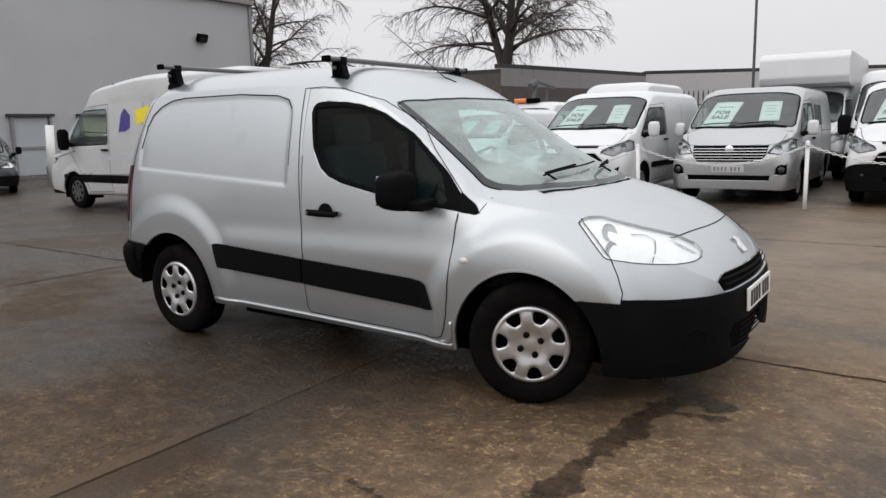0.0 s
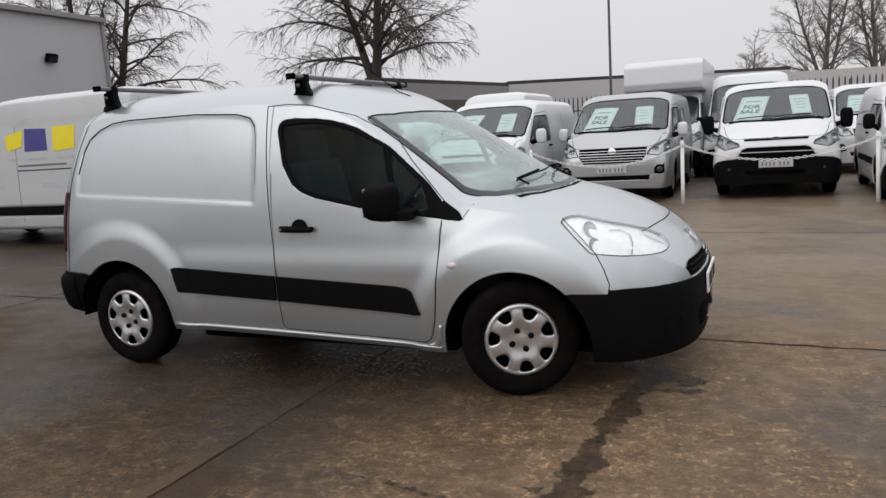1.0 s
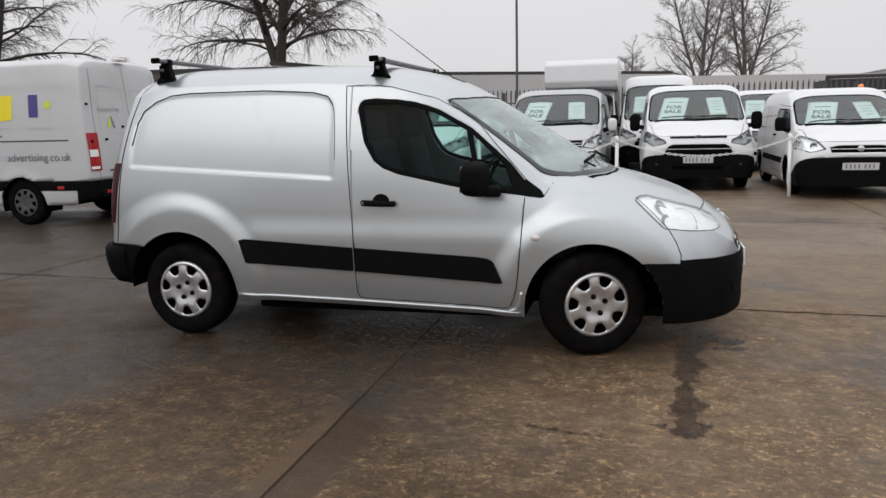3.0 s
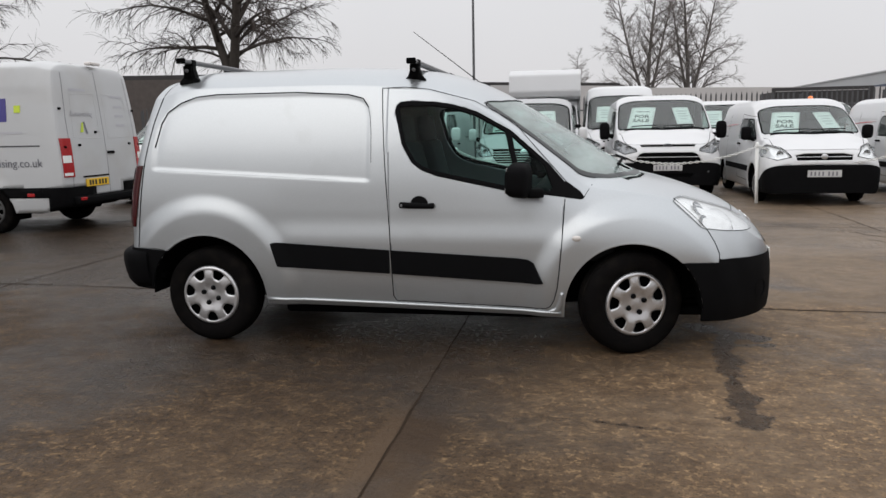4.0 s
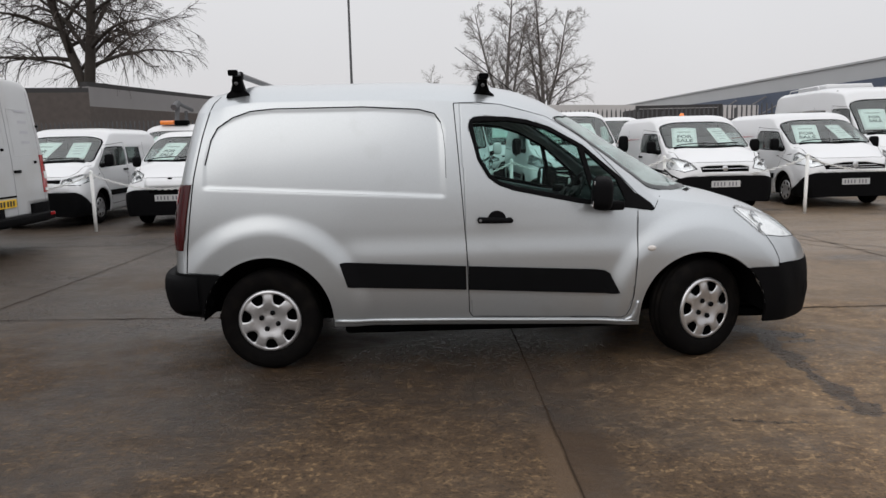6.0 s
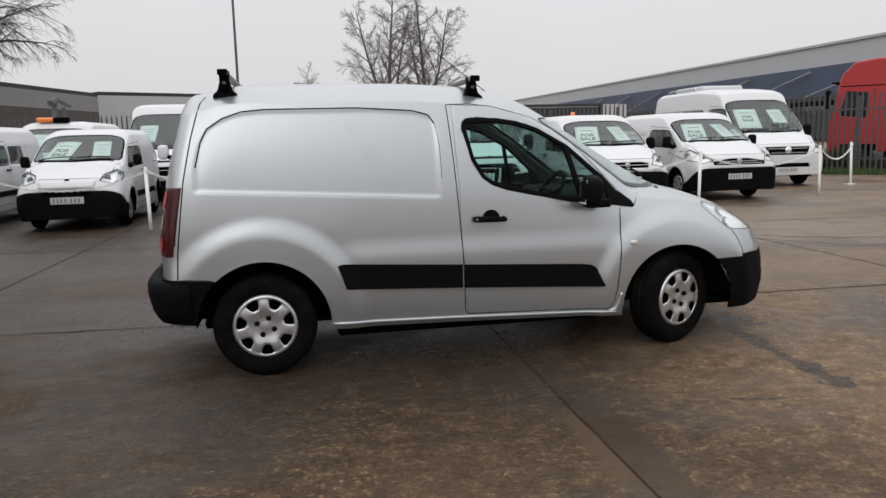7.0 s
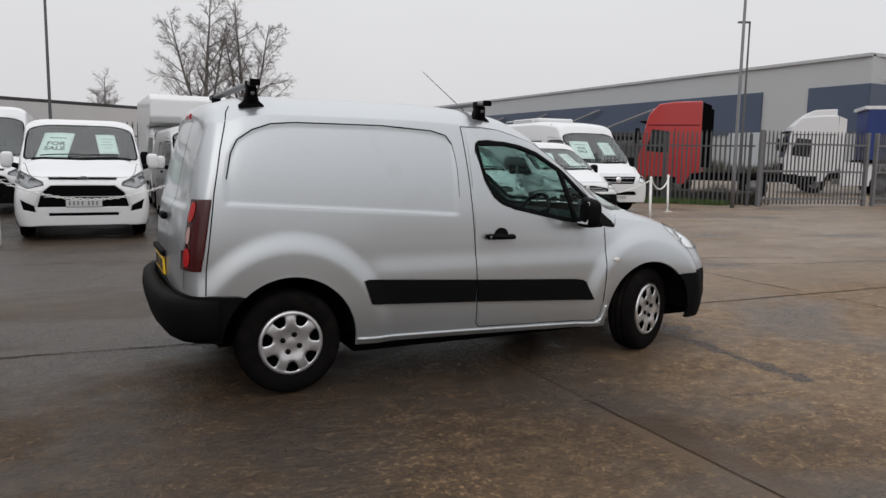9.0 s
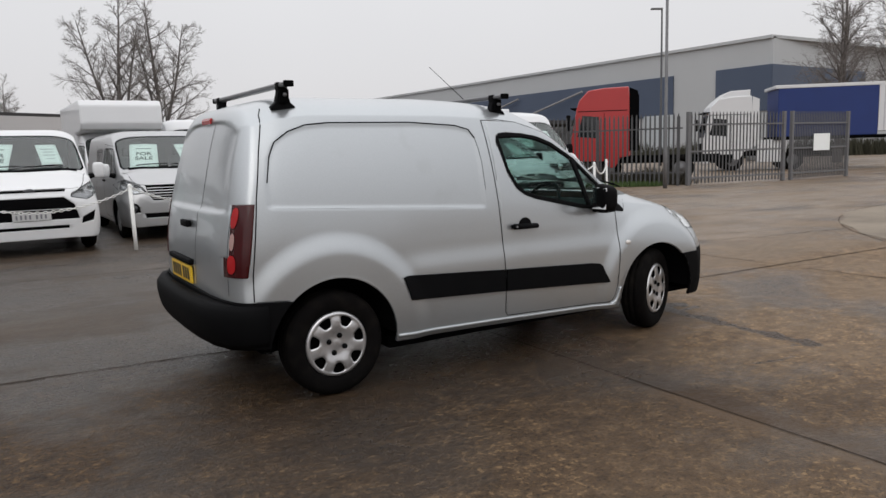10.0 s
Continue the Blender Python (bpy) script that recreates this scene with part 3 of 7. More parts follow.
def seam(tree, path, start, way, width=0.006, out=0.0015, step=0.03, bm=None):
    """A narrow dark line laid on a body along a path in the plane across way."""
    axis = max(range(3), key=lambda k: abs(way[k]))
    i, j = [(1, 2), (0, 2), (0, 1)][axis]
    pts = []
    for a, b in zip(path, path[1:]):
        n = max(1, int(math.dist(a, b) / step))
        pts += [[a[k] + (b[k] - a[k]) * t / n for k in (0, 1)] for t in range(n)]
    pts.append(list(path[-1]))
    b = bm or bmesh.new()
    on = []
    for p in pts:
        o = [0, 0, 0]
        o[i], o[j], o[axis] = p[0], p[1], start
        loc, nor = hit(tree, o, way)
        if loc is not None:
            on.append((loc, nor if nor.dot(Vector(way)) < 0 else -nor))
    rows = []
    for k, (loc, nor) in enumerate(on):
        d = (on[min(k + 1, len(on) - 1)][0] - on[max(k - 1, 0)][0])
        s = nor.cross(d).normalized() * width / 2
        rows.append((b.verts.new(loc + nor * out + s), b.verts.new(loc + nor * (out + 0.001)), b.verts.new(loc + nor * out - s)))
    for u, v in zip(rows, rows[1:]):
        b.faces.new((u[0], u[1], v[1], v[0]))
        b.faces.new((u[1], u[2], v[2], v[1]))
    return b


def circle(cx, cz, r, n=28):
    return [(cx + r * math.cos(2 * math.pi * k / n), cz + r * math.sin(2 * math.pi * k / n)) for k in range(n)]


# ---------------------------------------------------------------- wheels
def wheel_meshes(r, width, rr, holes, trim, name):
    """A tyre, a pressed trim with openings near the rim, and the dark drum behind; axis y, outside at -y."""
    w = width / 2
    tyre = lathe([(rr - 0.004, -w + 0.018), (rr + 0.012, -w + 0.006), (rr + 0.035, -w), (r - 0.045, -w - 0.001), (r - 0.02, -w + 0.010), (r - 0.006, -w + 0.026), (r, -w + 0.05),
                  (r + 0.001, -0.03), (r - 0.007, -0.026), (r - 0.007, -0.018), (r + 0.001, -0.014), (r + 0.001, 0.014), (r - 0.007, 0.018), (r - 0.007, 0.026), (r + 0.001, 0.03),
                  (r, w - 0.05), (r - 0.006, w - 0.026), (r - 0.045, w), (rr, w - 0.01), (rr - 0.02, w - 0.03)], "y", 56)
    cap = bmesh.new()
    na = holes * 12
    rad = [0.0, 0.026, 0.040, 0.075, 0.098, 0.113, 0.119, 0.128, 0.142, 0.158, 0.168, 0.172, 0.178, 0.186, 0.193, 0.197]
    rad = [v * rr / 0.197 for v in rad]
    dep = [-0.008, -0.008, -0.004, -0.012, -0.019, -0.022, -0.0225, -0.0225, -0.022, -0.0195, -0.017, -0.0165, -0.0175, -0.016, -0.010, 0.0]
    open_ = {5: 0.10, 6: 0.18, 7: 0.225, 8: 0.25, 9: 0.268, 10: 0.255, 11: 0.17}
    rings = []
    for g, (q_, d) in enumerate(zip(rad, dep)):
        ring = []
        for k in range(na):
            u = (k % 12) / 12 - 0.5
            e = open_.get(g, 0.25)
            u2 = u / 0.25 * e if abs(u) <= 0.25 else math.copysign(e + (abs(u) - 0.25) / 0.25 * (0.5 - e), u)
            a = 2 * math.pi * (k // 12 + 0.5 + u2) / holes
            dish = 0.006 * math.exp(-(u / 0.30) ** 2) * sstep(0.085, 0.125, q_ * 0.197 / rr) * (1 - sstep(0.165, 0.178, q_ * 0.197 / rr))
            ring.append(cap.verts.new((q_ * math.cos(a), -w + 0.018 + d + dish, q_ * math.sin(a))))
        rings.append(ring)
    for g in range(1, len(rings) - 1):
        for k in range(na):
            if 5 <= g < 11 and 3 <= k % 12 < 9:
                continue
            cap.faces.new((rings[g][k], rings[g][(k + 1) % na], rings[g + 1][(k + 1) % na], rings[g + 1][k]))
    cap.faces.new(rings[1])
    for v in rings[0]:
        cap.verts.remove(v)
    bmesh.ops.recalc_face_normals(cap, faces=cap.faces)
    thicken(cap, 0.006)
    bolt = cyl((0, -w + 0.012, 0), (0, -w + 0.0005, 0), 0.0170, 0.0150, 12)
    drum = lathe([(0.0, -w + 0.045), (rr - 0.012, -w + 0.045), (rr - 0.004, -w + 0.02)], "y", 28)
    drum.faces.ensure_lookup_table()
    bmesh.ops.remove_doubles(drum, verts=drum.verts, dist=1e-5)
    made = []
    for nm, b, mt, sm in (("tyre", tyre, M["rubber"], True), ("wheel_trim", cap, trim, True), ("brake_drum", drum, M["gap"], True), ("wheel_bolt", bolt, M["black_plastic"], True)):
        ob = to_object(nm, b, mt, None, "", sm)
        made.append((nm, ob.data))
        bpy.data.objects.remove(ob)
    return made


def add_wheel(meshes, parent, m, flip, bolts=False):
    """A wheel under a vehicle: the tyre, with trim, bolts and drum as its sub-parts."""
    tyre = new("wheel", meshes[0][1])
    tyre.parent = parent
    tyre.matrix_local = m @ (pose(0, 0, 0, 0, 0, 180) if flip else Matrix())
    for nm, me in meshes[1:3]:
        o = new(nm, me)
        o.parent = tyre
    for k in range(4 if bolts else 0):
        o = new(meshes[3][0], meshes[3][1])
        o.parent = tyre
        o.location = (0.054 * math.cos(math.pi / 2 * k + 0.5), 0, 0.054 * math.sin(math.pi / 2 * k + 0.5))
    return tyre


# ---------------------------------------------------------------- the silver van
def silver_van():
    rows = [
        # x, top, shoulder z, shoulder y, roundness, half width, lower edge
        (-1.86, 1.735, 1.600, 0.690, 5.0, 0.862, 0.36),
        (-1.70, 1.772, 1.640, 0.700, 5.0, 0.872, 0.34),
        (-1.40, 1.790, 1.658, 0.706, 5.0, 0.876, 0.27),
        (-0.60, 1.790, 1.655, 0.712, 5.0, 0.878, 0.262),
        (-0.10, 1.768, 1.632, 0.714, 5.0, 0.878, 0.252),
        (0.18, 1.730, 1.588, 0.716, 4.4, 0.878, 0.245),
        (0.36, 1.675, 1.520, 0.720, 3.6, 0.878, 0.24),
        (0.55, 1.585, 1.405, 0.728, 2.9, 0.878, 0.235),
        (0.75, 1.470, 1.262, 0.738, 2.6, 0.878, 0.23),
        (0.93, 1.362, 1.120, 0.752, 2.4, 0.878, 0.225),
        (1.08, 1.270, 1.010, 0.768, 2.4, 0.878, 0.222),
        (1.25, 1.160, 0.985, 0.772, 2.4, 0.878, 0.22),
        (1.42, 1.062, 0.965, 0.762, 2.6, 0.878, 0.22),
        (1.60, 1.012, 0.925, 0.745, 2.8, 0.874, 0.22),
        (1.80, 0.945, 0.850, 0.730, 2.8, 0.852, 0.22),
        (1.95, 0.878, 0.770, 0.690, 2.6, 0.795, 0.22),
        (2.08, 0.790, 0.690, 0.590, 2.4, 0.680, 0.225),
        (2.15, 0.722, 0.640, 0.500, 2.4, 0.580, 0.235),
        (2.19, 0.668, 0.600, 0.420, 2.3, 0.490, 0.245),
        (2.215, 0.622, 0.562, 0.310, 2.2, 0.375, 0.26),
        (2.232, 0.560, 0.510, 0.180, 2.0, 0.225, 0.29),
        (2.238, 0.470, 0.440, 0.020, 2.0, 0.030, 0.36),
    ]
    hubs = ((-1.364, 0.313), (1.345, 0.285))

    edge = smooth_curve([-1.74, -1.72, -1.68, -1.64, -1.55, -1.44, -1.30, -0.75, -0.41, -0.31, -0.27, -0.25], [1.15, 1.30, 1.44, 1.51, 1.567, 1.602, 1.614, 1.614, 1.592, 1.565, 1.50, 1.30])

    def swell(x, z):
        d = 0.0
        for (hx, hz), a in zip(hubs, (0.026, 0.028)):
            r = math.hypot(x - hx, (z - hz) * 0.97)
            d += a * (1 - sstep(0.52, 0.655, r))
        # pressed panel of the load bay
        u = sstep(-1.735, -1.70, x) * (1 - sstep(-0.285, -0.25, x))
        top = edge(x) - 0.005
        low = 1.138 - 0.057 * (x + 1.69)
        d -= 0.008 * u * sstep(low - 0.008, low + 0.014, z) * (1 - sstep(top - 0.024, top + 0.004, z))
        # shoulder over the rubbing strip, and the scooped flank above it
        w = sstep(-1.0, -0.75, x) * (1 - sstep(0.85, 1.05, x))
        d += w * 0.009 * (1 - sstep(0.66, 0.84, z)) - w * 0.003 * sstep(0.70, 0.80, z) * (1 - sstep(0.90, 1.10, z))
        return d

    def bend(x, z):
        k = sstep(-1.2, -1.86, x) if x < -1.2 else 0.0
        k = (1 - sstep(-1.86, -1.2, x))
        return k * (0.135 * sstep(0.75, 1.85, z) * 1.15)

    xs = list(np.linspace(-1.86, 1.78, 230)) + [1.78 + 0.458 * math.sin(math.pi / 2 * t) for t in np.linspace(0.02, 1, 52)]
    bm, reg = shell(rows, xs, 118, 44, bend, swell, q=2.4, sill=0.035, rounds=5, cap=0.12)
    for v in bm.verts:
        if v.co.x < -1.70 and abs(v.co.y) < 0.72 and v.co.z > 1.0:
            top = 1.655 - 0.10 * (abs(v.co.y) / 0.64) ** 4
            v.co.x += 0.020 * (1 - sstep(0.595, 0.650, abs(v.co.y) + 0.10 * (v.co.z - 1.35))) * sstep(1.10, 1.135, v.co.z) * (1 - sstep(top - 0.03, top, v.co.z))
    bm.normal_update()
    tree = BVHTree.FromBMesh(bm)
    side = lambda c: abs(c.y) > 0.3
    # openings: wheel arches, doors, windows, lamps, bumpers
    arch_r = circle(-1.364, 0.313, 0.402, 36)
    arch_f = circle(1.342, 0.282, 0.400, 36)
    carve(bm, reg, 0, 9, arch_r, "y", side)
    carve(bm, reg, 0, 9, arch_f, "y", side)
    carve(bm, reg, 0, 9, [(-1.364 - 0.402, 0.1), (-1.364 + 0.402, 0.1), (-1.364 + 0.402, 0.313), (-1.364 - 0.402, 0.313)], "y", side)
    carve(bm, reg, 0, 9, [(1.342 - 0.400, 0.1), (1.342 + 0.33, 0.1), (1.342 + 0.40, 0.282), (1.342 - 0.40, 0.282)], "y", side)
    # black bumpers
    carve(bm, reg, 0, 6, [(1.45, 0.1), (2.4, 0.1), (2.4, 0.572), (1.45, 0.572)], "y")
    carve(bm, reg, 0, 6, [(1.825, 0.5719), (2.4, 0.5719), (2.4, 0.576), (2.24, 0.580), (2.16, 0.604), (2.06, 0.632), (1.90, 0.634), (1.835, 0.628)], "y")
    carve(bm, reg, 0, 7, [(-2.3, 0.1), (-1.5, 0.1), (-1.5, 0.602), (-1.84, 0.626), (-2.3, 0.640)], "y")
    # doors and their windows
    door = [(-0.19, 1.625), (-0.13, 0.70), (-0.12, 0.305), (0.80, 0.278), (0.858, 0.295), (0.90, 0.416), (0.922, 0.65), (0.94, 0.94), (0.945, 1.03), (0.62, 1.405), (0.38, 1.535), (0.10, 1.612)]
    carve(bm, reg, 0, 2, door, "y", side)
    win = [(-0.102, 1.480), (-0.088, 1.42), (-0.055, 1.28), (0.012, 1.165), (0.075, 1.118), (0.17, 1.083), (0.58, 0.995), (0.955, 0.950), (0.955, 1.035), (0.84, 1.15), (0.61, 1.352), (0.40, 1.470), (0.26, 1.515), (0.13, 1.535), (-0.03, 1.542), (-0.072, 1.534), (-0.094, 1.514)]
    carve(bm, reg, 2, 3, win, "y", side)
    tip = [(0.938, 0.95), (1.040, 0.938), (1.054, 0.948), (1.030, 0.982), (0.938, 1.05)]
    carve(bm, reg, 0, 3, tip, "y", side)
    pane = [(-0.072, 1.505), (-0.060, 1.42), (-0.030, 1.29), (0.032, 1.180), (0.085, 1.142), (0.18, 1.110), (0.58, 1.025), (0.655, 1.012), (0.575, 1.345), (0.39, 1.447), (0.25, 1.490), (0.13, 1.509)]
    pane = [(0.27 + 1.010 * (x - 0.27), 1.27 + 1.004 * (z - 1.27)) for x, z in pane]
    carve(bm, reg, 3, 4, pane, "y", side)
    pane2 = [(0.690, 1.006), (0.845, 0.985), (0.865, 1.005), (0.815, 1.138), (0.618, 1.318)]
    carve(bm, reg, 3, 4, pane2, "y", side)
    # windscreen
    screen = [(0.622, 0.0), (0.615, 0.16), (0.590, 0.34), (0.535, 0.50), (0.455, 0.625), (0.452, 0.668), (0.66, 0.682), (0.886, 0.698), (1.02, 0.712), (1.12, 0.694), (1.21, 0.662), (1.30, 0.595), (1.385, 0.44), (1.430, 0.24), (1.445, 0.0)]
    carve(bm, reg, 0, 5, screen[5:] + [(x, -y) for x, y in screen[-2:4:-1]], "z", lambda c: c.z > 1.0)
    # the roof's edge bows forward into the glass
    carve(bm, reg, 5, 0, [(0.30, -0.64), (0.30, 0.64)] + screen[4::-1] + [(x, -y) for x, y in screen[1:5]], "z")
    for s in (-1, 1):
        carve(bm, reg, 0, 10, [(1.28, s * 0.610), (1.32, s * 0.615), (1.405, s * 0.455), (1.452, s * 0.25), (1.468, 0.0), (1.43, 0.0)], "z", lambda c: c.z > 0.95 and c.x > 1.2 and c.y * s > 0)
    # head lamps
    lamp = [(1.572, 0.918), (1.582, 0.932), (1.602, 0.940), (1.645, 0.938), (1.76, 0.905), (1.865, 0.873), (1.948, 0.842), (2.02, 0.800), (2.056, 0.768), (2.068, 0.745), (2.058, 0.735), (2.04, 0.733), (1.87, 0.746), (1.74, 0.764), (1.725, 0.772), (1.67, 0.825)]
    carve(bm, reg, 0, 8, lamp, "y", lambda c: abs(c.y) > 0.40)
    # rear lamps
    carve(bm, reg, 0, 11, [(-2.2, 0.765), (-1.868, 0.765), (-1.800, 1.165), (-2.2, 1.165)], "y", lambda c: abs(c.y) > 0.735)
    # grille slots in the nose
    carve(bm, reg, 0, 12, [(-0.47, 0.588), (0.47, 0.588), (0.495, 0.636), (0.40, 0.664), (-0.40, 0.664), (-0.495, 0.636)], "x", lambda c: c.x > 1.9)
    carve(bm, reg, 6, 13, [(-0.42, 0.300), (0.42, 0.300), (0.46, 0.375), (0.42, 0.425), (-0.42, 0.425), (-0.46, 0.375)], "x", lambda c: c.x > 1.9)
    bm.normal_update()
    bm.verts.index_update()

    van = thing("van", Matrix(), "silver panel van with black bumpers, parked on wet concrete", "van")
    paint = M["silver"]

    def solid(tag, by=0.018, out=0.0, test=None):
        b = take(bm, reg, tag, out, test)
        bmesh.ops.recalc_face_normals(b, faces=b.faces)
        return b

    body = part("body", solid(0), paint, van, "", True)
    body.modifiers.new("thick", "SOLIDIFY").thickness = 0.02
    body.modifiers["thick"].offset = -1
    for s in (-1, 1):
        d = part("door", solid(2, test=lambda c: c.y * s > 0), paint, van, "", True)
        mo = d.modifiers.new("thick", "SOLIDIFY")
        mo.thickness, mo.offset = 0.03, -1
        fr = part("window_frame", solid(3, out=0.003, test=lambda c: c.y * s > 0), M["black_plastic"], d, "black window surround", True)
        mo = fr.modifiers.new("thick", "SOLIDIFY")
        mo.thickness, mo.offset = 0.02, -1
        for lo_, hi_ in ((-1, 0.66), (0.66, 2)):
            part("window_pane", solid(4, out=-0.004, test=lambda c: c.y * s > 0 and lo_ < (c.x + (c.z - 1.0) * 0.22) <= hi_), M["glass_side"], d, "green-tinted glass", True)
        # handle in its recess
        b = drape(tree, [(-0.015, 0.945), (0.02, 0.962), (0.06, 0.968), (0.10, 0.962), (0.125, 0.945)], [(-0.015, 0.905), (0.02, 0.868), (0.06, 0.855), (0.10, 0.868), (0.125, 0.905)], 12, 6, 2 * s, (0, -s, 0), 0.002)
        part("handle_recess", b, M["silver"], d, "", True)
        h = bmesh.new()
        loc, nor = hit(tree, (0.05, 2 * s, 0.91), (0, -s, 0))
        tube([(-0.060, loc.y + s * 0.030, 0.911), (-0.056, loc.y + s * 0.031, 0.911), (0.05, loc.y + s * 0.033, 0.907), (0.146, loc.y + s * 0.029, 0.903), (0.154, loc.y + s * 0.026, 0.903)], [0.012, 0.0195, 0.0185, 0.0145, 0.008], 12, h)
        box(-0.045, loc.y + s * 0.012, 0.908, 0.030, 0.04, 0.026, 0.006, 2, h)
        box(0.135, loc.y + s * 0.012, 0.908, 0.030, 0.04, 0.026, 0.006, 2, h)
        grip = part("handle", h, M["black_plastic"], d, "black plastic pull handle", True)
        part("key_lock", cyl((-0.046, loc.y + s * 0.046, 0.911), (-0.046, loc.y + s * 0.053, 0.911), 0.0085, None, 14), M["steel"], grip)
        # shade in the recess above the grip, laid on as a black dome
        dome = [(0.058 - 0.056 * math.cos(math.pi * k / 12), 0.915 + 0.050 * math.sin(math.pi * k / 12)) for k in range(13)]
        b = drape(tree, dome, [(x, 0.912) for x, z in dome], 24, 4, 2 * s, (0, -s, 0), 0.004)
        part("handle_recess_shade", b, M["black_plastic"], d, "shade of the handle recess, laid on as a dark patch", True)
        # rubbing strip, one piece on the door and one on the load bay
        b = drape(tree, [(-0.122, 0.628), (0.66, 0.588), (0.73, 0.578), (0.755, 0.560)], [(-0.122, 0.482), (0.66, 0.440), (0.78, 0.432), (0.815, 0.437)], 24, 5, 2 * s, (0, -s, 0), 0.016, 0.016)
        part("rubbing_strip", b, M["black_plastic"], d, "black plastic rubbing strip")
        b = drape(tree, [(-0.915, 0.664), (-0.895, 0.672), (-0.138, 0.629)], [(-0.868, 0.520), (-0.845, 0.515), (-0.138, 0.483)], 24, 5, 2 * s, (0, -s, 0), 0.016, 0.016)
        part("rubbing_strip", b, M["black_plastic"], van, "black plastic rubbing strip")
        # shut lines
        b = seam(tree, [(-0.19, 1.625), (-0.13, 0.70), (-0.12, 0.335), (-0.10, 0.305), (0.77, 0.279), (0.83, 0.281), (0.858, 0.295), (0.880, 0.335), (0.90, 0.416), (0.922, 0.65), (0.94, 0.94)], 2 * s, (0, -s, 0), 0.0055)
        part("door_shut_line", b, M["gap"], van)
        b = seam(tree, [(-0.19, 1.625), (-0.05, 1.628), (0.10, 1.612), (0.38, 1.535), (0.62, 1.405), (0.952, 1.035)], 2 * s, (0, -s, 0), 0.0050)
        part("door_top_line", b, M["gap"], van)
        b = seam(tree, [(-1.652, 1.70), (-1.680, 1.66), (-1.735, 1.45), (-1.785, 1.20), (-1.840, 0.78), (-1.848, 0.63)], 2 * s, (0, -s, 0), 0.007)
        part("rear_shut_line", b, M["gap"], van)
        # shadow line of the pressed panel's edge, painted as a black strip
        b = seam(tree, [(-1.715, 1.28), (-1.68, 1.43), (-1.64, 1.505), (-1.55, 1.565), (-1.44, 1.602), (-1.30, 1.614), (-0.75, 1.614), (-0.41, 1.592), (-0.31, 1.565), (-0.272, 1.51)], 2 * s, (0, -s, 0), 0.008)
        seam(tree, [(-0.272, 1.51), (-0.258, 1.44), (-0.250, 1.35), (-0.248, 1.17)], 2 * s, (0, -s, 0), 0.003, 0.0015, 0.03, b)
        part("panel_groove_shade", b, M["gap"], van)
        b = seam(tree, [(-1.69, 1.138), (-1.2, 1.110), (-0.62, 1.077), (-0.46, 1.066)], 2 * s, (0, -s, 0), 0.006, 0.002)
        part("panel_crease", b, M["silver"], van, "", True)
        b = seam(tree, [(1.052, 0.95), (1.075, 0.985), (1.10, 1.02)], 2 * s, (0, -s, 0), 0.004)
        part("wing_shut_line", b, M["gap"], van)
        b = seam(tree, [(1.575, 0.935), (1.67, 0.85), (1.755, 0.765), (1.80, 0.69), (1.828, 0.62), (1.825, 0.572)], 2 * s, (0, -s, 0), 0.005)
        part("bumper_shut_line", b, M["gap"], van)
        # indicator repeater
        loc, nor = hit(tree, (1.010, 2 * s, 0.712), (0, -s, 0))
        b = bmesh.new()
        bmesh.ops.create_uvsphere(b, u_segments=16, v_segments=8, radius=1, matrix=Matrix.Translation(loc) @ Matrix.Diagonal((0.028, 0.012, 0.018, 1)))
        part("side_indicator", b, M["clear_lens"], van, "clear oval side indicator", True)
        # mirror
        b = bmesh.new()
        bmesh.ops.create_uvsphere(b, u_segments=28, v_segments=18, radius=1)
        for v in b.verts:
            c = [math.copysign(abs(t) ** 0.55, t) for t in v.co]
            v.co = (0.68 + 0.066 * c[0] - 0.020 * c[1] * 1 - 0.02 * (1 - c[2]) * 0.2, s * (1.005 + 0.095 * c[1]), 1.062 + (0.100 - 0.012 * c[1]) * c[2] - 0.006 * c[0])
        mi = part("mirror", b, M["black_plastic"], van, "black plastic door mirror", True)
        b = bmesh.new()
        box(0, 0, 0, 0.10, 0.20, 0.055, 0.018, 3, b, pose(0.755, s * 0.885, 0.985, 0, 0, -12 * s))
        part("mirror_arm", b, M["black_plastic"], mi, "", True)
        b = bmesh.new()
        box(0, 0, 0, 0.006, 0.155, 0.150, 0.002, 1, b, pose(0.617, s * 1.005, 1.066, 0, 4, 6 * s))
        part("mirror_glass", b, M["chrome"], mi)
    wind = part("windscreen", solid(5, out=-0.003), M["glass"], van, "windscreen", True)
    b = bmesh.new()
    for s in (-1, 1):
        seam(tree, [(x, s * y) for x, y in screen[:10]], 3, (0, 0, -1), 0.008, 0.0015, 0.03, b)
    part("windscreen_edge", b, M["gap"], wind)
    b = bmesh.new()
    for s in (-1, 1):
        seam(tree, [(x - 0.012, s * (y - 0.020)) for x, y in screen[5:11]] + [(1.275, s * 0.565), (1.355, s * 0.42), (1.40, s * 0.23), (1.415, 0.0)], 3, (0, 0, -1), 0.045, -0.0005, 0.03, b)
    part("windscreen_border", b, M["frit"], wind, "dark printed glass border", True)
    part("cowl", solid(10, out=-0.012), M["black_plastic"], van, "black plastic scuttle", True)
    b = bmesh.new()
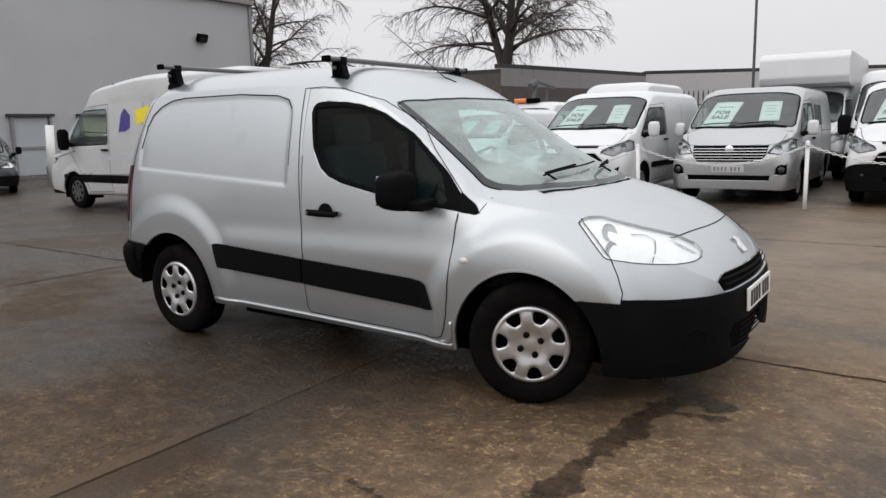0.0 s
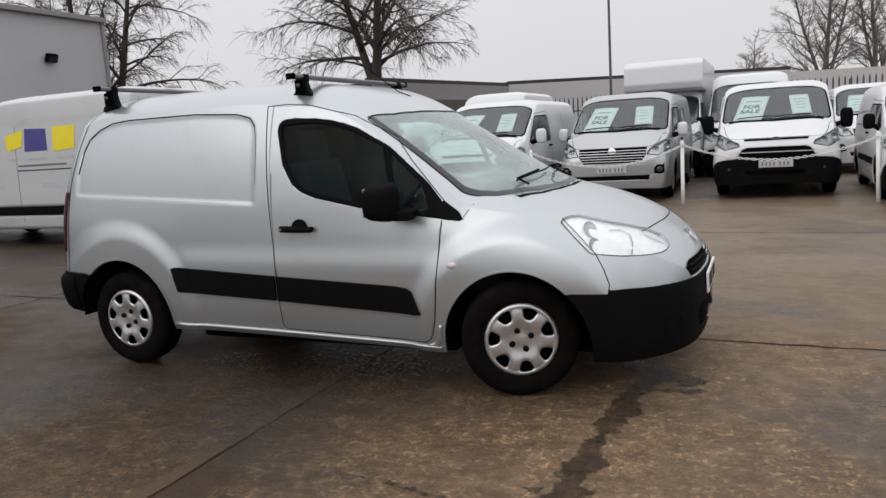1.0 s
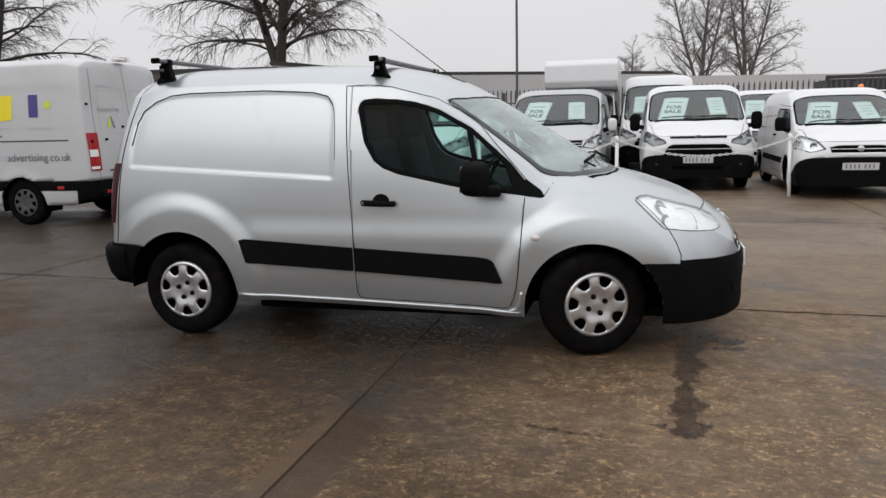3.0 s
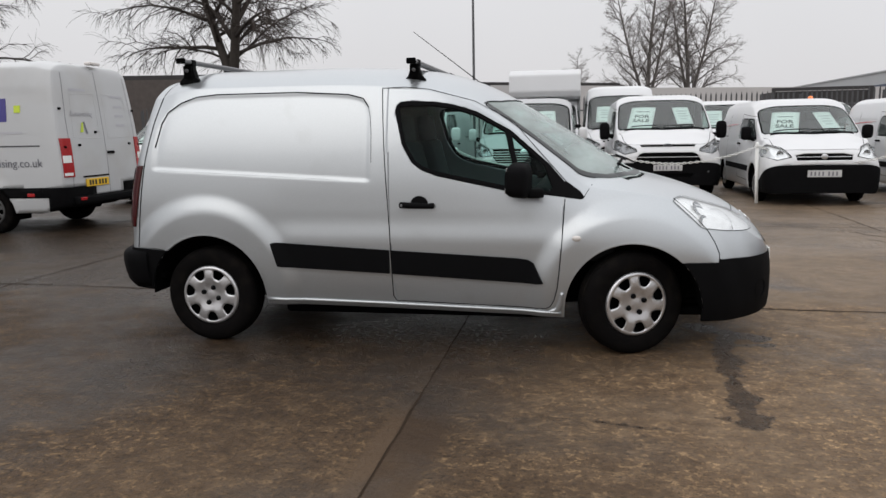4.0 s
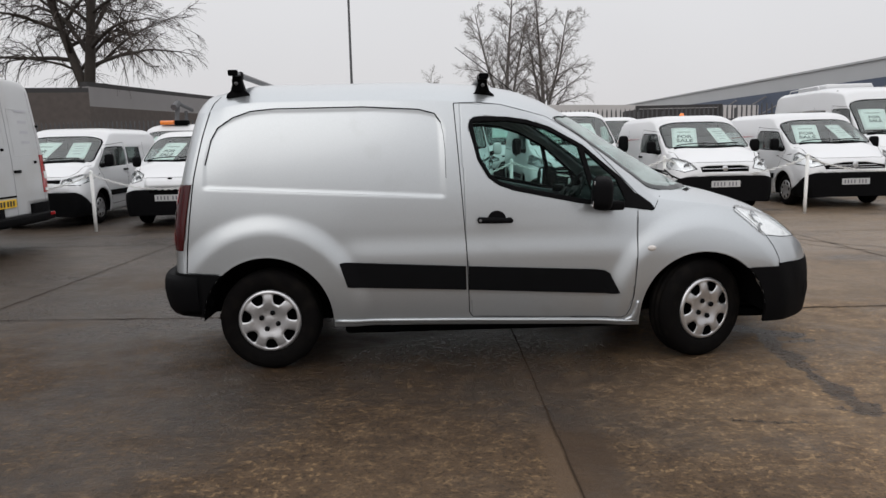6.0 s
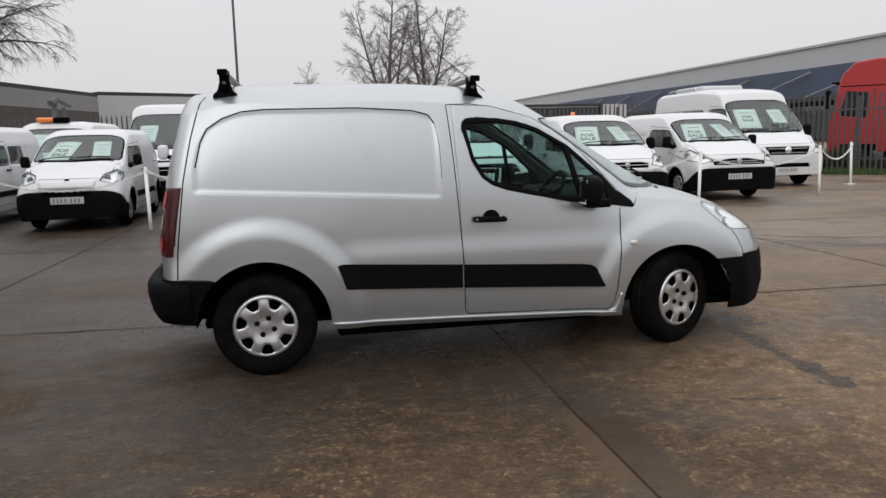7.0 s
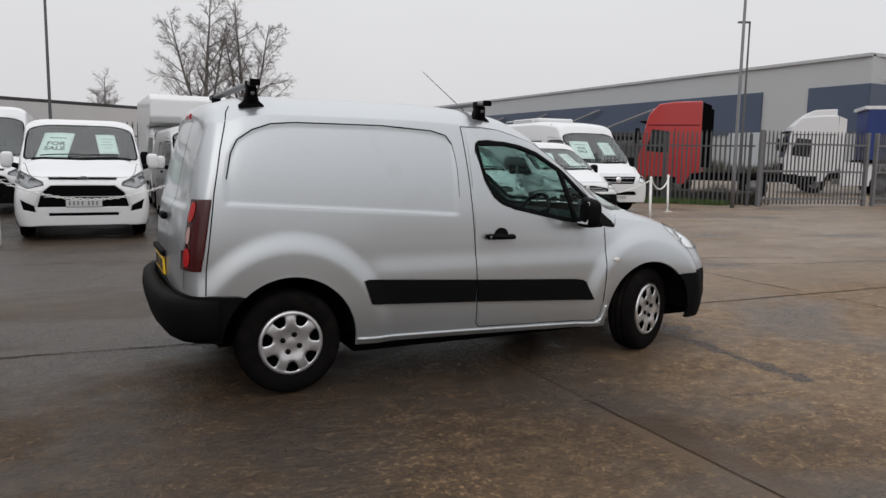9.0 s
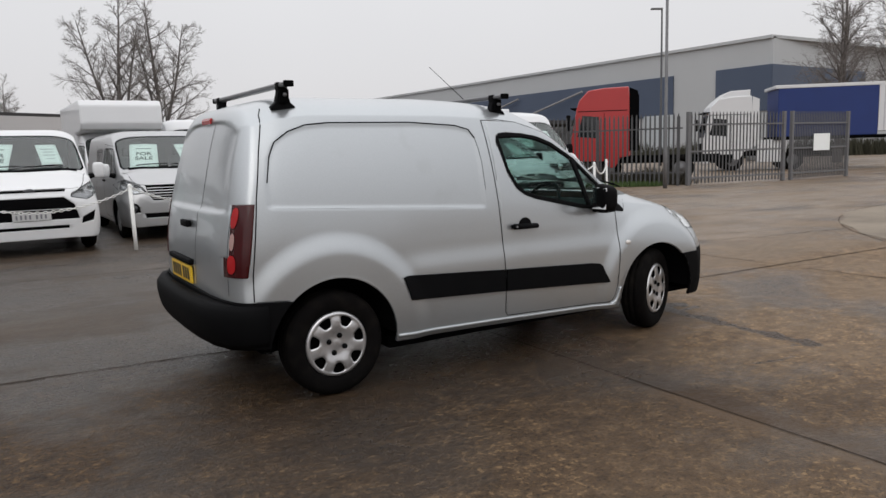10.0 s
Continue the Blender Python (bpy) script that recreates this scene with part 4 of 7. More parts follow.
    for y0, y1 in ((-0.50, 0.10), (0.05, 0.58)):
        pts = []
        for t in np.linspace(0, 1, 9):
            yy = y0 + (y1 - y0) * t
            loc, _ = hit(tree, (1.325 - 0.33 * yy * yy - 0.05 * t, yy, 3), (0, 0, -1))
            pts.append(loc + Vector((0.02, 0, 0.018)))
        tube(pts, 0.005, 6, b)
        tube([pts[0] + Vector((0.07, 0, -0.02)), pts[0] + Vector((0.0, 0.02, 0.012)), pts[4] + Vector((0, 0, 0.012))], 0.006, 6, b)
    part("wiper", b, M["black_plastic"], wind, "black wiper arms")
    # bonnet shut line
    b = bmesh.new()
    for s in (-1, 1):
        seam(tree, [(1.935, s * 0.525), (1.948, s * 0.49), (1.965, s * 0.41), (1.985, s * 0.28), (2.0, s * 0.14), (2.004, 0.0)], 3, (0, 0, -1), 0.006, 0.0015, 0.03, b)
    part("bonnet_shut_line", b, M["gap"], van)
    # bumpers
    fb = part("front_bumper", solid(6, out=0.006), M["black_plastic"], van, "black plastic front bumper", True)
    mo = fb.modifiers.new("thick", "SOLIDIFY")
    mo.thickness, mo.offset = 0.02, -1
    rb = part("rear_bumper", solid(7, out=0.012), M["black_plastic"], van, "black plastic rear bumper", True)
    mo = rb.modifiers.new("thick", "SOLIDIFY")
    mo.thickness, mo.offset = 0.02, -1
    b = bmesh.new()
    path = [(-1.78, -0.90), (-1.90, -0.885), (-1.99, -0.80), (-2.045, -0.62), (-2.07, -0.35), (-2.075, 0.0), (-2.07, 0.35), (-2.045, 0.62), (-1.99, 0.80), (-1.90, 0.885), (-1.78, 0.90)]
    prof = [(-0.06, 0.618), (0.0, 0.612), (0.022, 0.585), (0.026, 0.53), (0.016, 0.46), (0.0, 0.40), (-0.03, 0.36)]
    rings = []
    for k, (px, py) in enumerate(path):
        a, c = path[max(k - 1, 0)], path[min(k + 1, len(path) - 1)]
        nx, ny = -(c[1] - a[1]), (c[0] - a[0])
        d = math.hypot(nx, ny)
        rings.append([b.verts.new((px + nx / d * o, py + ny / d * o, z)) for o, z in prof])
    for u, v in zip(rings, rings[1:]):
        for k in range(len(prof) - 1):
            b.faces.new((u[k], u[k + 1], v[k + 1], v[k]))
    bk = part("bumper_bar", b, M["black_plastic"], rb, "", True)
    mo = bk.modifiers.new("thick", "SOLIDIFY")
    mo.thickness, mo.offset = 0.03, -1
    part("upper_grille", solid(12, out=-0.02), M["gap"], van, "black grille slot", True)
    part("lower_grille", solid(13, out=-0.004), M["gap"], fb, "black grille slot", True)
    for z in (0.617, 0.642):
        b = seam(tree, [(y, z) for y in np.linspace(-0.45, 0.45, 23)], 3, (-1, 0, 0), 0.012, 0.004)
        part("grille_bar", b, M["black_plastic"], van)
    for z in (0.325, 0.350, 0.375, 0.400):
        b = seam(tree, [(y, z) for y in np.linspace(-0.33, 0.33, 23)], 3, (-1, 0, 0), 0.010, 0.003)
        part("grille_bar", b, M["black_plastic"], fb)
    # fog lamp hollows
    for s in (-1, 1):
        loc, nor = hit(tree, (3, s * 0.655, 0.385), (-1, 0, 0))
        q_ = nor.to_track_quat("Z", "Y").to_matrix().to_4x4()
        b = lathe([(0.062, 0.005), (0.055, 0.009), (0.048, -0.004), (0.0, -0.010)], "z", 24)
        bmesh.ops.transform(b, matrix=Matrix.Translation(loc) @ q_, verts=b.verts)
        part("fog_lamp_blank", b, M["black_plastic"], fb, "", True)
        # head lamp: clear cover, bright housing, two bowls
        lens = part("headlamp", solid(8, out=0.004, test=lambda c: c.y * s > 0), M["lamp_glass"], van, "clear swept-back headlamp", True)
        part("headlamp_housing", solid(8, out=-0.010, test=lambda c: c.y * s > 0), M["lampback"], lens, "", True)
        b = seam(tree, lamp + lamp[:1], 2 * s, (0, -s, 0), 0.004, 0.003)
        part("headlamp_edge", b, M["gap"], lens)
        # flat discs for the bowls, grey with the shadows inside the lamp painted in
        for hx, hz, rr, mt in ((1.722, 0.880, 0.036, "bowl"), (1.752, 0.806, 0.030, "bowl")):
            loc, nor = hit(tree, (hx, 2 * s, hz), (0, -s, 0))
            nor = (nor + Vector((0.25, 0, -0.05))).normalized()
            q_ = nor.to_track_quat("Z", "Y").to_matrix().to_4x4()
            b = lathe([(rr, 0.001), (rr * 0.85, -0.001), (rr * 0.5, -0.004), (0.0, -0.005)], "z", 28)
            bmesh.ops.scale(b, vec=(1.0, 1.35, 1.0), verts=b.verts)
            bmesh.ops.transform(b, matrix=Matrix.Translation(loc - nor * 0.008) @ q_, verts=b.verts)
            part("lamp_bowl", b, M[mt], lens, "", True)
        b = seam(tree, [(1.800, 0.868), (1.850, 0.860), (1.895, 0.835), (1.918, 0.800), (1.922, 0.750)], 2 * s, (0, -s, 0), 0.006, -0.004)
        part("lamp_divider", b, M["lampgrey"], lens)
        b = seam(tree, [(1.955, 0.822), (2.0, 0.795), (2.045, 0.765)], 2 * s, (0, -s, 0), 0.010, -0.004)
        part("lamp_divider", b, M["bowl"], lens)
        # rear lamp
        rl = part("tail_lamp", solid(11, out=0.006, test=lambda c: c.y * s > 0), M["red_lens"], van, "dark red tail lamp", True)
        mo = rl.modifiers.new("thick", "SOLIDIFY")
        mo.thickness, mo.offset = 0.03, -1
        for y0, y1, z0, z1, mt in ((0.752, 0.800, 1.035, 1.150, "redbright"), (0.762, 0.800, 0.915, 1.010, "tail_clear"), (0.752, 0.815, 0.785, 0.890, "redbright")):
            ym, zm, a_, c_ = (y0 + y1) / 2, (z0 + z1) / 2, (y1 - y0) / 2, (z1 - z0) / 2
            us = [math.cos(math.pi * k / 8) for k in range(9)]
            hi_ = [(s * (ym - a_ * u), zm + c_ * (1 - abs(u) ** 3) ** 0.5) for u in us]
            lo_ = [(s * (ym - a_ * u), zm - c_ * (1 - abs(u) ** 3) ** 0.5) for u in us]
            part("lamp_chamber", drape(tree, hi_, lo_, 10, 6, -3, (1, 0, 0), 0.010), M[mt], rl, "", True)
    # badge and plates
    loc, nor = hit(tree, (3, 0.0, 0.742), (-1, 0, 0))
    q_ = nor.to_track_quat("Z", "Y").to_matrix().to_4x4()
    b = prism([(-0.035, -0.05), (0.02, -0.052), (0.03, -0.01), (0.045, 0.03), (0.015, 0.05), (-0.03, 0.045), (-0.012, 0.015), (-0.04, 0.0)], 0.012, "xy", 0.0, 0.003)
    bmesh.ops.transform(b, matrix=Matrix.Translation(loc) @ q_, verts=b.verts)
    part("bonnet_badge", b, M["chrome"], van, "chrome badge")

    def plate(x, y0, z, out, material, name):
        b = box(0, 0, 0, 0.012, 0.52, 0.112, 0.004)
        m_ = pose(x, y0, z, 0, -2 * out, 0 if out > 0 else 180)
        p_ = part(name, b, material, van, "number plate with blanked characters")
        p_.matrix_local = m_
        for k, y in enumerate((-0.205, -0.145, -0.085, -0.025, 0.065, 0.125, 0.185)):
            c = part("plate_bar", box(0.007, y, 0, 0.003, 0.038, 0.076), M["ink"], p_)

    plate(2.243, 0.0, 0.512, 1, M["plate_w"], "front_number_plate")
    plate(-1.990, 0.16, 0.700, -1, M["plate_y"], "rear_number_plate")
    # rear doors: split line, handle, high stop lamp, window pressing
    b = seam(tree, [(-0.17, 1.64), (-0.17, 0.645)], -3, (1, 0, 0), 0.004)
    part("rear_door_split", b, M["gap"], van)
    for s in (-1, 1):
        b = seam(tree, [(s * 0.735, 1.12), (s * 0.745, 0.66)], -3, (1, 0, 0), 0.004)
        part("rear_door_edge", b, M["gap"], van)
    b = drape(tree, [(-0.10, 1.668), (0.10, 1.668)], [(-0.10, 1.640), (0.10, 1.640)], 6, 2, -3, (1, 0, 0), 0.012, 0.012)
    part("high_stop_lamp", b, M["redbright"], van, "red high-level stop lamp")
    b = bmesh.new()
    loc, nor = hit(tree, (-3, 0.05, 1.02), (1, 0, 0))
    box(loc.x - 0.02, 0.03, 1.02, 0.035, 0.17, 0.045, 0.012, 2, b)
    part("rear_handle", b, M["black_plastic"], van, "black rear door handle", True)
    b = box(-1.985, 0.16, 0.785, 0.05, 0.56, 0.035, 0.01, 2)
    part("plate_lamp_bar", b, M["black_plastic"], van, "", True)
    for s in (-1, 1):
        b = drape(tree, [(-0.955, 0.312), (-0.2, 0.296), (0.925, 0.262)], [(-0.955, 0.290), (-0.2, 0.276), (0.925, 0.244)], 30, 2, 2 * s, (0, -s, 0), 0.012, 0.012)
        part("sill_ridge", b, M["silver"], van, "", True)
        b = drape(tree, [(0.845, 0.268), (0.885, 0.285), (0.905, 0.330), (0.920, 0.385)], [(0.845, 0.248), (0.905, 0.255), (0.930, 0.290), (0.936, 0.385)], 10, 2, 2 * s, (0, -s, 0), 0.011, 0.011)
        part("sill_end", b, M["silver"], van, "", True)
    # wheel wells, underside
    for hx, hz, rr in ((-1.364, 0.313, 0.402), (1.342, 0.282, 0.400)):
        for s in (-1, 1):
            b = bmesh.new()
            ring = [(hx + rr * math.cos(a), hz + rr * math.sin(a)) for a in np.linspace(0.02, math.pi - 0.02, 26)]
            u = [b.verts.new((x, s * 0.872, z)) for x, z in ring]
            v = [b.verts.new((x, s * 0.60, z)) for x, z in ring]
            for k in range(len(ring) - 1):
                b.faces.new((u[k], u[k + 1], v[k + 1], v[k]))
            b.faces.new(v)
            part("wheel_well", b, M["gap"], van, "", True)
            # rolled lip
            lip = seam(tree, [(hx + (rr + 0.006) * math.cos(a), hz + (rr + 0.006) * math.sin(a)) for a in np.linspace(0.02, math.pi - 0.02, 40)], 2 * s, (0, -s, 0), 0.014, 0.004)
            part("arch_lip", lip, M["silver"], van, "", True)
    # the wide low box is added, unseen, to keep light from under the van
    for nm, dims in (("underbody", (0.05, 0, 0.285, 3.6, 1.20, 0.06)), ("under_van_light_block", (0.0, 0, 0.215, 1.84, 1.34, 0.10)), ("sump_guard", (1.72, 0, 0.225, 0.66, 1.30, 0.05)), ("fuel_tank", (-1.05, 0.1, 0.29, 0.5, 0.9, 0.16)), ("rear_valance", (-1.85, 0, 0.42, 0.25, 1.60, 0.05))):
        part(nm, box(*dims, 0.015, 1), M["gap"], van, "dark underside")
    # cabin
    b = bmesh.new()
    prism([(-0.80, 0.32), (0.80, 0.32), (0.80, 1.05), (0.76, 1.35), (0.68, 1.58), (0.50, 1.68), (-0.50, 1.68), (-0.68, 1.58), (-0.76, 1.35), (-0.80, 1.05)], 0.03, "yz", -0.215, 0.0, b)
    part("bulkhead", b, M["dark"], van, "dark bulkhead behind the seats")
    b = prism([(0.75, 0.55), (0.70, 0.92), (0.78, 1.00), (1.02, 1.015), (1.24, 1.00), (1.24, 0.55)], 1.52, "xz", -0.76, 0.02)
    part("dashboard", b, M["dark"], van, "dark dashboard", True)
    b = box(0.28, 0, 0.32, 1.1, 1.60, 0.04)
    part("cabin_floor", b, M["dark"], van)
    for y in (-0.38, 0.38):
        b = bmesh.new()
        box(0.20, y, 0.66, 0.48, 0.50, 0.17, 0.05, 3, b)
        box(0, 0, 0, 0.14, 0.48, 0.62, 0.05, 3, b, pose(-0.06, y, 0.98, 0, -14, 0))
        box(0, 0, 0, 0.10, 0.27, 0.20, 0.045, 3, b, pose(-0.135, y, 1.375, 0, -8, 0))
        part("seat", b, M["seat"], van, "dark cloth front seat with headrest", True)
    b = bmesh.new()
    pts = [Vector((0, 0.185 * math.cos(a), 0.185 * math.sin(a))) for a in np.linspace(0, 2 * math.pi, 33)]
    tube(pts, 0.015, 8, b)
    for a in (0.3, math.pi - 0.3, -math.pi / 2):
        tube([Vector((0, 0.05 * math.cos(a), 0.05 * math.sin(a))), Vector((0, 0.18 * math.cos(a), 0.18 * math.sin(a)))], 0.016, 6, b)
    cyl((-0.02, 0, 0), (0.25, 0, 0), 0.055, 0.04, 14, b)
    bmesh.ops.transform(b, matrix=pose(0.60, -0.38, 1.00, 0, 32, 0), verts=b.verts)
    part("steering_wheel", b, M["dark"], van, "dark steering wheel", True)
    # aerial
    b = bmesh.new()
    cyl((0.40, 0.0, 1.645), (0.33, 0.0, 1.685), 0.018, 0.008, 10, b)
    cyl((0.345, 0.0, 1.675), (-0.14, 0.0, 2.05), 0.0035, 0.002, 6, b)
    part("aerial", b, M["black_plastic"], van, "thin black roof aerial", True)
    # wheels
    meshes = wheel_meshes(0.313, 0.195, 0.197, 7, M["alloy"], "van")
    for x, z, steer in ((-1.364, 0.313, 0), (1.332, 0.313, 22)):
        for s in (-1, 1):
            w = add_wheel(meshes, van, pose(x, s * 0.775, z, 0, 17 * (x + s), steer), s > 0, True)
    bm.free()
    return van, tree


hero, hero_tree = silver_van()


def roof_bar(x, z_foot, z_bar):
    """A square steel load bar on two clamped feet."""
    bar = thing("roof_bar", Matrix.Translation((x, 0, z_foot)), "grey square roof bar with black feet on the van roof", "roof bar", "roof bars")
    h = z_bar - z_foot
    b = prism([(-0.026, -0.006), (-0.018, -0.014), (0.018, -0.014), (0.026, -0.006), (0.026, 0.006), (0.018, 0.014), (-0.018, 0.014), (-0.026, 0.006)], 1.46, "xz", -0.73, 0.003)
    bmesh.ops.transform(b, matrix=Matrix.Translation((0, 0, h)), verts=b.verts)
    part("crossbar", b, M["bar_alu"], bar, "grey metal crossbar")
    for s in (-1, 1):
        part("end_cap", box(0, s * 0.738, h, 0.060, 0.022, 0.036, 0.008), M["gap"], bar)
        b = prism([(-0.075, -0.045), (0.075, -0.045), (0.070, -0.022), (0.044, 0.000), (0.030, 0.5 * h), (0.026, h - 0.030), (0.030, h - 0.022), (0.030, h + 0.016), (-0.030, h + 0.016), (-0.030, h - 0.022), (-0.026, h - 0.030), (-0.030, 0.5 * h), (-0.044, 0.000), (-0.070, -0.022)], 0.052, "xz", s * 0.615 - 0.026, 0.004)
        part("foot", b, M["black_plastic"], bar, "", True)
        part("clamp", box(0, s * 0.655, h * 0.35, 0.056, 0.02, 0.08, 0.006), M["gap"], bar)
        part("clamp_knob", cyl((0, s * 0.66, h * 0.42), (0, s * 0.682, h * 0.42), 0.012, 0.010, 10), M["steel"], bar, "", True)
    return bar


roof_bar(0.0, 1.700, 1.785)
roof_bar(-1.53, 1.735, 1.835)


# ---------------------------------------------------------------- other vehicles
BIG = wheel_meshes(0.335, 0.205, 0.205, 8, M["alloy"], "large")
SMALL = wheel_meshes(0.300, 0.180, 0.190, 7, M["alloy"], "small")
BLACKW = wheel_meshes(0.335, 0.205, 0.205, 8, M["steel_wheel"], "steel")


def other_van(name, m, label, s, group=""):
    """A van or car from a table of its sizes. x = 0 at the nose, y to its left. Returns the thing and its skin for laying things on."""
    L, H, wh, ypr = s["L"], s["H"], s["W"] / 2, s["yp"]
    xt, zt = s["top"]
    xc, zc = s["cowl"]
    zn, low = s["nose"], s.get("low", 0.24)
    lerp = lambda a, b, t: a + (b - a) * t
    dip = s.get("dip", 0.0)
    rows = [
        (-L + 0.08, H - 0.05, H - 0.16, ypr - 0.02, 8, wh - 0.025, low + 0.10),
        (-L + 0.40, H, H - 0.11, ypr + 0.01, 8, wh, low + 0.03),
        (xt - 1.90, H, H - 0.11, ypr + 0.01, 8, wh, low + 0.01),
        (xt - 0.45, H - dip, H - dip - 0.11, ypr + 0.01, 8, wh, low + 0.01),
        (xt - 0.12, lerp(zt, H - dip, 0.75), lerp(zt, H - dip, 0.75) - 0.11, ypr + 0.01, 7, wh, low),
        (xt + 0.02, zt, zt - 0.11, ypr + 0.01, 6, wh, low),
        (lerp(xt, xc, 0.35), lerp(zt, zc, 0.33), lerp(zt, zc, 0.33) - 0.10, ypr + 0.03, 5.5, wh, low),
        (lerp(xt, xc, 0.72), lerp(zt, zc, 0.70), lerp(zt, zc, 0.70) - 0.11, ypr + 0.05, 4.6, wh, low),
        (xc - 0.04, zc + 0.05, zc - 0.09, ypr + 0.05, 3.4, wh, low),
        (xc + 0.10, zc - 0.01, zc - 0.09, ypr + 0.05, 3.2, wh, low),
        (lerp(xc, -0.25, 0.6), lerp(zc, zn, 0.5), lerp(zc, zn, 0.5) - 0.10, ypr + 0.02, 2.8, wh - 0.01, low),
        (-0.25, zn, zn - 0.09, wh - 0.12, 3.6, wh - 0.015, low),
        (-0.14, zn - 0.05, zn - 0.13, wh - 0.15, 3.4, wh - 0.035, low),
        (-0.06, zn - 0.13, zn - 0.21, wh - 0.21, 3.0, wh - 0.09, low),
        (-0.018, zn - 0.21, zn - 0.28, wh * 0.72, 2.8, wh * 0.82, low),
        (0.0, zn - 0.33, zn - 0.38, wh * 0.52, 2.4, wh * 0.60, low + 0.01),
    ]
    fx = s["axle"]
    rx = fx - s["wb"]
    ra = s["arch"]

    def swell(x, z):
        d = 0.0
        for hx in (fx, rx):
            r = math.hypot(x - hx, z - 0.32)
            d += 0.02 * (1 - sstep(ra + 0.05, ra + 0.14, r))
        d -= 0.008 * sstep(0.92, 0.99, z) * (1 - sstep(H - 0.45, H - 0.40, z)) * sstep(-L + 0.25, -L + 0.30, x) * (1 - sstep(xt - 0.75, xt - 0.70, x)) * s.get("press", 1)
        return d

    bend = lambda x, z: (1 - sstep(-L + 0.1, -L + 0.9, x)) * 0.10 * sstep(0.8, H, z)
    xs = list(np.linspace(-L + 0.08, -0.34, s.get("nx", 78))) + [-0.34 + 0.34 * math.sin(math.pi / 2 * t) for t in np.linspace(0.05, 1, 20)]
    bm, reg = shell(rows, xs, 34, 22, bend, swell, 2.6, 0.04, 3, 0.08, front=True)
    bm.normal_update()
    tree = BVHTree.FromBMesh(bm)
    side = lambda c: abs(c.y) > 0.35
    for hx in (fx, rx):
        carve(bm, reg, 0, 9, circle(hx, 0.32, ra, 22), "y", side)
        carve(bm, reg, 0, 9, [(hx - ra, 0.05), (hx + ra, 0.05), (hx + ra, 0.32), (hx - ra, 0.32)], "y", side)
    if s.get("bump"):
        carve(bm, reg, 0, 6, [(-1.0, 0.05), (0.2, 0.05), (0.2, s["bump"]), (-0.35, s["bump"]), (-0.52, s["bump"] - 0.05), (-0.6, 0.3)], "y")
    if s.get("rearbump"):
        carve(bm, reg, 0, 6, [(-L - 0.3, 0.05), (-L + 0.35, 0.05), (-L + 0.28, s["rearbump"]), (-L - 0.3, s["rearbump"])], "y")
    if s.get("band"):
        carve(bm, reg, 0, 6, [(-L - 0.3, s["band"][0]), (-0.7, s["band"][0]), (-0.7, s["band"][1]), (-L - 0.3, s["band"][1])], "y", side)
    edge = [(xt + 0.05, 0.0), (xt + 0.055, ypr * 0.55), (xt + 0.075, ypr - 0.07), (xt + 0.12, ypr - 0.035), (lerp(xt, xc, 0.30), ypr - 0.015), (xc - 0.22, ypr + 0.01), (xc - 0.15, ypr - 0.03), (xc - 0.02, ypr * 0.45), (xc + 0.015, 0.0)]
    rim = edge[:]
    edge += [(x, -y) for x, y in edge[-2:0:-1]]
    carve(bm, reg, 0, 5, edge, "z", lambda c: c.z > zc - 0.16)
    zb = s["belt"]
    slope = (zt - zc) / (xt - xc)
    wtop = zt - 0.24
    xf_top, xf_low = xt + 0.22, xc - 0.26
    door_rear = s.get("door_rear", xt - 0.62)
    win = [(door_rear + 0.03, zb + 0.05), (door_rear + 0.06, zb), (xf_low - 0.04, zb - 0.03), (xf_low, zb), (xf_top, wtop - 0.02), (xf_top - 0.10, wtop), (door_rear + 0.10, wtop + 0.01), (door_rear + 0.04, wtop - 0.05)]
    carve(bm, reg, 0, 4, win, "y", side)
    for a, b_ in s.get("extra", []):
        carve(bm, reg, 0, 14, [(a + 0.03, zb), (b_ - 0.03, zb), (b_, zb + 0.05), (b_ - 0.02, wtop), (a + 0.04, wtop), (a, zb + 0.05)], "y", side)
    for k in (-1, 1):
        carve(bm, reg, 0, 8, [(k * y, z) for y, z in s["lamp"]], "x", lambda c: c.x > s.get("lamp_back", -0.62) and c.y * k > 0)
        carve(bm, reg, 6, 8, [(k * y, z) for y, z in s["lamp"]], "x", lambda c: c.x > s.get("lamp_back", -0.62) and c.y * k > 0)
    for g in s["grille"]:
        for r_ in (0, 6):
            carve(bm, reg, r_, 12, g, "x", lambda c: c.x > -0.6)
    bm.normal_update()
    bm.verts.index_update()
    van = thing(name, m, label, "van" if s.get("cat") is None else s["cat"], group)
    paint = s["paint"]
    body = part("body", take(bm, reg, 0), paint, van, "", True)
    mo = body.modifiers.new("thick", "SOLIDIFY")
    mo.thickness, mo.offset = 0.02, -1
    for nm6, t6 in (("front_bumper", lambda c: c.x > -0.8), ("side_band", lambda c: -L + 0.36 < c.x <= -0.8 and c.y > 0), ("side_band", lambda c: -L + 0.36 < c.x <= -0.8 and c.y <= 0), ("rear_bumper", lambda c: c.x <= -L + 0.36)):
        b = take(bm, reg, 6, 0.012, t6)
        if len(b.faces):
            tr = part(nm6, b, M["black_plastic"], van, "black plastic trim", True)
            mo = tr.modifiers.new("thick", "SOLIDIFY")
            mo.thickness, mo.offset = 0.02, -1
    wind = part("windscreen", take(bm, reg, 5, -0.003), M["glass_van"], van, "", True)
    b = bmesh.new()
    for k in (-1, 1):
        seam(tree, [(x, k * y) for x, y in rim], 4, (0, 0, -1), 0.028, 0.002, 0.06, b)
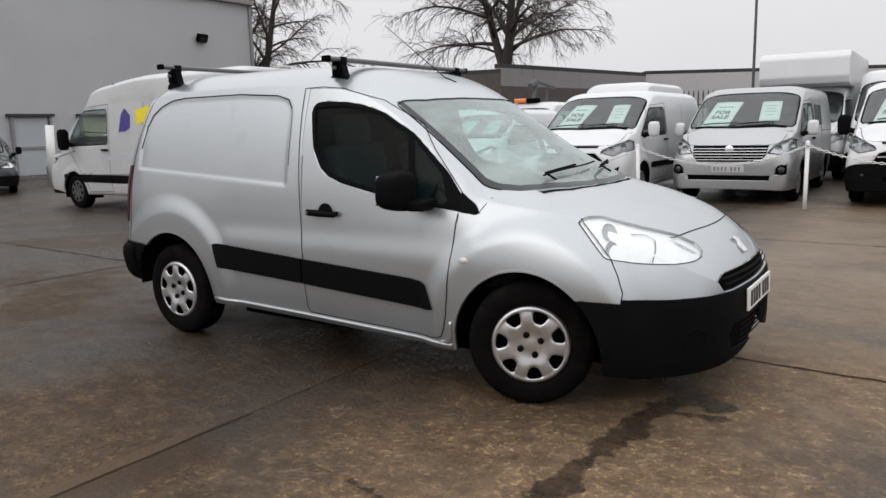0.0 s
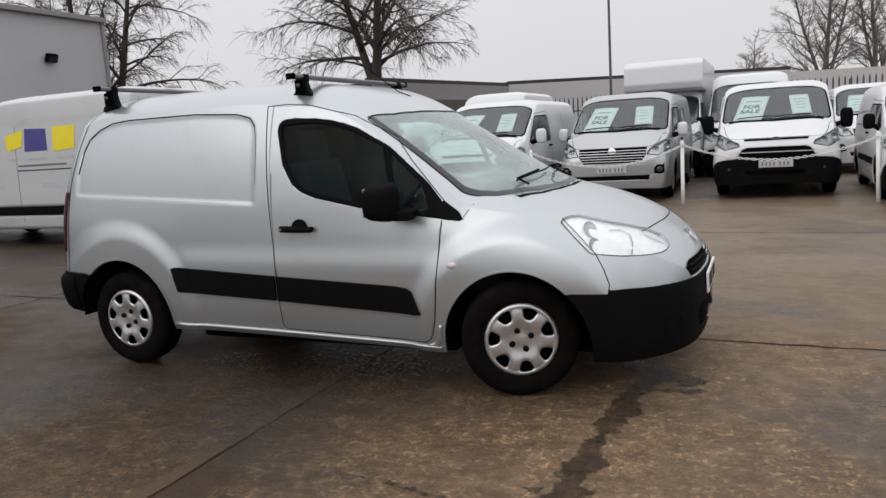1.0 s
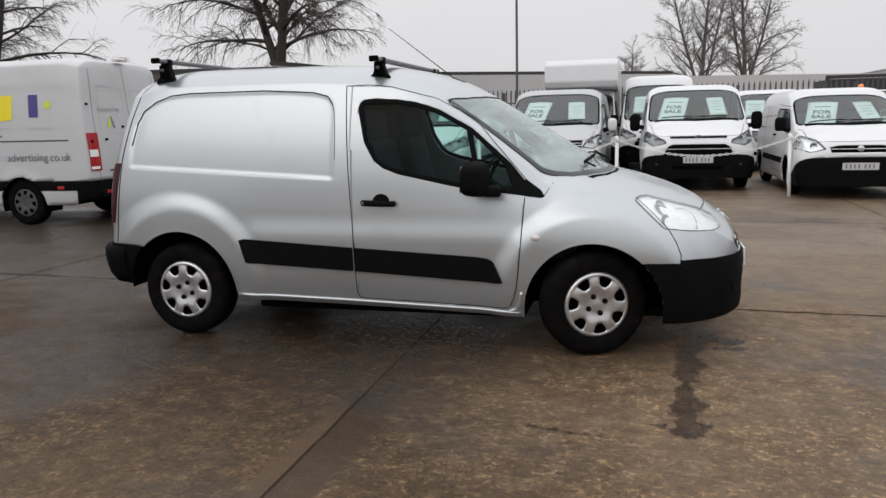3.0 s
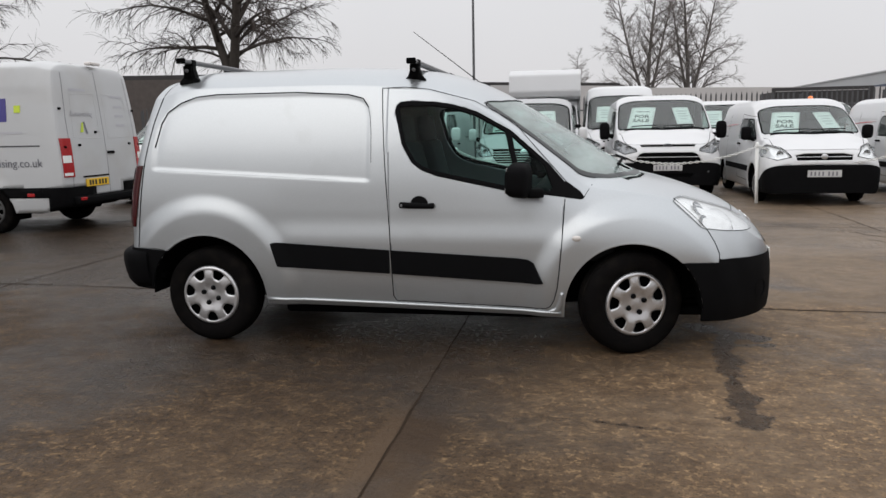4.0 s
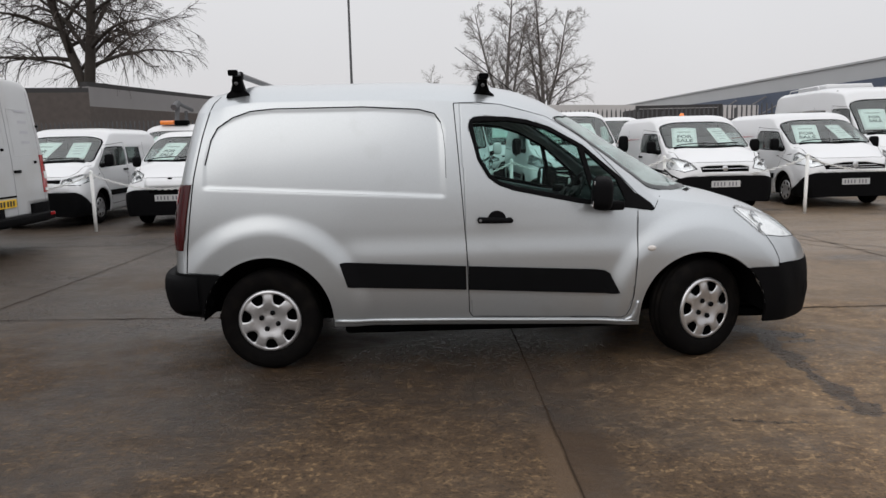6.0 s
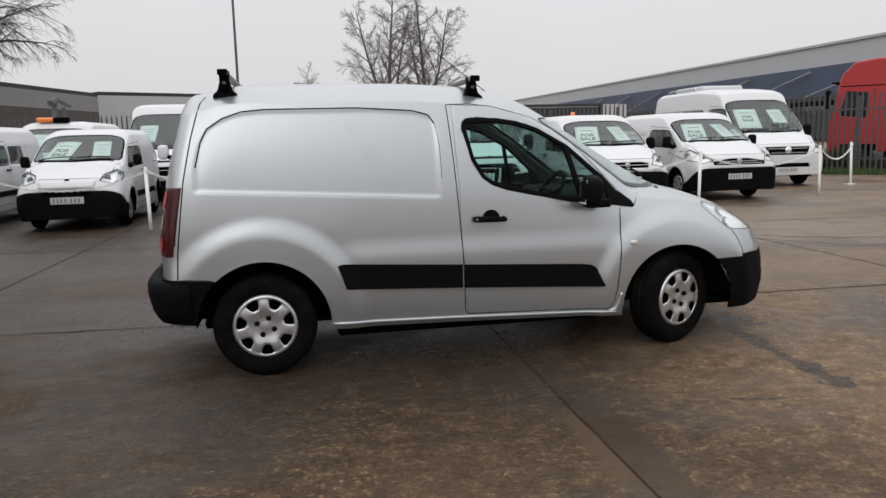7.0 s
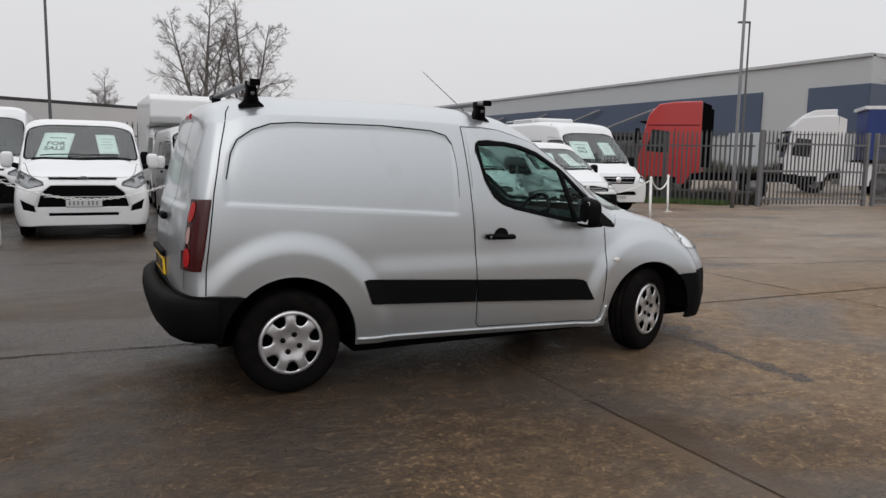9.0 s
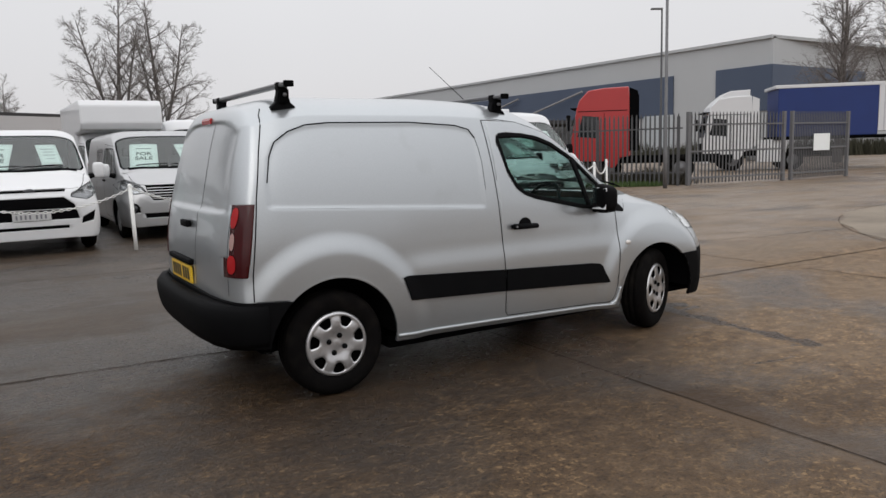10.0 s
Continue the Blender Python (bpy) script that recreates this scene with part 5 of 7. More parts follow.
        seam(tree, [(xc - 0.10, k * (ypr - 0.10)), (xc + 0.015, k * ypr * 0.45), (xc + 0.05, 0.0)], 4, (0, 0, -1), 0.075, 0.003, 0.06, b)
    part("windscreen_seal", b, M["gap"], wind)
    b = bmesh.new()
    for k in (-1, 1):
        seam(tree, [(xc - 0.08, k * (ypr + 0.01)), (lerp(xc, -0.25, 0.6), k * (wh - 0.20)), (-0.25, k * (wh - 0.26)), (-0.165, k * wh * 0.60), (-0.135, k * wh * 0.3), (-0.13, 0.0)], 4, (0, 0, -1), 0.009, 0.002, 0.06, b)
    part("bonnet_shut_line", b, M["gap"], van)
    part("grille", take(bm, reg, 12, -0.012), M["gap"], van, "dark grille", True)
    for z, y0 in s.get("bars", []):
        part("grille_bar", seam(tree, [(y, z) for y in np.linspace(-y0, y0, 15)], 1, (-1, 0, 0), s.get("barw", 0.016), 0.006), s.get("barm", M["chrome"]), van)
    for a14, b14 in s.get("extra", []):
        for k in (-1, 1):
            part("rear_side_window", take(bm, reg, 14, -0.003, lambda c: c.y * k > 0 and a14 <= c.x <= b14), M["dark_glass"], van, "", True)
    for k in (-1, 1):
        t = lambda c: c.y * k > 0
        part("door_window", take(bm, reg, 4, -0.004, t), M["glass_van"], van, "", True)
        lens = part("headlamp", take(bm, reg, 8, 0.003, t), M["lamp_glass"], van, "clear headlamp", True)
        part("headlamp_housing", take(bm, reg, 8, -0.03, t), s.get("lampmat", M["lampback"]), lens, "", True)
        part("headlamp_edge", seam(tree, [(k * y, z) for y, z in s["lamp"] + s["lamp"][:1]], 1, (-1, 0, 0), 0.013, 0.004, 0.05), M["gap"], lens)
        if s.get("fog"):
            loc, nor = hit(tree, (1, k * s["fog"][0], s["fog"][1]), (-1, 0, 0))
            q_ = nor.to_track_quat("Z", "Y").to_matrix().to_4x4()
            for nm8, prof8, mt8 in (("fog_lamp_surround", [(0.085, 0.002), (0.080, 0.010), (0.050, 0.004), (0.048, 0.002)], "gap"), ("fog_lamp", [(0.050, 0.004), (0.040, 0.010), (0.0, 0.014)], "smoked")):
                b = lathe(prof8, "z", 18)
                bmesh.ops.transform(b, matrix=Matrix.Translation(loc) @ q_, verts=b.verts)
                part(nm8, b, M[mt8], van, "", True)
        cy = sum(p[0] for p in s["lamp"]) / len(s["lamp"])
        cz = sum(p[1] for p in s["lamp"]) / len(s["lamp"])
        for dy in (-0.07, 0.09):
            loc, nor = hit(tree, (1, k * (cy + dy), cz + dy * 0.25), (-1, 0, 0))
            if loc:
                b = lathe([(0.055, 0.006), (0.05, -0.004), (0.03, -0.018), (0.0, -0.022)], "x", 16)
                bmesh.ops.transform(b, matrix=Matrix.Translation(loc - Vector((0.016, 0, 0))), verts=b.verts)
                part("lamp_bowl", b, M["bowl"], lens, "", True)
        # shut lines of the front door and the load bay
        b = seam(tree, [(door_rear, wtop + 0.10), (door_rear, 0.36), (fx - ra - 0.10, 0.34), (fx - ra - 0.02, 0.55), (xc - 0.22, zb - 0.03), (xf_top + 0.03, wtop + 0.04), (door_rear, wtop + 0.10)], 2 * k, (0, -k, 0), 0.008, 0.002, 0.06)
        part("door_shut_line", b, M["gap"], van)
        b = seam(tree, [(door_rear - 1.05, wtop + 0.10), (door_rear - 1.05, 0.40)], 2 * k, (0, -k, 0), 0.008, 0.002, 0.06)
        part("load_door_line", b, M["gap"], van)
        b = seam(tree, [(door_rear - 1.05, zb + 0.02), (-L + 0.35, zb + 0.02)], 2 * k, (0, -k, 0), 0.022, 0.002, 0.10)
        part("door_rail", b, M["fence"], van)
        b = seam(tree, win + win[:1], 2 * k, (0, -k, 0), 0.016, 0.002, 0.06)
        part("door_window_seal", b, M["gap"], van)
        loc, nor = hit(tree, (door_rear + 0.10, 2 * k, zb - 0.10), (0, -k, 0))
        part("door_handle", box(door_rear + 0.12, loc.y + k * 0.02, zb - 0.10, 0.20, 0.03, 0.035, 0.01), s.get("handle", M["black_plastic"]), van, "", True)
        # side rubbing strip
        if s.get("strip"):
            b = drape(tree, [(rx + ra + 0.05, s["strip"] + 0.05), (fx - ra - 0.05, s["strip"] + 0.05)], [(rx + ra + 0.05, s["strip"] - 0.05), (fx - ra - 0.05, s["strip"] - 0.05)], 12, 3, 2 * k, (0, -k, 0), 0.014, 0.014)
            part("rubbing_strip", b, M["black_plastic"], van)
        # mirrors
        mx, my, mz = xc - 0.42, wh + s.get("mirror", 0.11), zb + 0.10
        b = bmesh.new()
        bmesh.ops.create_uvsphere(b, u_segments=16, v_segments=10, radius=1)
        for v in b.verts:
            c = [math.copysign(abs(t_) ** 0.55, t_) for t_ in v.co]
            v.co = (mx + 0.07 * c[0], k * (my + 0.10 * min(1.0, s.get("mirror_h", 0.14) / 0.14) * c[1]), mz + s.get("mirror_h", 0.14) * c[2])
        mi = part("mirror", b, s.get("mirror_m", M["black_plastic"]), van, "", True)
        part("mirror_arm", cyl((mx + 0.02, k * (my - 0.08), mz - 0.08), (mx + 0.06, k * (wh - 0.08), zb - 0.02), 0.04, 0.05, 8), M["black_plastic"], mi, "", True)
        # tail lamps
        hz0, hz1 = s.get("tail", (0.85, 1.35))
        b = drape(tree, [(k * (wh - s.get("tail_w", 0.20)), hz1), (k * (wh - 0.055), hz1)], [(k * (wh - s.get("tail_w", 0.20)), hz0), (k * (wh - 0.055), hz0)], 4, 8, -L - 2, (1, 0, 0), 0.012, 0.012)
        part("tail_lamp", b, M["redbright"], van, "red tail lamp")
    if s.get("panel"):
        py_, z0_, z1_ = s["panel"]
        b = drape(tree, [(-py_, z1_), (py_, z1_)], [(-py_ * 0.96, z0_), (py_ * 0.96, z0_)], 14, 3, 1, (-1, 0, 0), 0.020, 0.02)
        part("nose_panel", b, paint, van, "", True)
    # plate, badge
    pz = s["plate"]
    loc, nor = hit(tree, (1, 0, pz), (-1, 0, 0))
    pl = part("front_number_plate", box(0, 0, 0, 0.014, 0.52, 0.112, 0.004), M["plate_shaded"], van, "white number plate with blanked characters")
    pl.matrix_local = Matrix.Translation((loc.x + 0.010, 0, pz))
    for y in (-0.205, -0.145, -0.085, -0.025, 0.065, 0.125, 0.185):
        part("plate_bar", box(0.008, y, 0, 0.003, 0.026, 0.066), M["grey_ink"], pl)
    bz, brad, bmat = s["badge"]
    loc, nor = hit(tree, (1, 0, bz), (-1, 0, 0))
    b = lathe([(0.0, 0.014), (brad * 0.7, 0.013), (brad, 0.004), (brad, -0.01)], "x", 20)
    bmesh.ops.transform(b, matrix=Matrix.Translation(loc) @ Matrix.Diagonal((1, s.get("badge_w", 1.0), 1, 1)), verts=b.verts)
    part("badge", b, bmat, van, "", True)
    # wipers
    b = bmesh.new()
    for y0, y1 in ((-0.62, -0.05), (-0.02, 0.55)):
        pts = []
        for t in np.linspace(0, 1, 6):
            yy = lerp(y0, y1, t)
            loc, _ = hit(tree, (xc - 0.07 - 0.14 * yy * yy - 0.03 * t, yy, 4), (0, 0, -1))
            pts.append(loc + Vector((0.01, 0, 0.016)))
        tube(pts, 0.010, 5, b)
    part("wiper", b, M["gap"], van)
    # wells, underside, cabin
    b = bmesh.new()
    box(-L / 2, 0, 0.34, L - 1.0, 2 * wh - 0.25, 0.10, 0, 1, b)
    part("underbody", b, M["gap"], van, "dark underside")
    for hx in (fx, rx):
        for k in (-1, 1):
            b = bmesh.new()
            ring = [(hx + ra * math.cos(a), 0.32 + ra * math.sin(a)) for a in np.linspace(-0.3, math.pi + 0.3, 18)]
            u = [b.verts.new((x, k * (wh - 0.02), z)) for x, z in ring]
            v = [b.verts.new((x, k * (wh - 0.33), z)) for x, z in ring]
            for q_ in range(len(ring) - 1):
                b.faces.new((u[q_], u[q_ + 1], v[q_ + 1], v[q_]))
            b.faces.new(v)
            part("wheel_well", b, M["gap"], van)
            add_wheel(s["wheel"], van, pose(hx, k * (wh - 0.135), s["wr"], 0, 23 * k + 11 * hx, s.get("steer", 0) if hx == fx else 0), k > 0)
    part("dashboard", prism([(xc - 0.75, 0.6), (xc - 0.78, zc - 0.22), (xc - 0.60, zc - 0.10), (xc - 0.15, zc - 0.09), (xc - 0.15, 0.6)], 2 * wh - 0.34, "xz", -wh + 0.17, 0.02), M["dark"], van)
    part("bulkhead", box(door_rear - 0.02, 0, (H + 0.5) / 2, 0.03, 2 * ypr - 0.10, H - 0.75), M["dark"], van)
    for y in (-0.48, 0.48) if wh > 0.93 else (-0.38, 0.38):
        b = bmesh.new()
        sx = door_rear + 0.36
        box(sx + 0.1, y, zc - 0.42, 0.50, 0.50, 0.16, 0.05, 2, b)
        box(0, 0, 0, 0.13, 0.48, 0.64, 0.05, 2, b, pose(sx - 0.18, y, zc - 0.08, 0, -12, 0))
        box(0, 0, 0, 0.09, 0.26, 0.18, 0.04, 2, b, pose(sx - 0.26, y, zc + 0.32, 0, -8, 0))
        part("seat", b, M["seat"], van, "", True)
    bm.free()
    return van, tree


def sale_sign(van, tree, y, z, w, h, lean, words=True):
    """A printed sheet propped behind a windscreen."""
    pts = [hit(tree, (3, y + a * w / 2 + (lean if b > 0 else 0), z + b * h / 2), (-1, 0, 0)) for a, b in ((-1, -1), (1, -1), (-1, 1))]
    if any(p[0] is None for p in pts):
        return
    o, px, py = [p[0] - p[1] * (0.075 if p[1].x > 0 else -0.075) for p in pts]
    ax = (px - o).normalized()
    nz = ax.cross(py - o).normalized()
    ay = nz.cross(ax)
    if nz.x < 0:
        nz, ay = -nz, ay
    mid = (px + py) / 2
    m = Matrix((ax, ay, nz)).transposed().to_4x4()
    m.translation = mid
    ww, hh = (px - o).length, (py - o).length
    label = "white paper for-sale sheet behind a van windscreen" if words else "white price sheet with unreadable print behind a windscreen"
    sg = thing("sale_sign" if words else "price_sheet", van.matrix_world @ m, label, "sign", "sheets in the windscreens")
    b = bmesh.new()
    n = 6
    grid = [[b.verts.new(((i / n - 0.5) * ww, (j / n - 0.5) * hh, 0.012 * math.sin(math.pi * i / n) * (1 if words else 0.6))) for i in range(n + 1)] for j in range(n + 1)]
    for j in range(n):
        for i in range(n):
            b.faces.new((grid[j][i], grid[j][i + 1], grid[j + 1][i + 1], grid[j + 1][i]))
    sh = part("sheet", b, M["paper"], sg, "", True)
    mo = sh.modifiers.new("thick", "SOLIDIFY")
    mo.thickness = 0.002
    if words:
        text_mesh("FOR", hh * 0.18, 0.001, M["green_ink"], sg, pose(0, hh * 0.08, 0.016), bold=0.004)
        text_mesh("SALE", hh * 0.18, 0.001, M["green_ink"], sg, pose(0, -hh * 0.10, 0.016), bold=0.004)
        part("print_bar", box(0, hh * 0.30, 0.012, ww * 0.55, hh * 0.025, 0.002), M["green_ink"], sg)
    else:
        for k, (u, v) in enumerate(((0.25, 0.7), (0.1, 0.5), (-0.05, 0.6), (-0.22, 0.4))):
            part("print_bar", box(0, hh * u, 0.012, ww * v, hh * 0.035, 0.002), M["pale_ink"], sg)


TRANSIT = dict(L=4.97, W=1.98, H=1.98, yp=0.85, top=(-1.72, 1.88), cowl=(-0.70, 1.27), nose=1.06, axle=-0.96, wb=2.93, arch=0.40, wheel=BIG, wr=0.335, belt=1.16,
               lamp=[(0.56, 0.88), (0.78, 0.83), (0.97, 0.92), (0.985, 1.04), (0.90, 1.09), (0.70, 0.99), (0.58, 0.93)], bump=0.70,
               grille=[[(-0.48, 0.955), (0.48, 0.955), (0.50, 1.005), (-0.50, 1.005)], [(-0.62, 0.66), (0.62, 0.66), (0.52, 0.83), (0.44, 0.86), (-0.44, 0.86), (-0.52, 0.83)], [(-0.42, 0.40), (0.42, 0.40), (0.46, 0.47), (-0.46, 0.47)]],
               fog=(0.72, 0.50), bars=[(0.955, 0.49), (1.008, 0.50), (0.775, 0.54)], lampmat=M["lampgrey"], barm=M["alloy"], barw=0.012, plate=0.58, badge=(0.98, 0.042, M["dark_car"]), badge_w=2.1, paint=M["white"], mirror=0.13, mirror_h=0.17, strip=0.62, rearbump=0.55)
TRANSIT_SPORT = dict(TRANSIT, bump=0.34, plate=0.60, grille=[[(-0.48, 0.955), (0.48, 0.955), (0.50, 1.005), (-0.50, 1.005)], [(-0.66, 0.54), (0.66, 0.54), (0.60, 0.76), (0.46, 0.88), (-0.46, 0.88), (-0.60, 0.76)],
                     [(0.68, 0.46), (0.86, 0.50), (0.90, 0.66), (0.70, 0.56)], [(-0.68, 0.46), (-0.86, 0.50), (-0.90, 0.66), (-0.70, 0.56)], [(-0.5, 0.40), (0.5, 0.40), (0.5, 0.45), (-0.5, 0.45)]], fog=None, bars=[(0.955, 0.49), (1.008, 0.50), (0.70, 0.56)], barm=M["alloy"], mirror_h=0.135, mirror_m=M["white"])
VIVARO = dict(TRANSIT, L=5.0, W=1.956, H=1.97, top=(-1.66, 1.87), cowl=(-0.66, 1.24), nose=1.03, belt=1.13, paint=M["silver_b"],
              lamp=[(0.60, 0.84), (0.80, 0.82), (0.965, 0.90), (0.975, 1.03), (0.88, 1.07), (0.68, 0.97)], bump=None,
              grille=[[(-0.50, 0.70), (0.50, 0.70), (0.585, 0.82), (0.60, 0.975), (-0.60, 0.975), (-0.585, 0.82)], [(-0.64, 0.40), (0.64, 0.40), (0.66, 0.48), (-0.66, 0.48)], [(0.72, 0.50), (0.90, 0.50), (0.90, 0.66), (0.76, 0.62)], [(-0.72, 0.50), (-0.90, 0.50), (-0.90, 0.66), (-0.76, 0.62)]],
              bars=[(0.735, 0.51), (0.78, 0.545), (0.825, 0.575), (0.87, 0.58), (0.915, 0.585), (0.97, 0.59)], barw=0.012, barm=M["alloy"], plate=0.585, badge=(0.90, 0.07, M["chrome"]), badge_w=1.0, fog=(0.82, 0.575), mirror_h=0.125, mirror_m=M["white"], lampmat=M["bowl"], extra=[(-3.35, -2.45)], strip=None)
BIPPER = dict(L=3.86, W=1.70, H=1.72, yp=0.71, top=(-1.50, 1.62), cowl=(-0.66, 1.14), nose=0.93, axle=-0.83, wb=2.51, arch=0.36, wheel=SMALL, wr=0.30, belt=1.05, low=0.2,
              lamp=[(0.50, 0.83), (0.68, 0.78), (0.80, 0.82), (0.825, 0.94), (0.72, 1.00), (0.54, 0.93)], bump=0.83, panel=(0.45, 0.705, 0.845),
              grille=[[(-0.36, 0.60), (0.36, 0.60), (0.38, 0.655), (-0.38, 0.655)]], bars=[], plate=0.52, badge=(0.83, 0.05, M["gap"]), paint=M["white"], mirror=0.09, mirror_h=0.10, strip=0.52, rearbump=0.5)
DOBLO = dict(BIPPER, panel=None, L=4.39, W=1.83, H=1.80, yp=0.77, top=(-1.62, 1.68), cowl=(-0.72, 1.16), nose=0.97, axle=-0.91, wb=2.755, belt=1.09,
             lamp=[(0.50, 0.80), (0.72, 0.75), (0.88, 0.80), (0.895, 0.92), (0.80, 1.00), (0.62, 0.95)], bump=0.72,
             grille=[[(-0.42, 0.745), (0.42, 0.745), (0.44, 0.83), (0.30, 0.86), (-0.30, 0.86), (-0.44, 0.83)]], bars=[(0.80, 0.42)], barm=M["alloy"], barw=0.010, plate=0.53, badge=(0.805, 0.05, M["alloy"]), mirror_h=0.12, strip=0.56)
KANGOO = dict(DOBLO, L=4.28, H=1.82, cowl=(-0.74, 1.18), nose=0.98, wb=2.70, bump=0.66,
              lamp=[(0.56, 0.80), (0.80, 0.76), (0.895, 0.82), (0.90, 0.96), (0.82, 1.03), (0.66, 0.92)],
              grille=[[(-0.56, 0.72), (0.56, 0.72), (0.58, 0.79), (0.20, 0.85), (-0.20, 0.85), (-0.58, 0.79)]], bars=[(0.75, 0.5), (0.79, 0.4)], plate=0.49, badge=(0.80, 0.065, M["alloy"]), badge_w=0.75)
CADDY = dict(DOBLO, L=4.4, W=1.79, H=1.83, grille=[[(-0.52, 0.80), (0.52, 0.80), (0.52, 0.87), (-0.52, 0.87)]],
             lamp=[(0.54, 0.78), (0.82, 0.76), (0.875, 0.84), (0.875, 0.94), (0.78, 0.95), (0.56, 0.86)], bump=0.64, plate=0.58, badge=(0.835, 0.05, M["chrome"]), extra=[(-3.1, -2.3)])
SPRINTER = dict(L=5.90, W=1.99, H=2.43, yp=0.87, top=(-1.78, 2.22), cowl=(-0.78, 1.32), nose=1.10, axle=-1.0, wb=3.66, arch=0.40, wheel=BLACKW, wr=0.335, belt=1.22, low=0.28,
                lamp=[(0.62, 0.84), (0.82, 0.80), (0.97, 0.90), (0.985, 1.10), (0.90, 1.12), (0.70, 0.94)], bump=0.36,
                grille=[[(-0.46, 0.78), (0.46, 0.78), (0.58, 0.98), (-0.58, 0.98)], [(-0.56, 0.48), (0.56, 0.48), (0.52, 0.58), (-0.52, 0.58)]], bars=[(0.83, 0.47), (0.88, 0.50), (0.93, 0.53)], barw=0.010, barm=M["alloy"], plate=0.42, badge=(0.89, 0.085, M["chrome"]), paint=M["white"], mirror=0.16, mirror_h=0.20,
                rearbump=0.52, band=(0.52, 0.66), tail=(0.80, 1.34), tail_w=0.23)
MINIBUS = dict(SPRINTER, wheel=BIG, bars=[(0.83, 0.45), (0.93, 0.50)], L=6.6, H=2.56, top=(-1.80, 2.20), band=None, dip=0.10, extra=[(-4.3, -2.75), (-5.95, -4.36)], lampmat=M["lampback"], press=0, wb=4.0, bump=None)
HIGHVAN = dict(TRANSIT, H=2.45, top=(-1.85, 2.20), L=5.3, wb=3.3, nx=56)
PLAINVAN = dict(VIVARO, paint=M["white"], extra=[], nx=56)
TRUCKCAB = dict(TRANSIT, L=5.2, H=2.05, nx=56, wb=3.2)
CAR = dict(BIPPER, panel=None, L=4.0, H=1.50, W=1.74, yp=0.60, top=(-1.75, 1.42), cowl=(-0.95, 1.0), nose=0.85, belt=0.95, bump=0.45, grille=[[(-0.4, 0.55), (0.4, 0.55), (0.42, 0.66), (-0.42, 0.66)]], plate=0.50, badge=(0.72, 0.05, M["chrome"]),
           lamp=[(0.48, 0.66), (0.72, 0.64), (0.84, 0.70), (0.84, 0.80), (0.70, 0.80)], door_rear=-2.35, extra=[(-3.3, -2.4)], strip=None, cat="car", nx=50)


def nose_at(x, y, turn=0.0):
    """A pose for a vehicle whose nose stands at (x, y) and points down the yard."""
    return pose(x, y, 0, 0, 0, -90 + turn)


ROW = "row of vans for sale"
line = [
    ("small_van", CADDY, nose_at(-7.45, 8.05), "white small van with rear side windows and a black bumper", 0.55, 0.42),
    ("small_van", BIPPER, nose_at(-4.92, 7.90), "white small van with a deep black bumper, behind the chain", 0.46, 0.38),
    ("van", TRANSIT_SPORT, nose_at(-2.42, 7.95), "white medium van with a body-coloured sports bumper, behind the chain", 0.48, 0.46),
    ("van", VIVARO, nose_at(0.02, 8.85), "silver medium van with a wide slatted grille, behind the chain", 0.50, 0.46),
    ("van", TRANSIT, nose_at(2.68, 9.05), "white medium van with a black lower bumper, behind the chain", 0.48, 0.46),
    ("small_van", DOBLO, nose_at(5.00, 7.75), "white compact van with a black bumper, behind the chain", 0.46, 0.42),
    ("small_van", KANGOO, nose_at(7.62, 8.20), "white compact van with a black bumper and slim grille", 0.46, 0.42),
    ("minibus", MINIBUS, nose_at(10.62, 10.85, -6), "white high-roof minibus with dark side windows, in the sales row", 0.60, 0.50),
]
for nm, spec, m, label, w, h in line:
    v, t = other_van(nm, m, label, spec, ROW)
    if nm == "minibus":
        part("roof_pod", box(-4.6, 0, 2.61, 1.9, 1.2, 0.14, 0.05, 3), M["white"], v, "white roof unit", True)
        for y in (-0.7, 0.7):
            part("roof_rail", tube([(-5.9, y, 2.53), (-5.8, y, 2.62), (-3.9, y, 2.62), (-3.8, y, 2.53)], 0.02, 8), M["alu"], v, "", True)
    zmid = 0.5 * (spec["top"][1] + spec["cowl"][1]) - 0.02
    sale_sign(v, t, -spec["yp"] * 0.50, zmid, w, h, 0.04, True)
    sale_sign(v, t, spec["yp"] * 0.48, zmid + 0.05, w * 0.66, h * 0.72, 0.0, False)

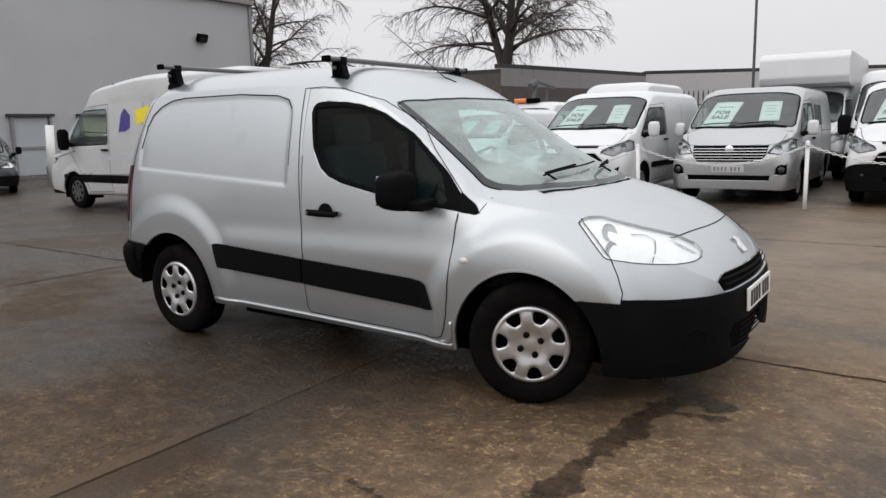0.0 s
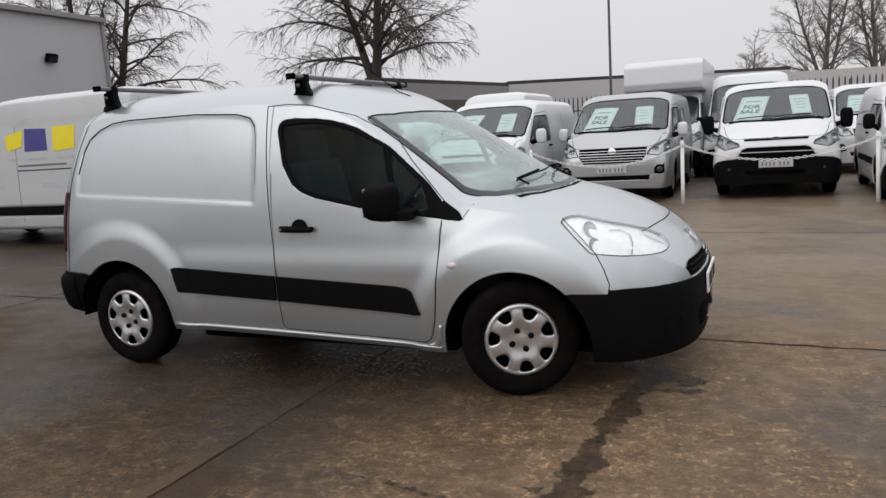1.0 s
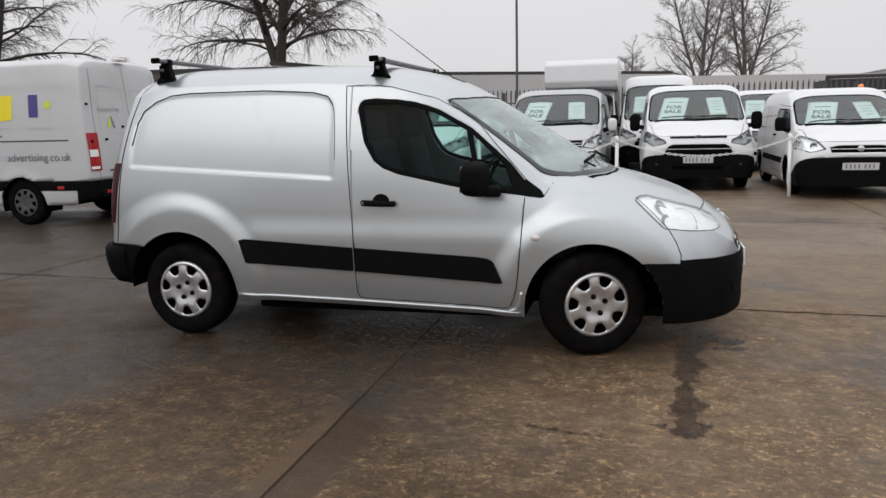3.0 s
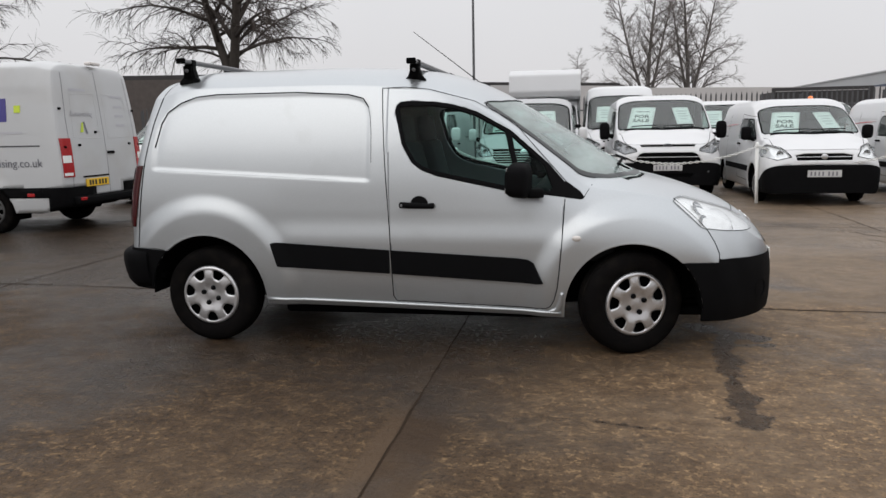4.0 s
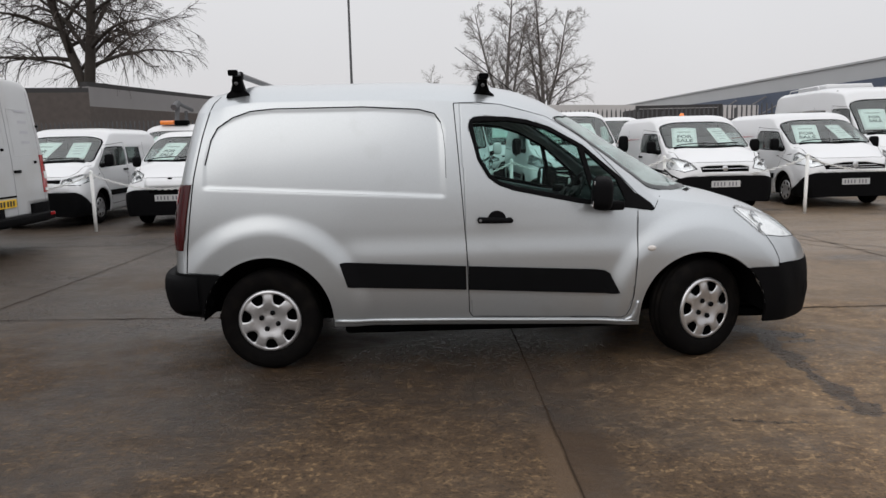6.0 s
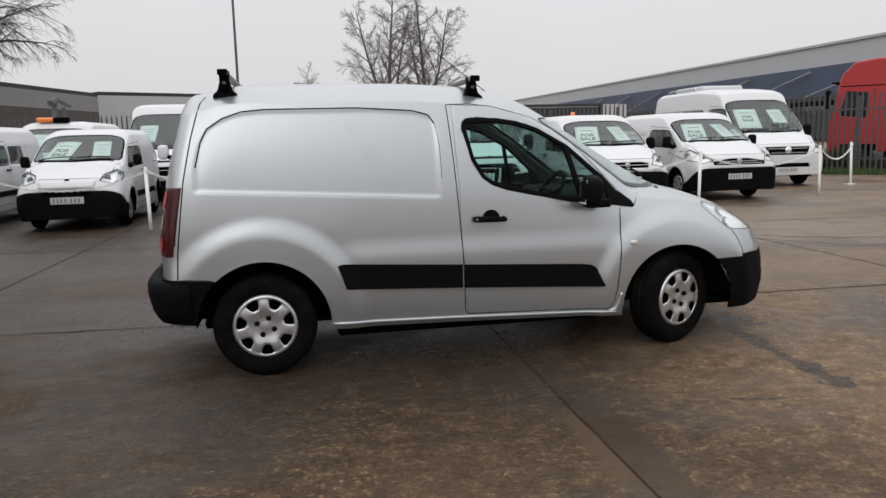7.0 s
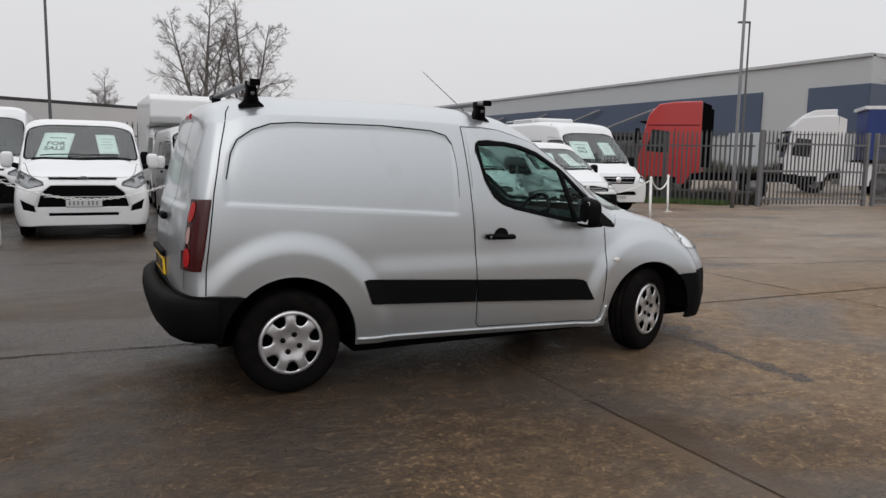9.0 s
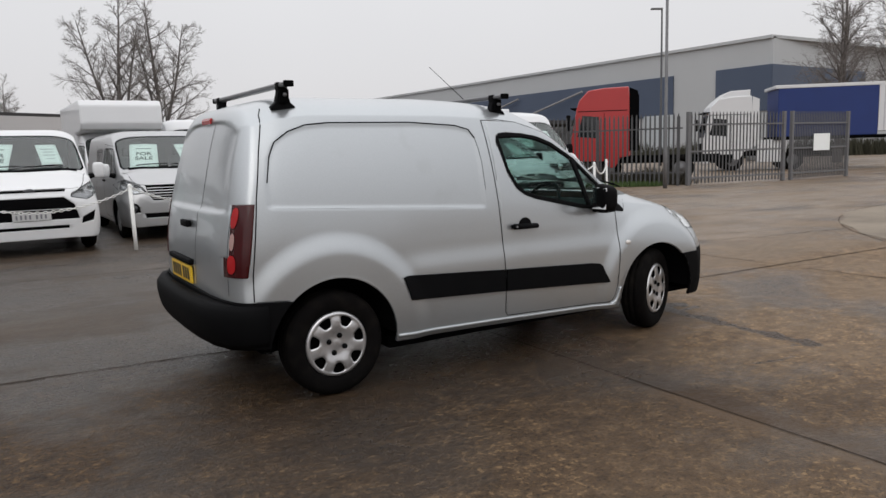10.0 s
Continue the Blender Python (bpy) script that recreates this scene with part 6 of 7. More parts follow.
back = [
    ("van", HIGHVAN, nose_at(-4.45, 13.6), "white high-roof van in the second row"),
    ("van", HIGHVAN, nose_at(2.15, 14.0), "white high-roof van in the second row"),
    ("van", PLAINVAN, nose_at(4.85, 13.8), "white van in the second row"),
    ("van", dict(PLAINVAN, H=1.90), nose_at(7.15, 14.3), "white van with an amber beacon in the second row"),
    ("recovery_truck", TRUCKCAB, nose_at(-7.25, 14.0), "white recovery truck with an amber light bar"),
]
for nm, spec, m, label in back:
    v, t = other_van(nm, m, label, spec, "second row of vans")
    sale_sign(v, t, -spec["yp"] * 0.50, 0.5 * (spec["top"][1] + spec["cowl"][1]), 0.46, 0.42, 0.04, False)
    if nm == "recovery_truck":
        part("light_bar", box(-1.9, -0.28, 2.10, 0.26, 0.40, 0.12, 0.04, 3), M["orange"], v, "amber light bar", True)
        part("light_bar_base", box(-1.9, 0.10, 2.09, 0.24, 0.36, 0.14, 0.03, 3), M["gap"], v, "black light bar base", True)
        b = bmesh.new()
        for x0, z0, x1, z1, r in ((-2.6, 1.9, -2.9, 2.75, 0.07), (-2.9, 2.7, -4.2, 2.55, 0.06), (-2.9, 2.7, -2.5, 2.55, 0.09), (-3.6, 1.6, -3.6, 2.5, 0.05)):
            cyl((x0, -0.3, z0), (x1, -0.3, z1), r, r, 8, b)
        part("crane_arm", b, M["fence"], v, "dark loading crane")
    if "beacon" in label:
        b = lathe([(0.0, 0.16), (0.05, 0.15), (0.07, 0.10), (0.075, 0.0)], "z", 16)
        bmesh.ops.transform(b, matrix=Matrix.Translation((-2.0, 0.0, 1.90)), verts=b.verts)
        part("beacon", b, M["orange"], v, "amber beacon", True)


def luton_van():
    v, t = other_van("box_van", nose_at(0.14, 14.15), "white box van with a body over the cab", dict(HIGHVAN, H=2.15, top=(-1.65, 2.02), L=3.2, wb=1.9, nx=44), "second row of vans")
    b = prism([(-5.6, 0.85), (-2.4, 0.85), (-2.4, 2.10), (-1.45, 2.11), (-1.16, 2.17), (-1.08, 2.32), (-1.12, 2.76), (-1.26, 2.89), (-5.6, 2.91)], 1.92, "xz", -0.96, 0.04)
    part("box_body", b, M["white"], v, "white box body", False)
    for y in (-0.963, 0.963):
        part("body_rail", box(-4.0, y, 0.90, 3.2, 0.03, 0.10), M["alu"], v)


luton_van()


# ---------------------------------------------------------------- the liveried van on the far side
def liveried_van():
    v, t = other_van("high_van", pose(-11.86, 4.88, 0, 0, 0, 180), "white long van with purple and yellow printed panels", dict(SPRINTER, paint=M["white_dirty"], top=(-1.50, 2.08), cowl=(-0.60, 1.34), nose=1.06, dip=0.12, door_rear=-2.22))
    lx = lambda X: -11.72 - X   # along the van from a place in the yard
    put = lambda nm, pts_t, pts_l, mt, n=6: part(nm, drape(t, pts_t, pts_l, n, 4, 3, (0, -1, 0), 0.005), mt, v)
    put("purple_panel", [(-2.90, 1.72), (-2.72, 1.86), (-2.62, 1.74)], [(-2.88, 1.50), (-2.70, 1.42), (-2.54, 1.43)], M["purple"])
    put("yellow_panel", [(-3.46, 1.88), (-3.04, 1.80)], [(-3.42, 1.62), (-3.08, 1.55)], M["yellow"])
    put("purple_panel", [(-3.98, 1.88), (-3.50, 1.90)], [(-4.00, 1.54), (-3.48, 1.54)], M["purple"])
    put("yellow_panel", [(-4.62, 1.90), (-4.12, 1.90)], [(-4.60, 1.55), (-4.14, 1.52)], M["yellow"])
    put("purple_panel", [(-5.06, 1.90), (-4.90, 1.90)], [(-5.06, 1.58), (-4.90, 1.58)], M["purple"])
    put("lime_panel", [(-5.28, 1.80), (-5.18, 1.80)], [(-5.28, 1.70), (-5.18, 1.70)], M["lime"])
    for x0, x1 in ((-2.86, -2.60), (-3.30, -3.10), (-3.95, -3.55), (-4.55, -4.20), (-5.30, -4.92)):
        put("print_bar", [(x0, 1.44), (x1, 1.44)], [(x0, 1.41), (x1, 1.41)], M["pale_ink"], 3)
    put("print_bar", [(-4.40, 1.33), (-3.30, 1.33)], [(-4.40, 1.30), (-3.30, 1.30)], M["grey_ink"], 8)
    put("print_bar", [(-2.95, 1.02), (-2.0, 1.02)], [(-2.95, 0.94), (-2.0, 0.94)], M["pale_ink"], 8)
    put("print_bar", [(-4.45, 1.03), (-3.80, 1.03)], [(-4.45, 0.95), (-3.80, 0.95)], M["pale_ink"], 6)
    loc, nor = hit(t, (-5.02, 3, 1.00), (0, -1, 0))
    text_mesh("advertising.co.uk", 0.165, 0.001, M["grey_ink"], v, Matrix.Translation((-5.02, loc.y + 0.012, 1.00)) @ pose(0, 0, 0, 90, 0, 180))
    # rear doors
    b = seam(t, [(0.0, 2.30), (0.0, 0.52)], -8, (1, 0, 0), 0.010, 0.002, 0.05)
    for k in (-1, 1):
        seam(t, [(k * 0.72, 2.25), (k * 0.78, 1.6), (k * 0.80, 0.53)], -8, (1, 0, 0), 0.010, 0.002, 0.05, b)
    part("rear_door_lines", b, M["grey_ink"], v)
    b = bmesh.new()
    for k in (-1, 1):
        seam(t, [(k * 0.10, 1.98), (k * 0.62, 1.96), (k * 0.68, 1.35), (k * 0.10, 1.33), (k * 0.10, 1.98)], -8, (1, 0, 0), 0.014, 0.003, 0.05, b)
    part("rear_door_pressing", b, M["white_dirty"], v)
    for y, z in ((0.88, 1.22), (0.60, 1.24), (-0.60, 1.24), (-0.88, 1.22), (0.20, 1.42), (0.86, 1.75), (-0.86, 1.75)):
        loc, nor = hit(t, (-9, y, z), (1, 0, 0))
        if loc is not None:
            part("hinge_cap", cyl(loc, loc - Vector((0.03, 0, 0)), 0.020, 0.016, 10), M["gap"], v, "", True)
    rx, nor = hit(t, (-9, 0.28, 0.66), (1, 0, 0))
    pl = part("rear_number_plate", box(rx.x - 0.012, 0.30, 0.70, 0.014, 0.52, 0.11, 0.004), M["plate_y"], v, "yellow number plate with blanked characters")
    for y in (0.12, 0.19, 0.26, 0.35, 0.42, 0.48):
        part("plate_bar", box(rx.x - 0.020, y, 0.70, 0.003, 0.04, 0.07), M["ink"], pl)
    part("rear_step", box(-5.93, 0, 0.46, 0.12, 1.66, 0.12, 0.03, 2), M["black_plastic"], v, "black rear step", True)
    for z in (1.22, 1.30):
        loc, nor = hit(t, (-9, -0.12, z), (1, 0, 0))
    part("rear_handle", box(loc.x - 0.02, -0.10, 1.12, 0.03, 0.16, 0.04, 0.01), M["black_plastic"], v)
    for (y, z, w) in ((0.45, 2.02, 0.35), (-0.45, 1.95, 0.3), (-0.45, 1.80, 0.22), (-0.45, 1.66, 0.22), (-0.45, 1.52, 0.22)):
        part("print_bar", drape(t, [(y - w / 2, z + 0.018), (y + w / 2, z + 0.018)], [(y - w / 2, z - 0.018), (y + w / 2, z - 0.018)], 4, 2, -9, (1, 0, 0), 0.005), M["pale_ink"], v)
    loc, nor = hit(t, (-9, 0.45, 1.70), (1, 0, 0))
    text_mesh("Advertising", 0.105, 0.001, M["pale_ink"], v, Matrix.Translation((loc.x - 0.012, 0.45, 1.68)) @ pose(0, 0, 0, 90, 0, -90))
    put_rear = lambda nm, tp, lw_, mt: part(nm, drape(t, tp, lw_, 4, 3, -9, (1, 0, 0), 0.006), mt, v)
    put_rear("lime_panel", [(0.47, 1.56), (0.44, 1.56)], [(0.53, 1.42), (0.46, 1.42)], M["lime"])
    put_rear("grey_panel", [(0.44, 1.57), (0.41, 1.57)], [(0.40, 1.40), (0.36, 1.40)], M["grey_ink"])
    for y in (-0.82, 0.82):
        part("reflector", box(-5.995, y * 0.92, 0.49, 0.02, 0.12, 0.045, 0.008), M["redbright"], v, "red reflector")
    part("side_marker", box(-5.35, 0.992, 0.56, 0.12, 0.03, 0.05, 0.01), M["redbright"], v, "red side marker")
    part("plate_recess", drape(t, [(0.0, 0.80), (0.60, 0.80)], [(0.0, 0.775), (0.60, 0.775)], 4, 2, -9, (1, 0, 0), 0.006), M["gap"], v)
    part("roof_lamp", box(-5.78, 0, 2.415, 0.10, 0.24, 0.05, 0.015, 2), M["clear_lens"], v, "pale high-level lamp", True)
    for k in (-1, 1):
        for z0, z1 in ((0.92, 0.985),):
            part("lamp_band", drape(t, [(k * 0.80, 1.10), (k * 0.935, 1.10)], [(k * 0.80, 1.0), (k * 0.935, 1.0)], 3, 3, -9, (1, 0, 0), 0.016), M["plate_w"], v, "clear lamp band")
            part("lamp_band", drape(t, [(k * 0.80, 0.86), (k * 0.935, 0.86)], [(k * 0.80, 0.82), (k * 0.935, 0.82)], 3, 3, -9, (1, 0, 0), 0.016), M["plate_w"], v, "clear lamp band")


liveried_van()
other_van("car", pose(-16.35, 4.60, 0, 0, 0, -25), "dark small car parked near the grey building", dict(CAR, paint=M["dark_car"]))
other_van("car", pose(-20.9, 9.0, 0, 0, 0, -140), "white car parked by the grey building", dict(CAR, paint=M["white"]))


# ---------------------------------------------------------------- ground
def ground():
    b = bmesh.new()
    n = 500.0
    vs = [b.verts.new(p) for p in ((-n, -n, 0), (n, -n, 0), (n, n, 0), (-n, n, 0))]
    b.faces.new(vs)
    g = to_object("ground", b, M["ground"], None, "", False)
    tagged(g, "wet brown-grey concrete yard with joints and stains", "ground", "", "structure")

    def strip(path, w, material, name, z=0.004, wob=0.012, seed=1):
        rng = random.Random(seed)
        bb = bmesh.new()
        pts = []
        for a, c in zip(path, path[1:]):
            k = max(2, int(math.dist(a, c) / 0.12))
            pts += [(a[0] + (c[0] - a[0]) * t / k, a[1] + (c[1] - a[1]) * t / k) for t in range(k)]
        pts.append(path[-1])
        rows_ = []
        for i, p in enumerate(pts):
            a, c = pts[max(i - 1, 0)], pts[min(i + 1, len(pts) - 1)]
            dx, dy = c[0] - a[0], c[1] - a[1]
            d = math.hypot(dx, dy)
            nx, ny = -dy / d, dx / d
            o, ww = rng.uniform(-wob, wob), w * rng.uniform(0.45, 1.25)
            rows_.append([bb.verts.new((p[0] + nx * (o + k * ww / 2), p[1] + ny * (o + k * ww / 2), z)) for k in (-1, 1)])
        for u, v in zip(rows_, rows_[1:]):
            bb.faces.new((u[0], u[1], v[1], v[0]))
        return part(name, bb, material, g)

    strip([(0.20, -9), (0.21, -2.7), (0.24, 0.55), (0.26, 8)], 0.011, M["joint"], "joint", wob=0.004, seed=1)
    strip([(-14, 1.0), (-3.5, 0.70), (-1.7, 0.56), (0.24, 0.50), (3.0, 0.36), (9, 0.2), (16, 0.1)], 0.022, M["joint"], "joint", seed=2)
    strip([(-4.35, -6), (-4.2, 1.0), (-4.05, 5.0), (-3.95, 8.0), (-3.9, 20)], 0.020, M["joint"], "joint", seed=3)
    strip([(4.7, -6), (4.75, 0.3), (4.8, 8.0)], 0.016, M["joint"], "joint", seed=4)
    strip([(-12, 5.6), (-4.05, 5.4), (0.3, 5.2), (4.8, 5.0), (14, 4.6)], 0.018, M["joint"], "joint", seed=5)
    strip([(4.4, 4.6), (4.9, 3.6), (5.6, 3.05), (7.5, 2.5)], 0.020, M["joint"], "crack", wob=0.05, seed=6)
    strip([(4.3, 4.1), (5.0, 2.9), (5.6, 2.4), (7.0, 2.0), (9.0, 1.8)], 0.016, M["joint"], "crack", wob=0.05, seed=7)
    return g, strip


yard, yard_strip = ground()


def round_patch():
    b = bmesh.new()
    rng = random.Random(5)
    cx, cy, rx, ry, tn = 13.9, -4.4, 8.0, 8.0, 0.0
    at = lambda a, s=1.0: (cx + s * (rx * math.cos(a) * math.cos(tn) - ry * math.sin(a) * math.sin(tn)), cy + s * (rx * math.cos(a) * math.sin(tn) + ry * math.sin(a) * math.cos(tn)))
    c = b.verts.new((cx, cy, 0.006))
    ring = [b.verts.new((*at(a, rng.uniform(0.99, 1.01)), 0.006)) for a in np.linspace(0, 2 * math.pi, 65)[:-1]]
    for k in range(64):
        b.faces.new((c, ring[k], ring[(k + 1) % 64]))
    part("concrete_repair", b, mat("new_concrete", (0.205, 0.165, 0.120), 0.55, 0, 0.25, 2.2, 0.3, 40, spec=0.25, dirt=(0.105, 0.078, 0.054), dscale=0.8, dmin=0.42, dmax=0.75), yard, "paler round concrete repair")
    yard_strip([at(a, 1.006) for a in np.linspace(0, 2 * math.pi, 60)], 0.014, M["joint"], "joint", 0.005, 0.01, 9)


round_patch()

# ---------------------------------------------------------------- chain posts
POSTS = [(-8.6, 7.35), (-6.05, 7.42), (-3.58, 7.58), (-1.04, 7.60), (1.26, 8.50), (4.07, 8.20), (6.32, 7.50), (9.75, 8.60), (12.38, 10.85)]


def chain_posts():
    rng = random.Random(11)
    first = None
    for x, y in POSTS:
        m = pose(x, y, 0, rng.uniform(-1.5, 1.5), rng.uniform(-2.5, 2.5), rng.uniform(0, 90))
        if first is None:
            p = thing("chain_post", m, "white painted post holding a plastic chain", "post", "chain posts")
            part("shaft", tube([(0, 0, 0), (0, 0, 0.3), (0, 0, 1.02)], 0.030, 12), M["post_white"], p, "", True)
            part("cap", lathe([(0.0, 1.05), (0.022, 1.045), (0.034, 1.02), (0.034, 1.0)], "z", 12), M["post_white"], p, "", True)
            first = p
        else:
            p = copy_thing(first, m)
    part("base_plate", box(0, 0, 0.008, 0.18, 0.18, 0.014, 0.003), M["post_white"], p)
    link = bmesh.new()
    ring = [Vector((0.030 * math.cos(a), 0.016 * math.sin(a), 0)) for a in np.linspace(0, 2 * math.pi, 11)]
    tube(ring, 0.0078, 5, link)
    lo = to_object("link", link, M["chain"])
    me = lo.data
    bpy.data.objects.remove(lo)
    for (x0, y0), (x1, y1) in zip(POSTS, POSTS[1:]):
        ch = thing("chain", Matrix.Translation((x0, y0, 0.98)), "white plastic chain sagging between two posts", "chain", "chains")
        d = math.hypot(x1 - x0, y1 - y0)
        sag = 0.26 + 0.05 * rng.random()
        n = int(d / 0.052)
        b = bmesh.new()
        a = math.atan2(y1 - y0, x1 - x0)
        prev = None
        for k in range(n + 1):
            t = k / n
            z = -4 * sag * t * (1 - t)
            dz = -4 * sag * (1 - 2 * t) / d
            o = new("link", me)
            o.parent = ch
            o.matrix_local = Matrix.Translation((t * (x1 - x0), t * (y1 - y0), z)) @ Euler((0, 0, a)).to_matrix().to_4x4() @ Euler((90.0 * (k % 2) * math.pi / 180, -math.atan(dz), 0)).to_matrix().to_4x4()


chain_posts()


# ---------------------------------------------------------------- fence and gate
def palisade():
    pale = prism([(-0.028, 0), (0.028, 0), (0.028, 2.28), (0.010, 2.42), (0.0, 2.34), (-0.010, 2.42), (-0.028, 2.28)], 0.012, "xz", -0.006)
    po = to_object("pale", pale, M["fence"], None, "", False)
    pm = po.data
    bpy.data.objects.remove(po)
    post = to_object("fence_post", box(0, 0, 1.17, 0.10, 0.06, 2.34), M["fence"], None, "", False)
    qm = post.data
    bpy.data.objects.remove(post)
    runs = [((-17.0, 23.6), (8.6, 22.6), 0.17), ((8.6, 22.6), (14.2, 17.0), 0.17), ((14.2, 17.0), (17.25, 12.25), 0.155)]
    for (x0, y0), (x1, y1), gap in runs:
        d, a = math.hypot(x1 - x0, y1 - y0), math.degrees(math.atan2(y1 - y0, x1 - x0))
        f = thing("fence", pose(x0, y0, 0, 0, 0, a), "dark steel palisade fence round the yard", "fence")
        for k in range(int(d / gap)):
            o = new("pale", pm)
            o.parent = f
            o.location = (gap * (k + 0.5), 0, 0.05)
        for k in range(int(d / 2.75) + 1):
            o = new("fence_post", qm)
            o.parent = f
            o.location = (min(2.75 * k, d), 0.05, 0)
        for z in (0.45, 1.95):
            part("rail", box(d / 2, 0.03, z, d, 0.04, 0.05), M["fence"], f)

    def gate_leaf(x0, y0, x1, y1, label, gap=0.15):
        d, a = math.hypot(x1 - x0, y1 - y0), math.degrees(math.atan2(y1 - y0, x1 - x0))
        g = thing("gate", pose(x0, y0, 0, 0, 0, a), label, "gate", "yard gate leaves")
        for x in (0.06, d - 0.06):
            part("gate_post", box(x, 0, 1.24, 0.12, 0.12, 2.48, 0.01), M["steel"], g)
        for z in (0.25, 1.15, 2.05):
            part("rail", box(d / 2, 0, z, d - 0.2, 0.05, 0.06), M["steel"], g)
        n = int((d - 0.3) / gap)
        for k in range(n):
            o = new("pale", pm)
            o.parent = g
            o.location = (0.22 + (d - 0.44) * k / max(1, n - 1), 0.035, 0.06)
        return g

    gate_leaf(17.35, 12.15, 21.75, 11.45, "galvanised palisade gate leaf")
    g = gate_leaf(21.95, 11.35, 25.4, 11.2, "galvanised palisade gate leaf with a white notice", 0.098)
    part("notice", box(1.75, -0.05, 1.35, 0.95, 0.02, 0.62), M["paper"], g, "white notice board")


palisade()


def steel_container():
    """A dark ribbed steel container that stands behind the fence."""
    c = thing("container", pose(8.2, 24.5, 0), "dark ribbed steel container behind the fence", "container")
    prof = [(x, 0.03 * (k % 2)) for x in np.arange(0.1, 3.2, 0.2) for k in (0, 1)]
    prof = [(x + 0.08 * k, o) for (x, o), k in zip(prof, itertools.cycle((0, 1)))]
    part("side_panel", prism([(0.05, 0.06)] + prof + [(3.3, 0.06), (3.3, 2.4), (0.05, 2.4)], 2.36, "xy", 0.14), M["roof_dark"], c)
    for x in (0.0, 3.35):
        part("corner_post", box(x, 0.03, 1.32, 0.12, 0.14, 2.64, 0.01), M["roof_dark"], c)
    part("top_rail", box(1.68, 0.03, 2.58, 3.3, 0.12, 0.12, 0.01), M["roof_dark"], c)


steel_container()


# ---------------------------------------------------------------- buildings
def wall_sheet(x0, y0, x1, y1, z0, z1, material, name, label, pitch=0.0, thick=0.3, kind="structure"):
    """A wall with thickness; with a pitch, its outer face is ribbed metal cladding."""
    d, a = math.hypot(x1 - x0, y1 - y0), math.degrees(math.atan2(y1 - y0, x1 - x0))
    b = bmesh.new()
    if pitch:
        prof = []
        x = 0.0
        while x < d:
            for u, o in ((0.0, 0.0), (0.55, 0.0), (0.65, -0.035), (0.9, -0.035)):
                if x + u * pitch <= d:
                    prof.append((x + u * pitch, o))
            x += pitch
        prof.append((d, 0.0))
        prof += [(d, thick), (0, thick)]
    else:
        prof = [(0, 0), (d, 0), (d, thick), (0, thick)]
    lo = [b.verts.new((u, v, z0)) for u, v in prof]
    hi = [b.verts.new((u, v, z1)) for u, v in prof]
    for k in range(len(prof)):
        j = (k + 1) % len(prof)
        b.faces.new((lo[k], lo[j], hi[j], hi[k]))
    b.faces.new(lo[::-1])
    b.faces.new(hi)
    o = to_object(name, b, material, None, "", False)
    o.matrix_world = pose(x0, y0, 0, 0, 0, a)
    return o


def grey_unit():
    """The clad industrial unit beyond the liveried van."""
    h = thing("industrial_unit", Matrix(), "grey metal-clad industrial unit with a pale door and floodlight", "building")
    w = wall_sheet(-24.935, -14.0, -24.935, 21.3, 0, 7.35, M["cladding"], "wall", "", 0.0, 0.3)
    w.parent = h
    w2 = wall_sheet(-50, 21.0, -25.24, 21.0, 0, 7.35, M["cladding"], "wall", "", 0.30, 0.3)
    w2.parent = h
    part("eaves_gutter", box(-24.86, 3.6, 7.40, 0.30, 35.6, 0.22, 0.03), M["fascia"], h)
    b = prism([(-25.3, 7.35), (-38, 9.4), (-50, 7.35)], 35.2, "xz", -14.0)
    part("roof", b, M["cladding_far"], h)
    part("corner_flashing", box(-24.92, 21.27, 3.65, 0.16, 0.16, 7.3), M["fascia"], h)
    # second doorway is lit from inside; its cream panel paints that light
    for y, wd, nm in ((10.43, 1.38, "door"), (12.95, 1.2, "door")):
        d = part(nm, box(-24.90, y, 1.05, 0.06, wd - 0.14, 2.10, 0.01), M["door_grey"] if y < 12 else M["doorway_lit"], h, "pale panel closing a doorway")
        for s in (-1, 1):
            part("door_jamb", box(-24.86, y + s * wd / 2, 1.08, 0.18, 0.08, 2.16), M["fascia"], d)
        part("door_head", box(-24.84, y, 2.18, 0.24, wd + 0.3, 0.10), M["roof_dark"], d)
        part("door_rail", box(-24.85, y, 1.0, 0.05, wd - 0.3, 0.10), M["fascia"], d)
    f = thing("floodlight", pose(-24.75, 18.3, 5.55, 0, 25, 0), "black floodlight on the grey cladding", "light")
    part("housing", box(0, 0, 0, 0.20, 0.50, 0.36, 0.04), M["gap"], f)
    part("lens", box(0.105, 0, -0.02, 0.02, 0.40, 0.24, 0.01), M["glass_van"], f)
    part("bracket", box(-0.22, 0, 0.0, 0.32, 0.10, 0.08), M["gap"], f)
    for x, y, r, h_, lean in ((-18.74, 7.69, 0.115, 1.72, 3), (-18.2, 7.95, 0.035, 1.1, -2), (-18.2, 6.3, 0.035, 1.05, 2)):
        p = thing("bollard", pose(x, y, 0, 0, lean, 30), "white bollard near the grey building" if r > 0.1 else "thin white post near the grey building", "bollard" if r > 0.1 else "post")
        part("shaft", tube([(0, 0, -0.02), (0, 0, h_ * 0.5), (0, 0, h_)], r, 12), M["post_white"], p, "", True)


grey_unit()


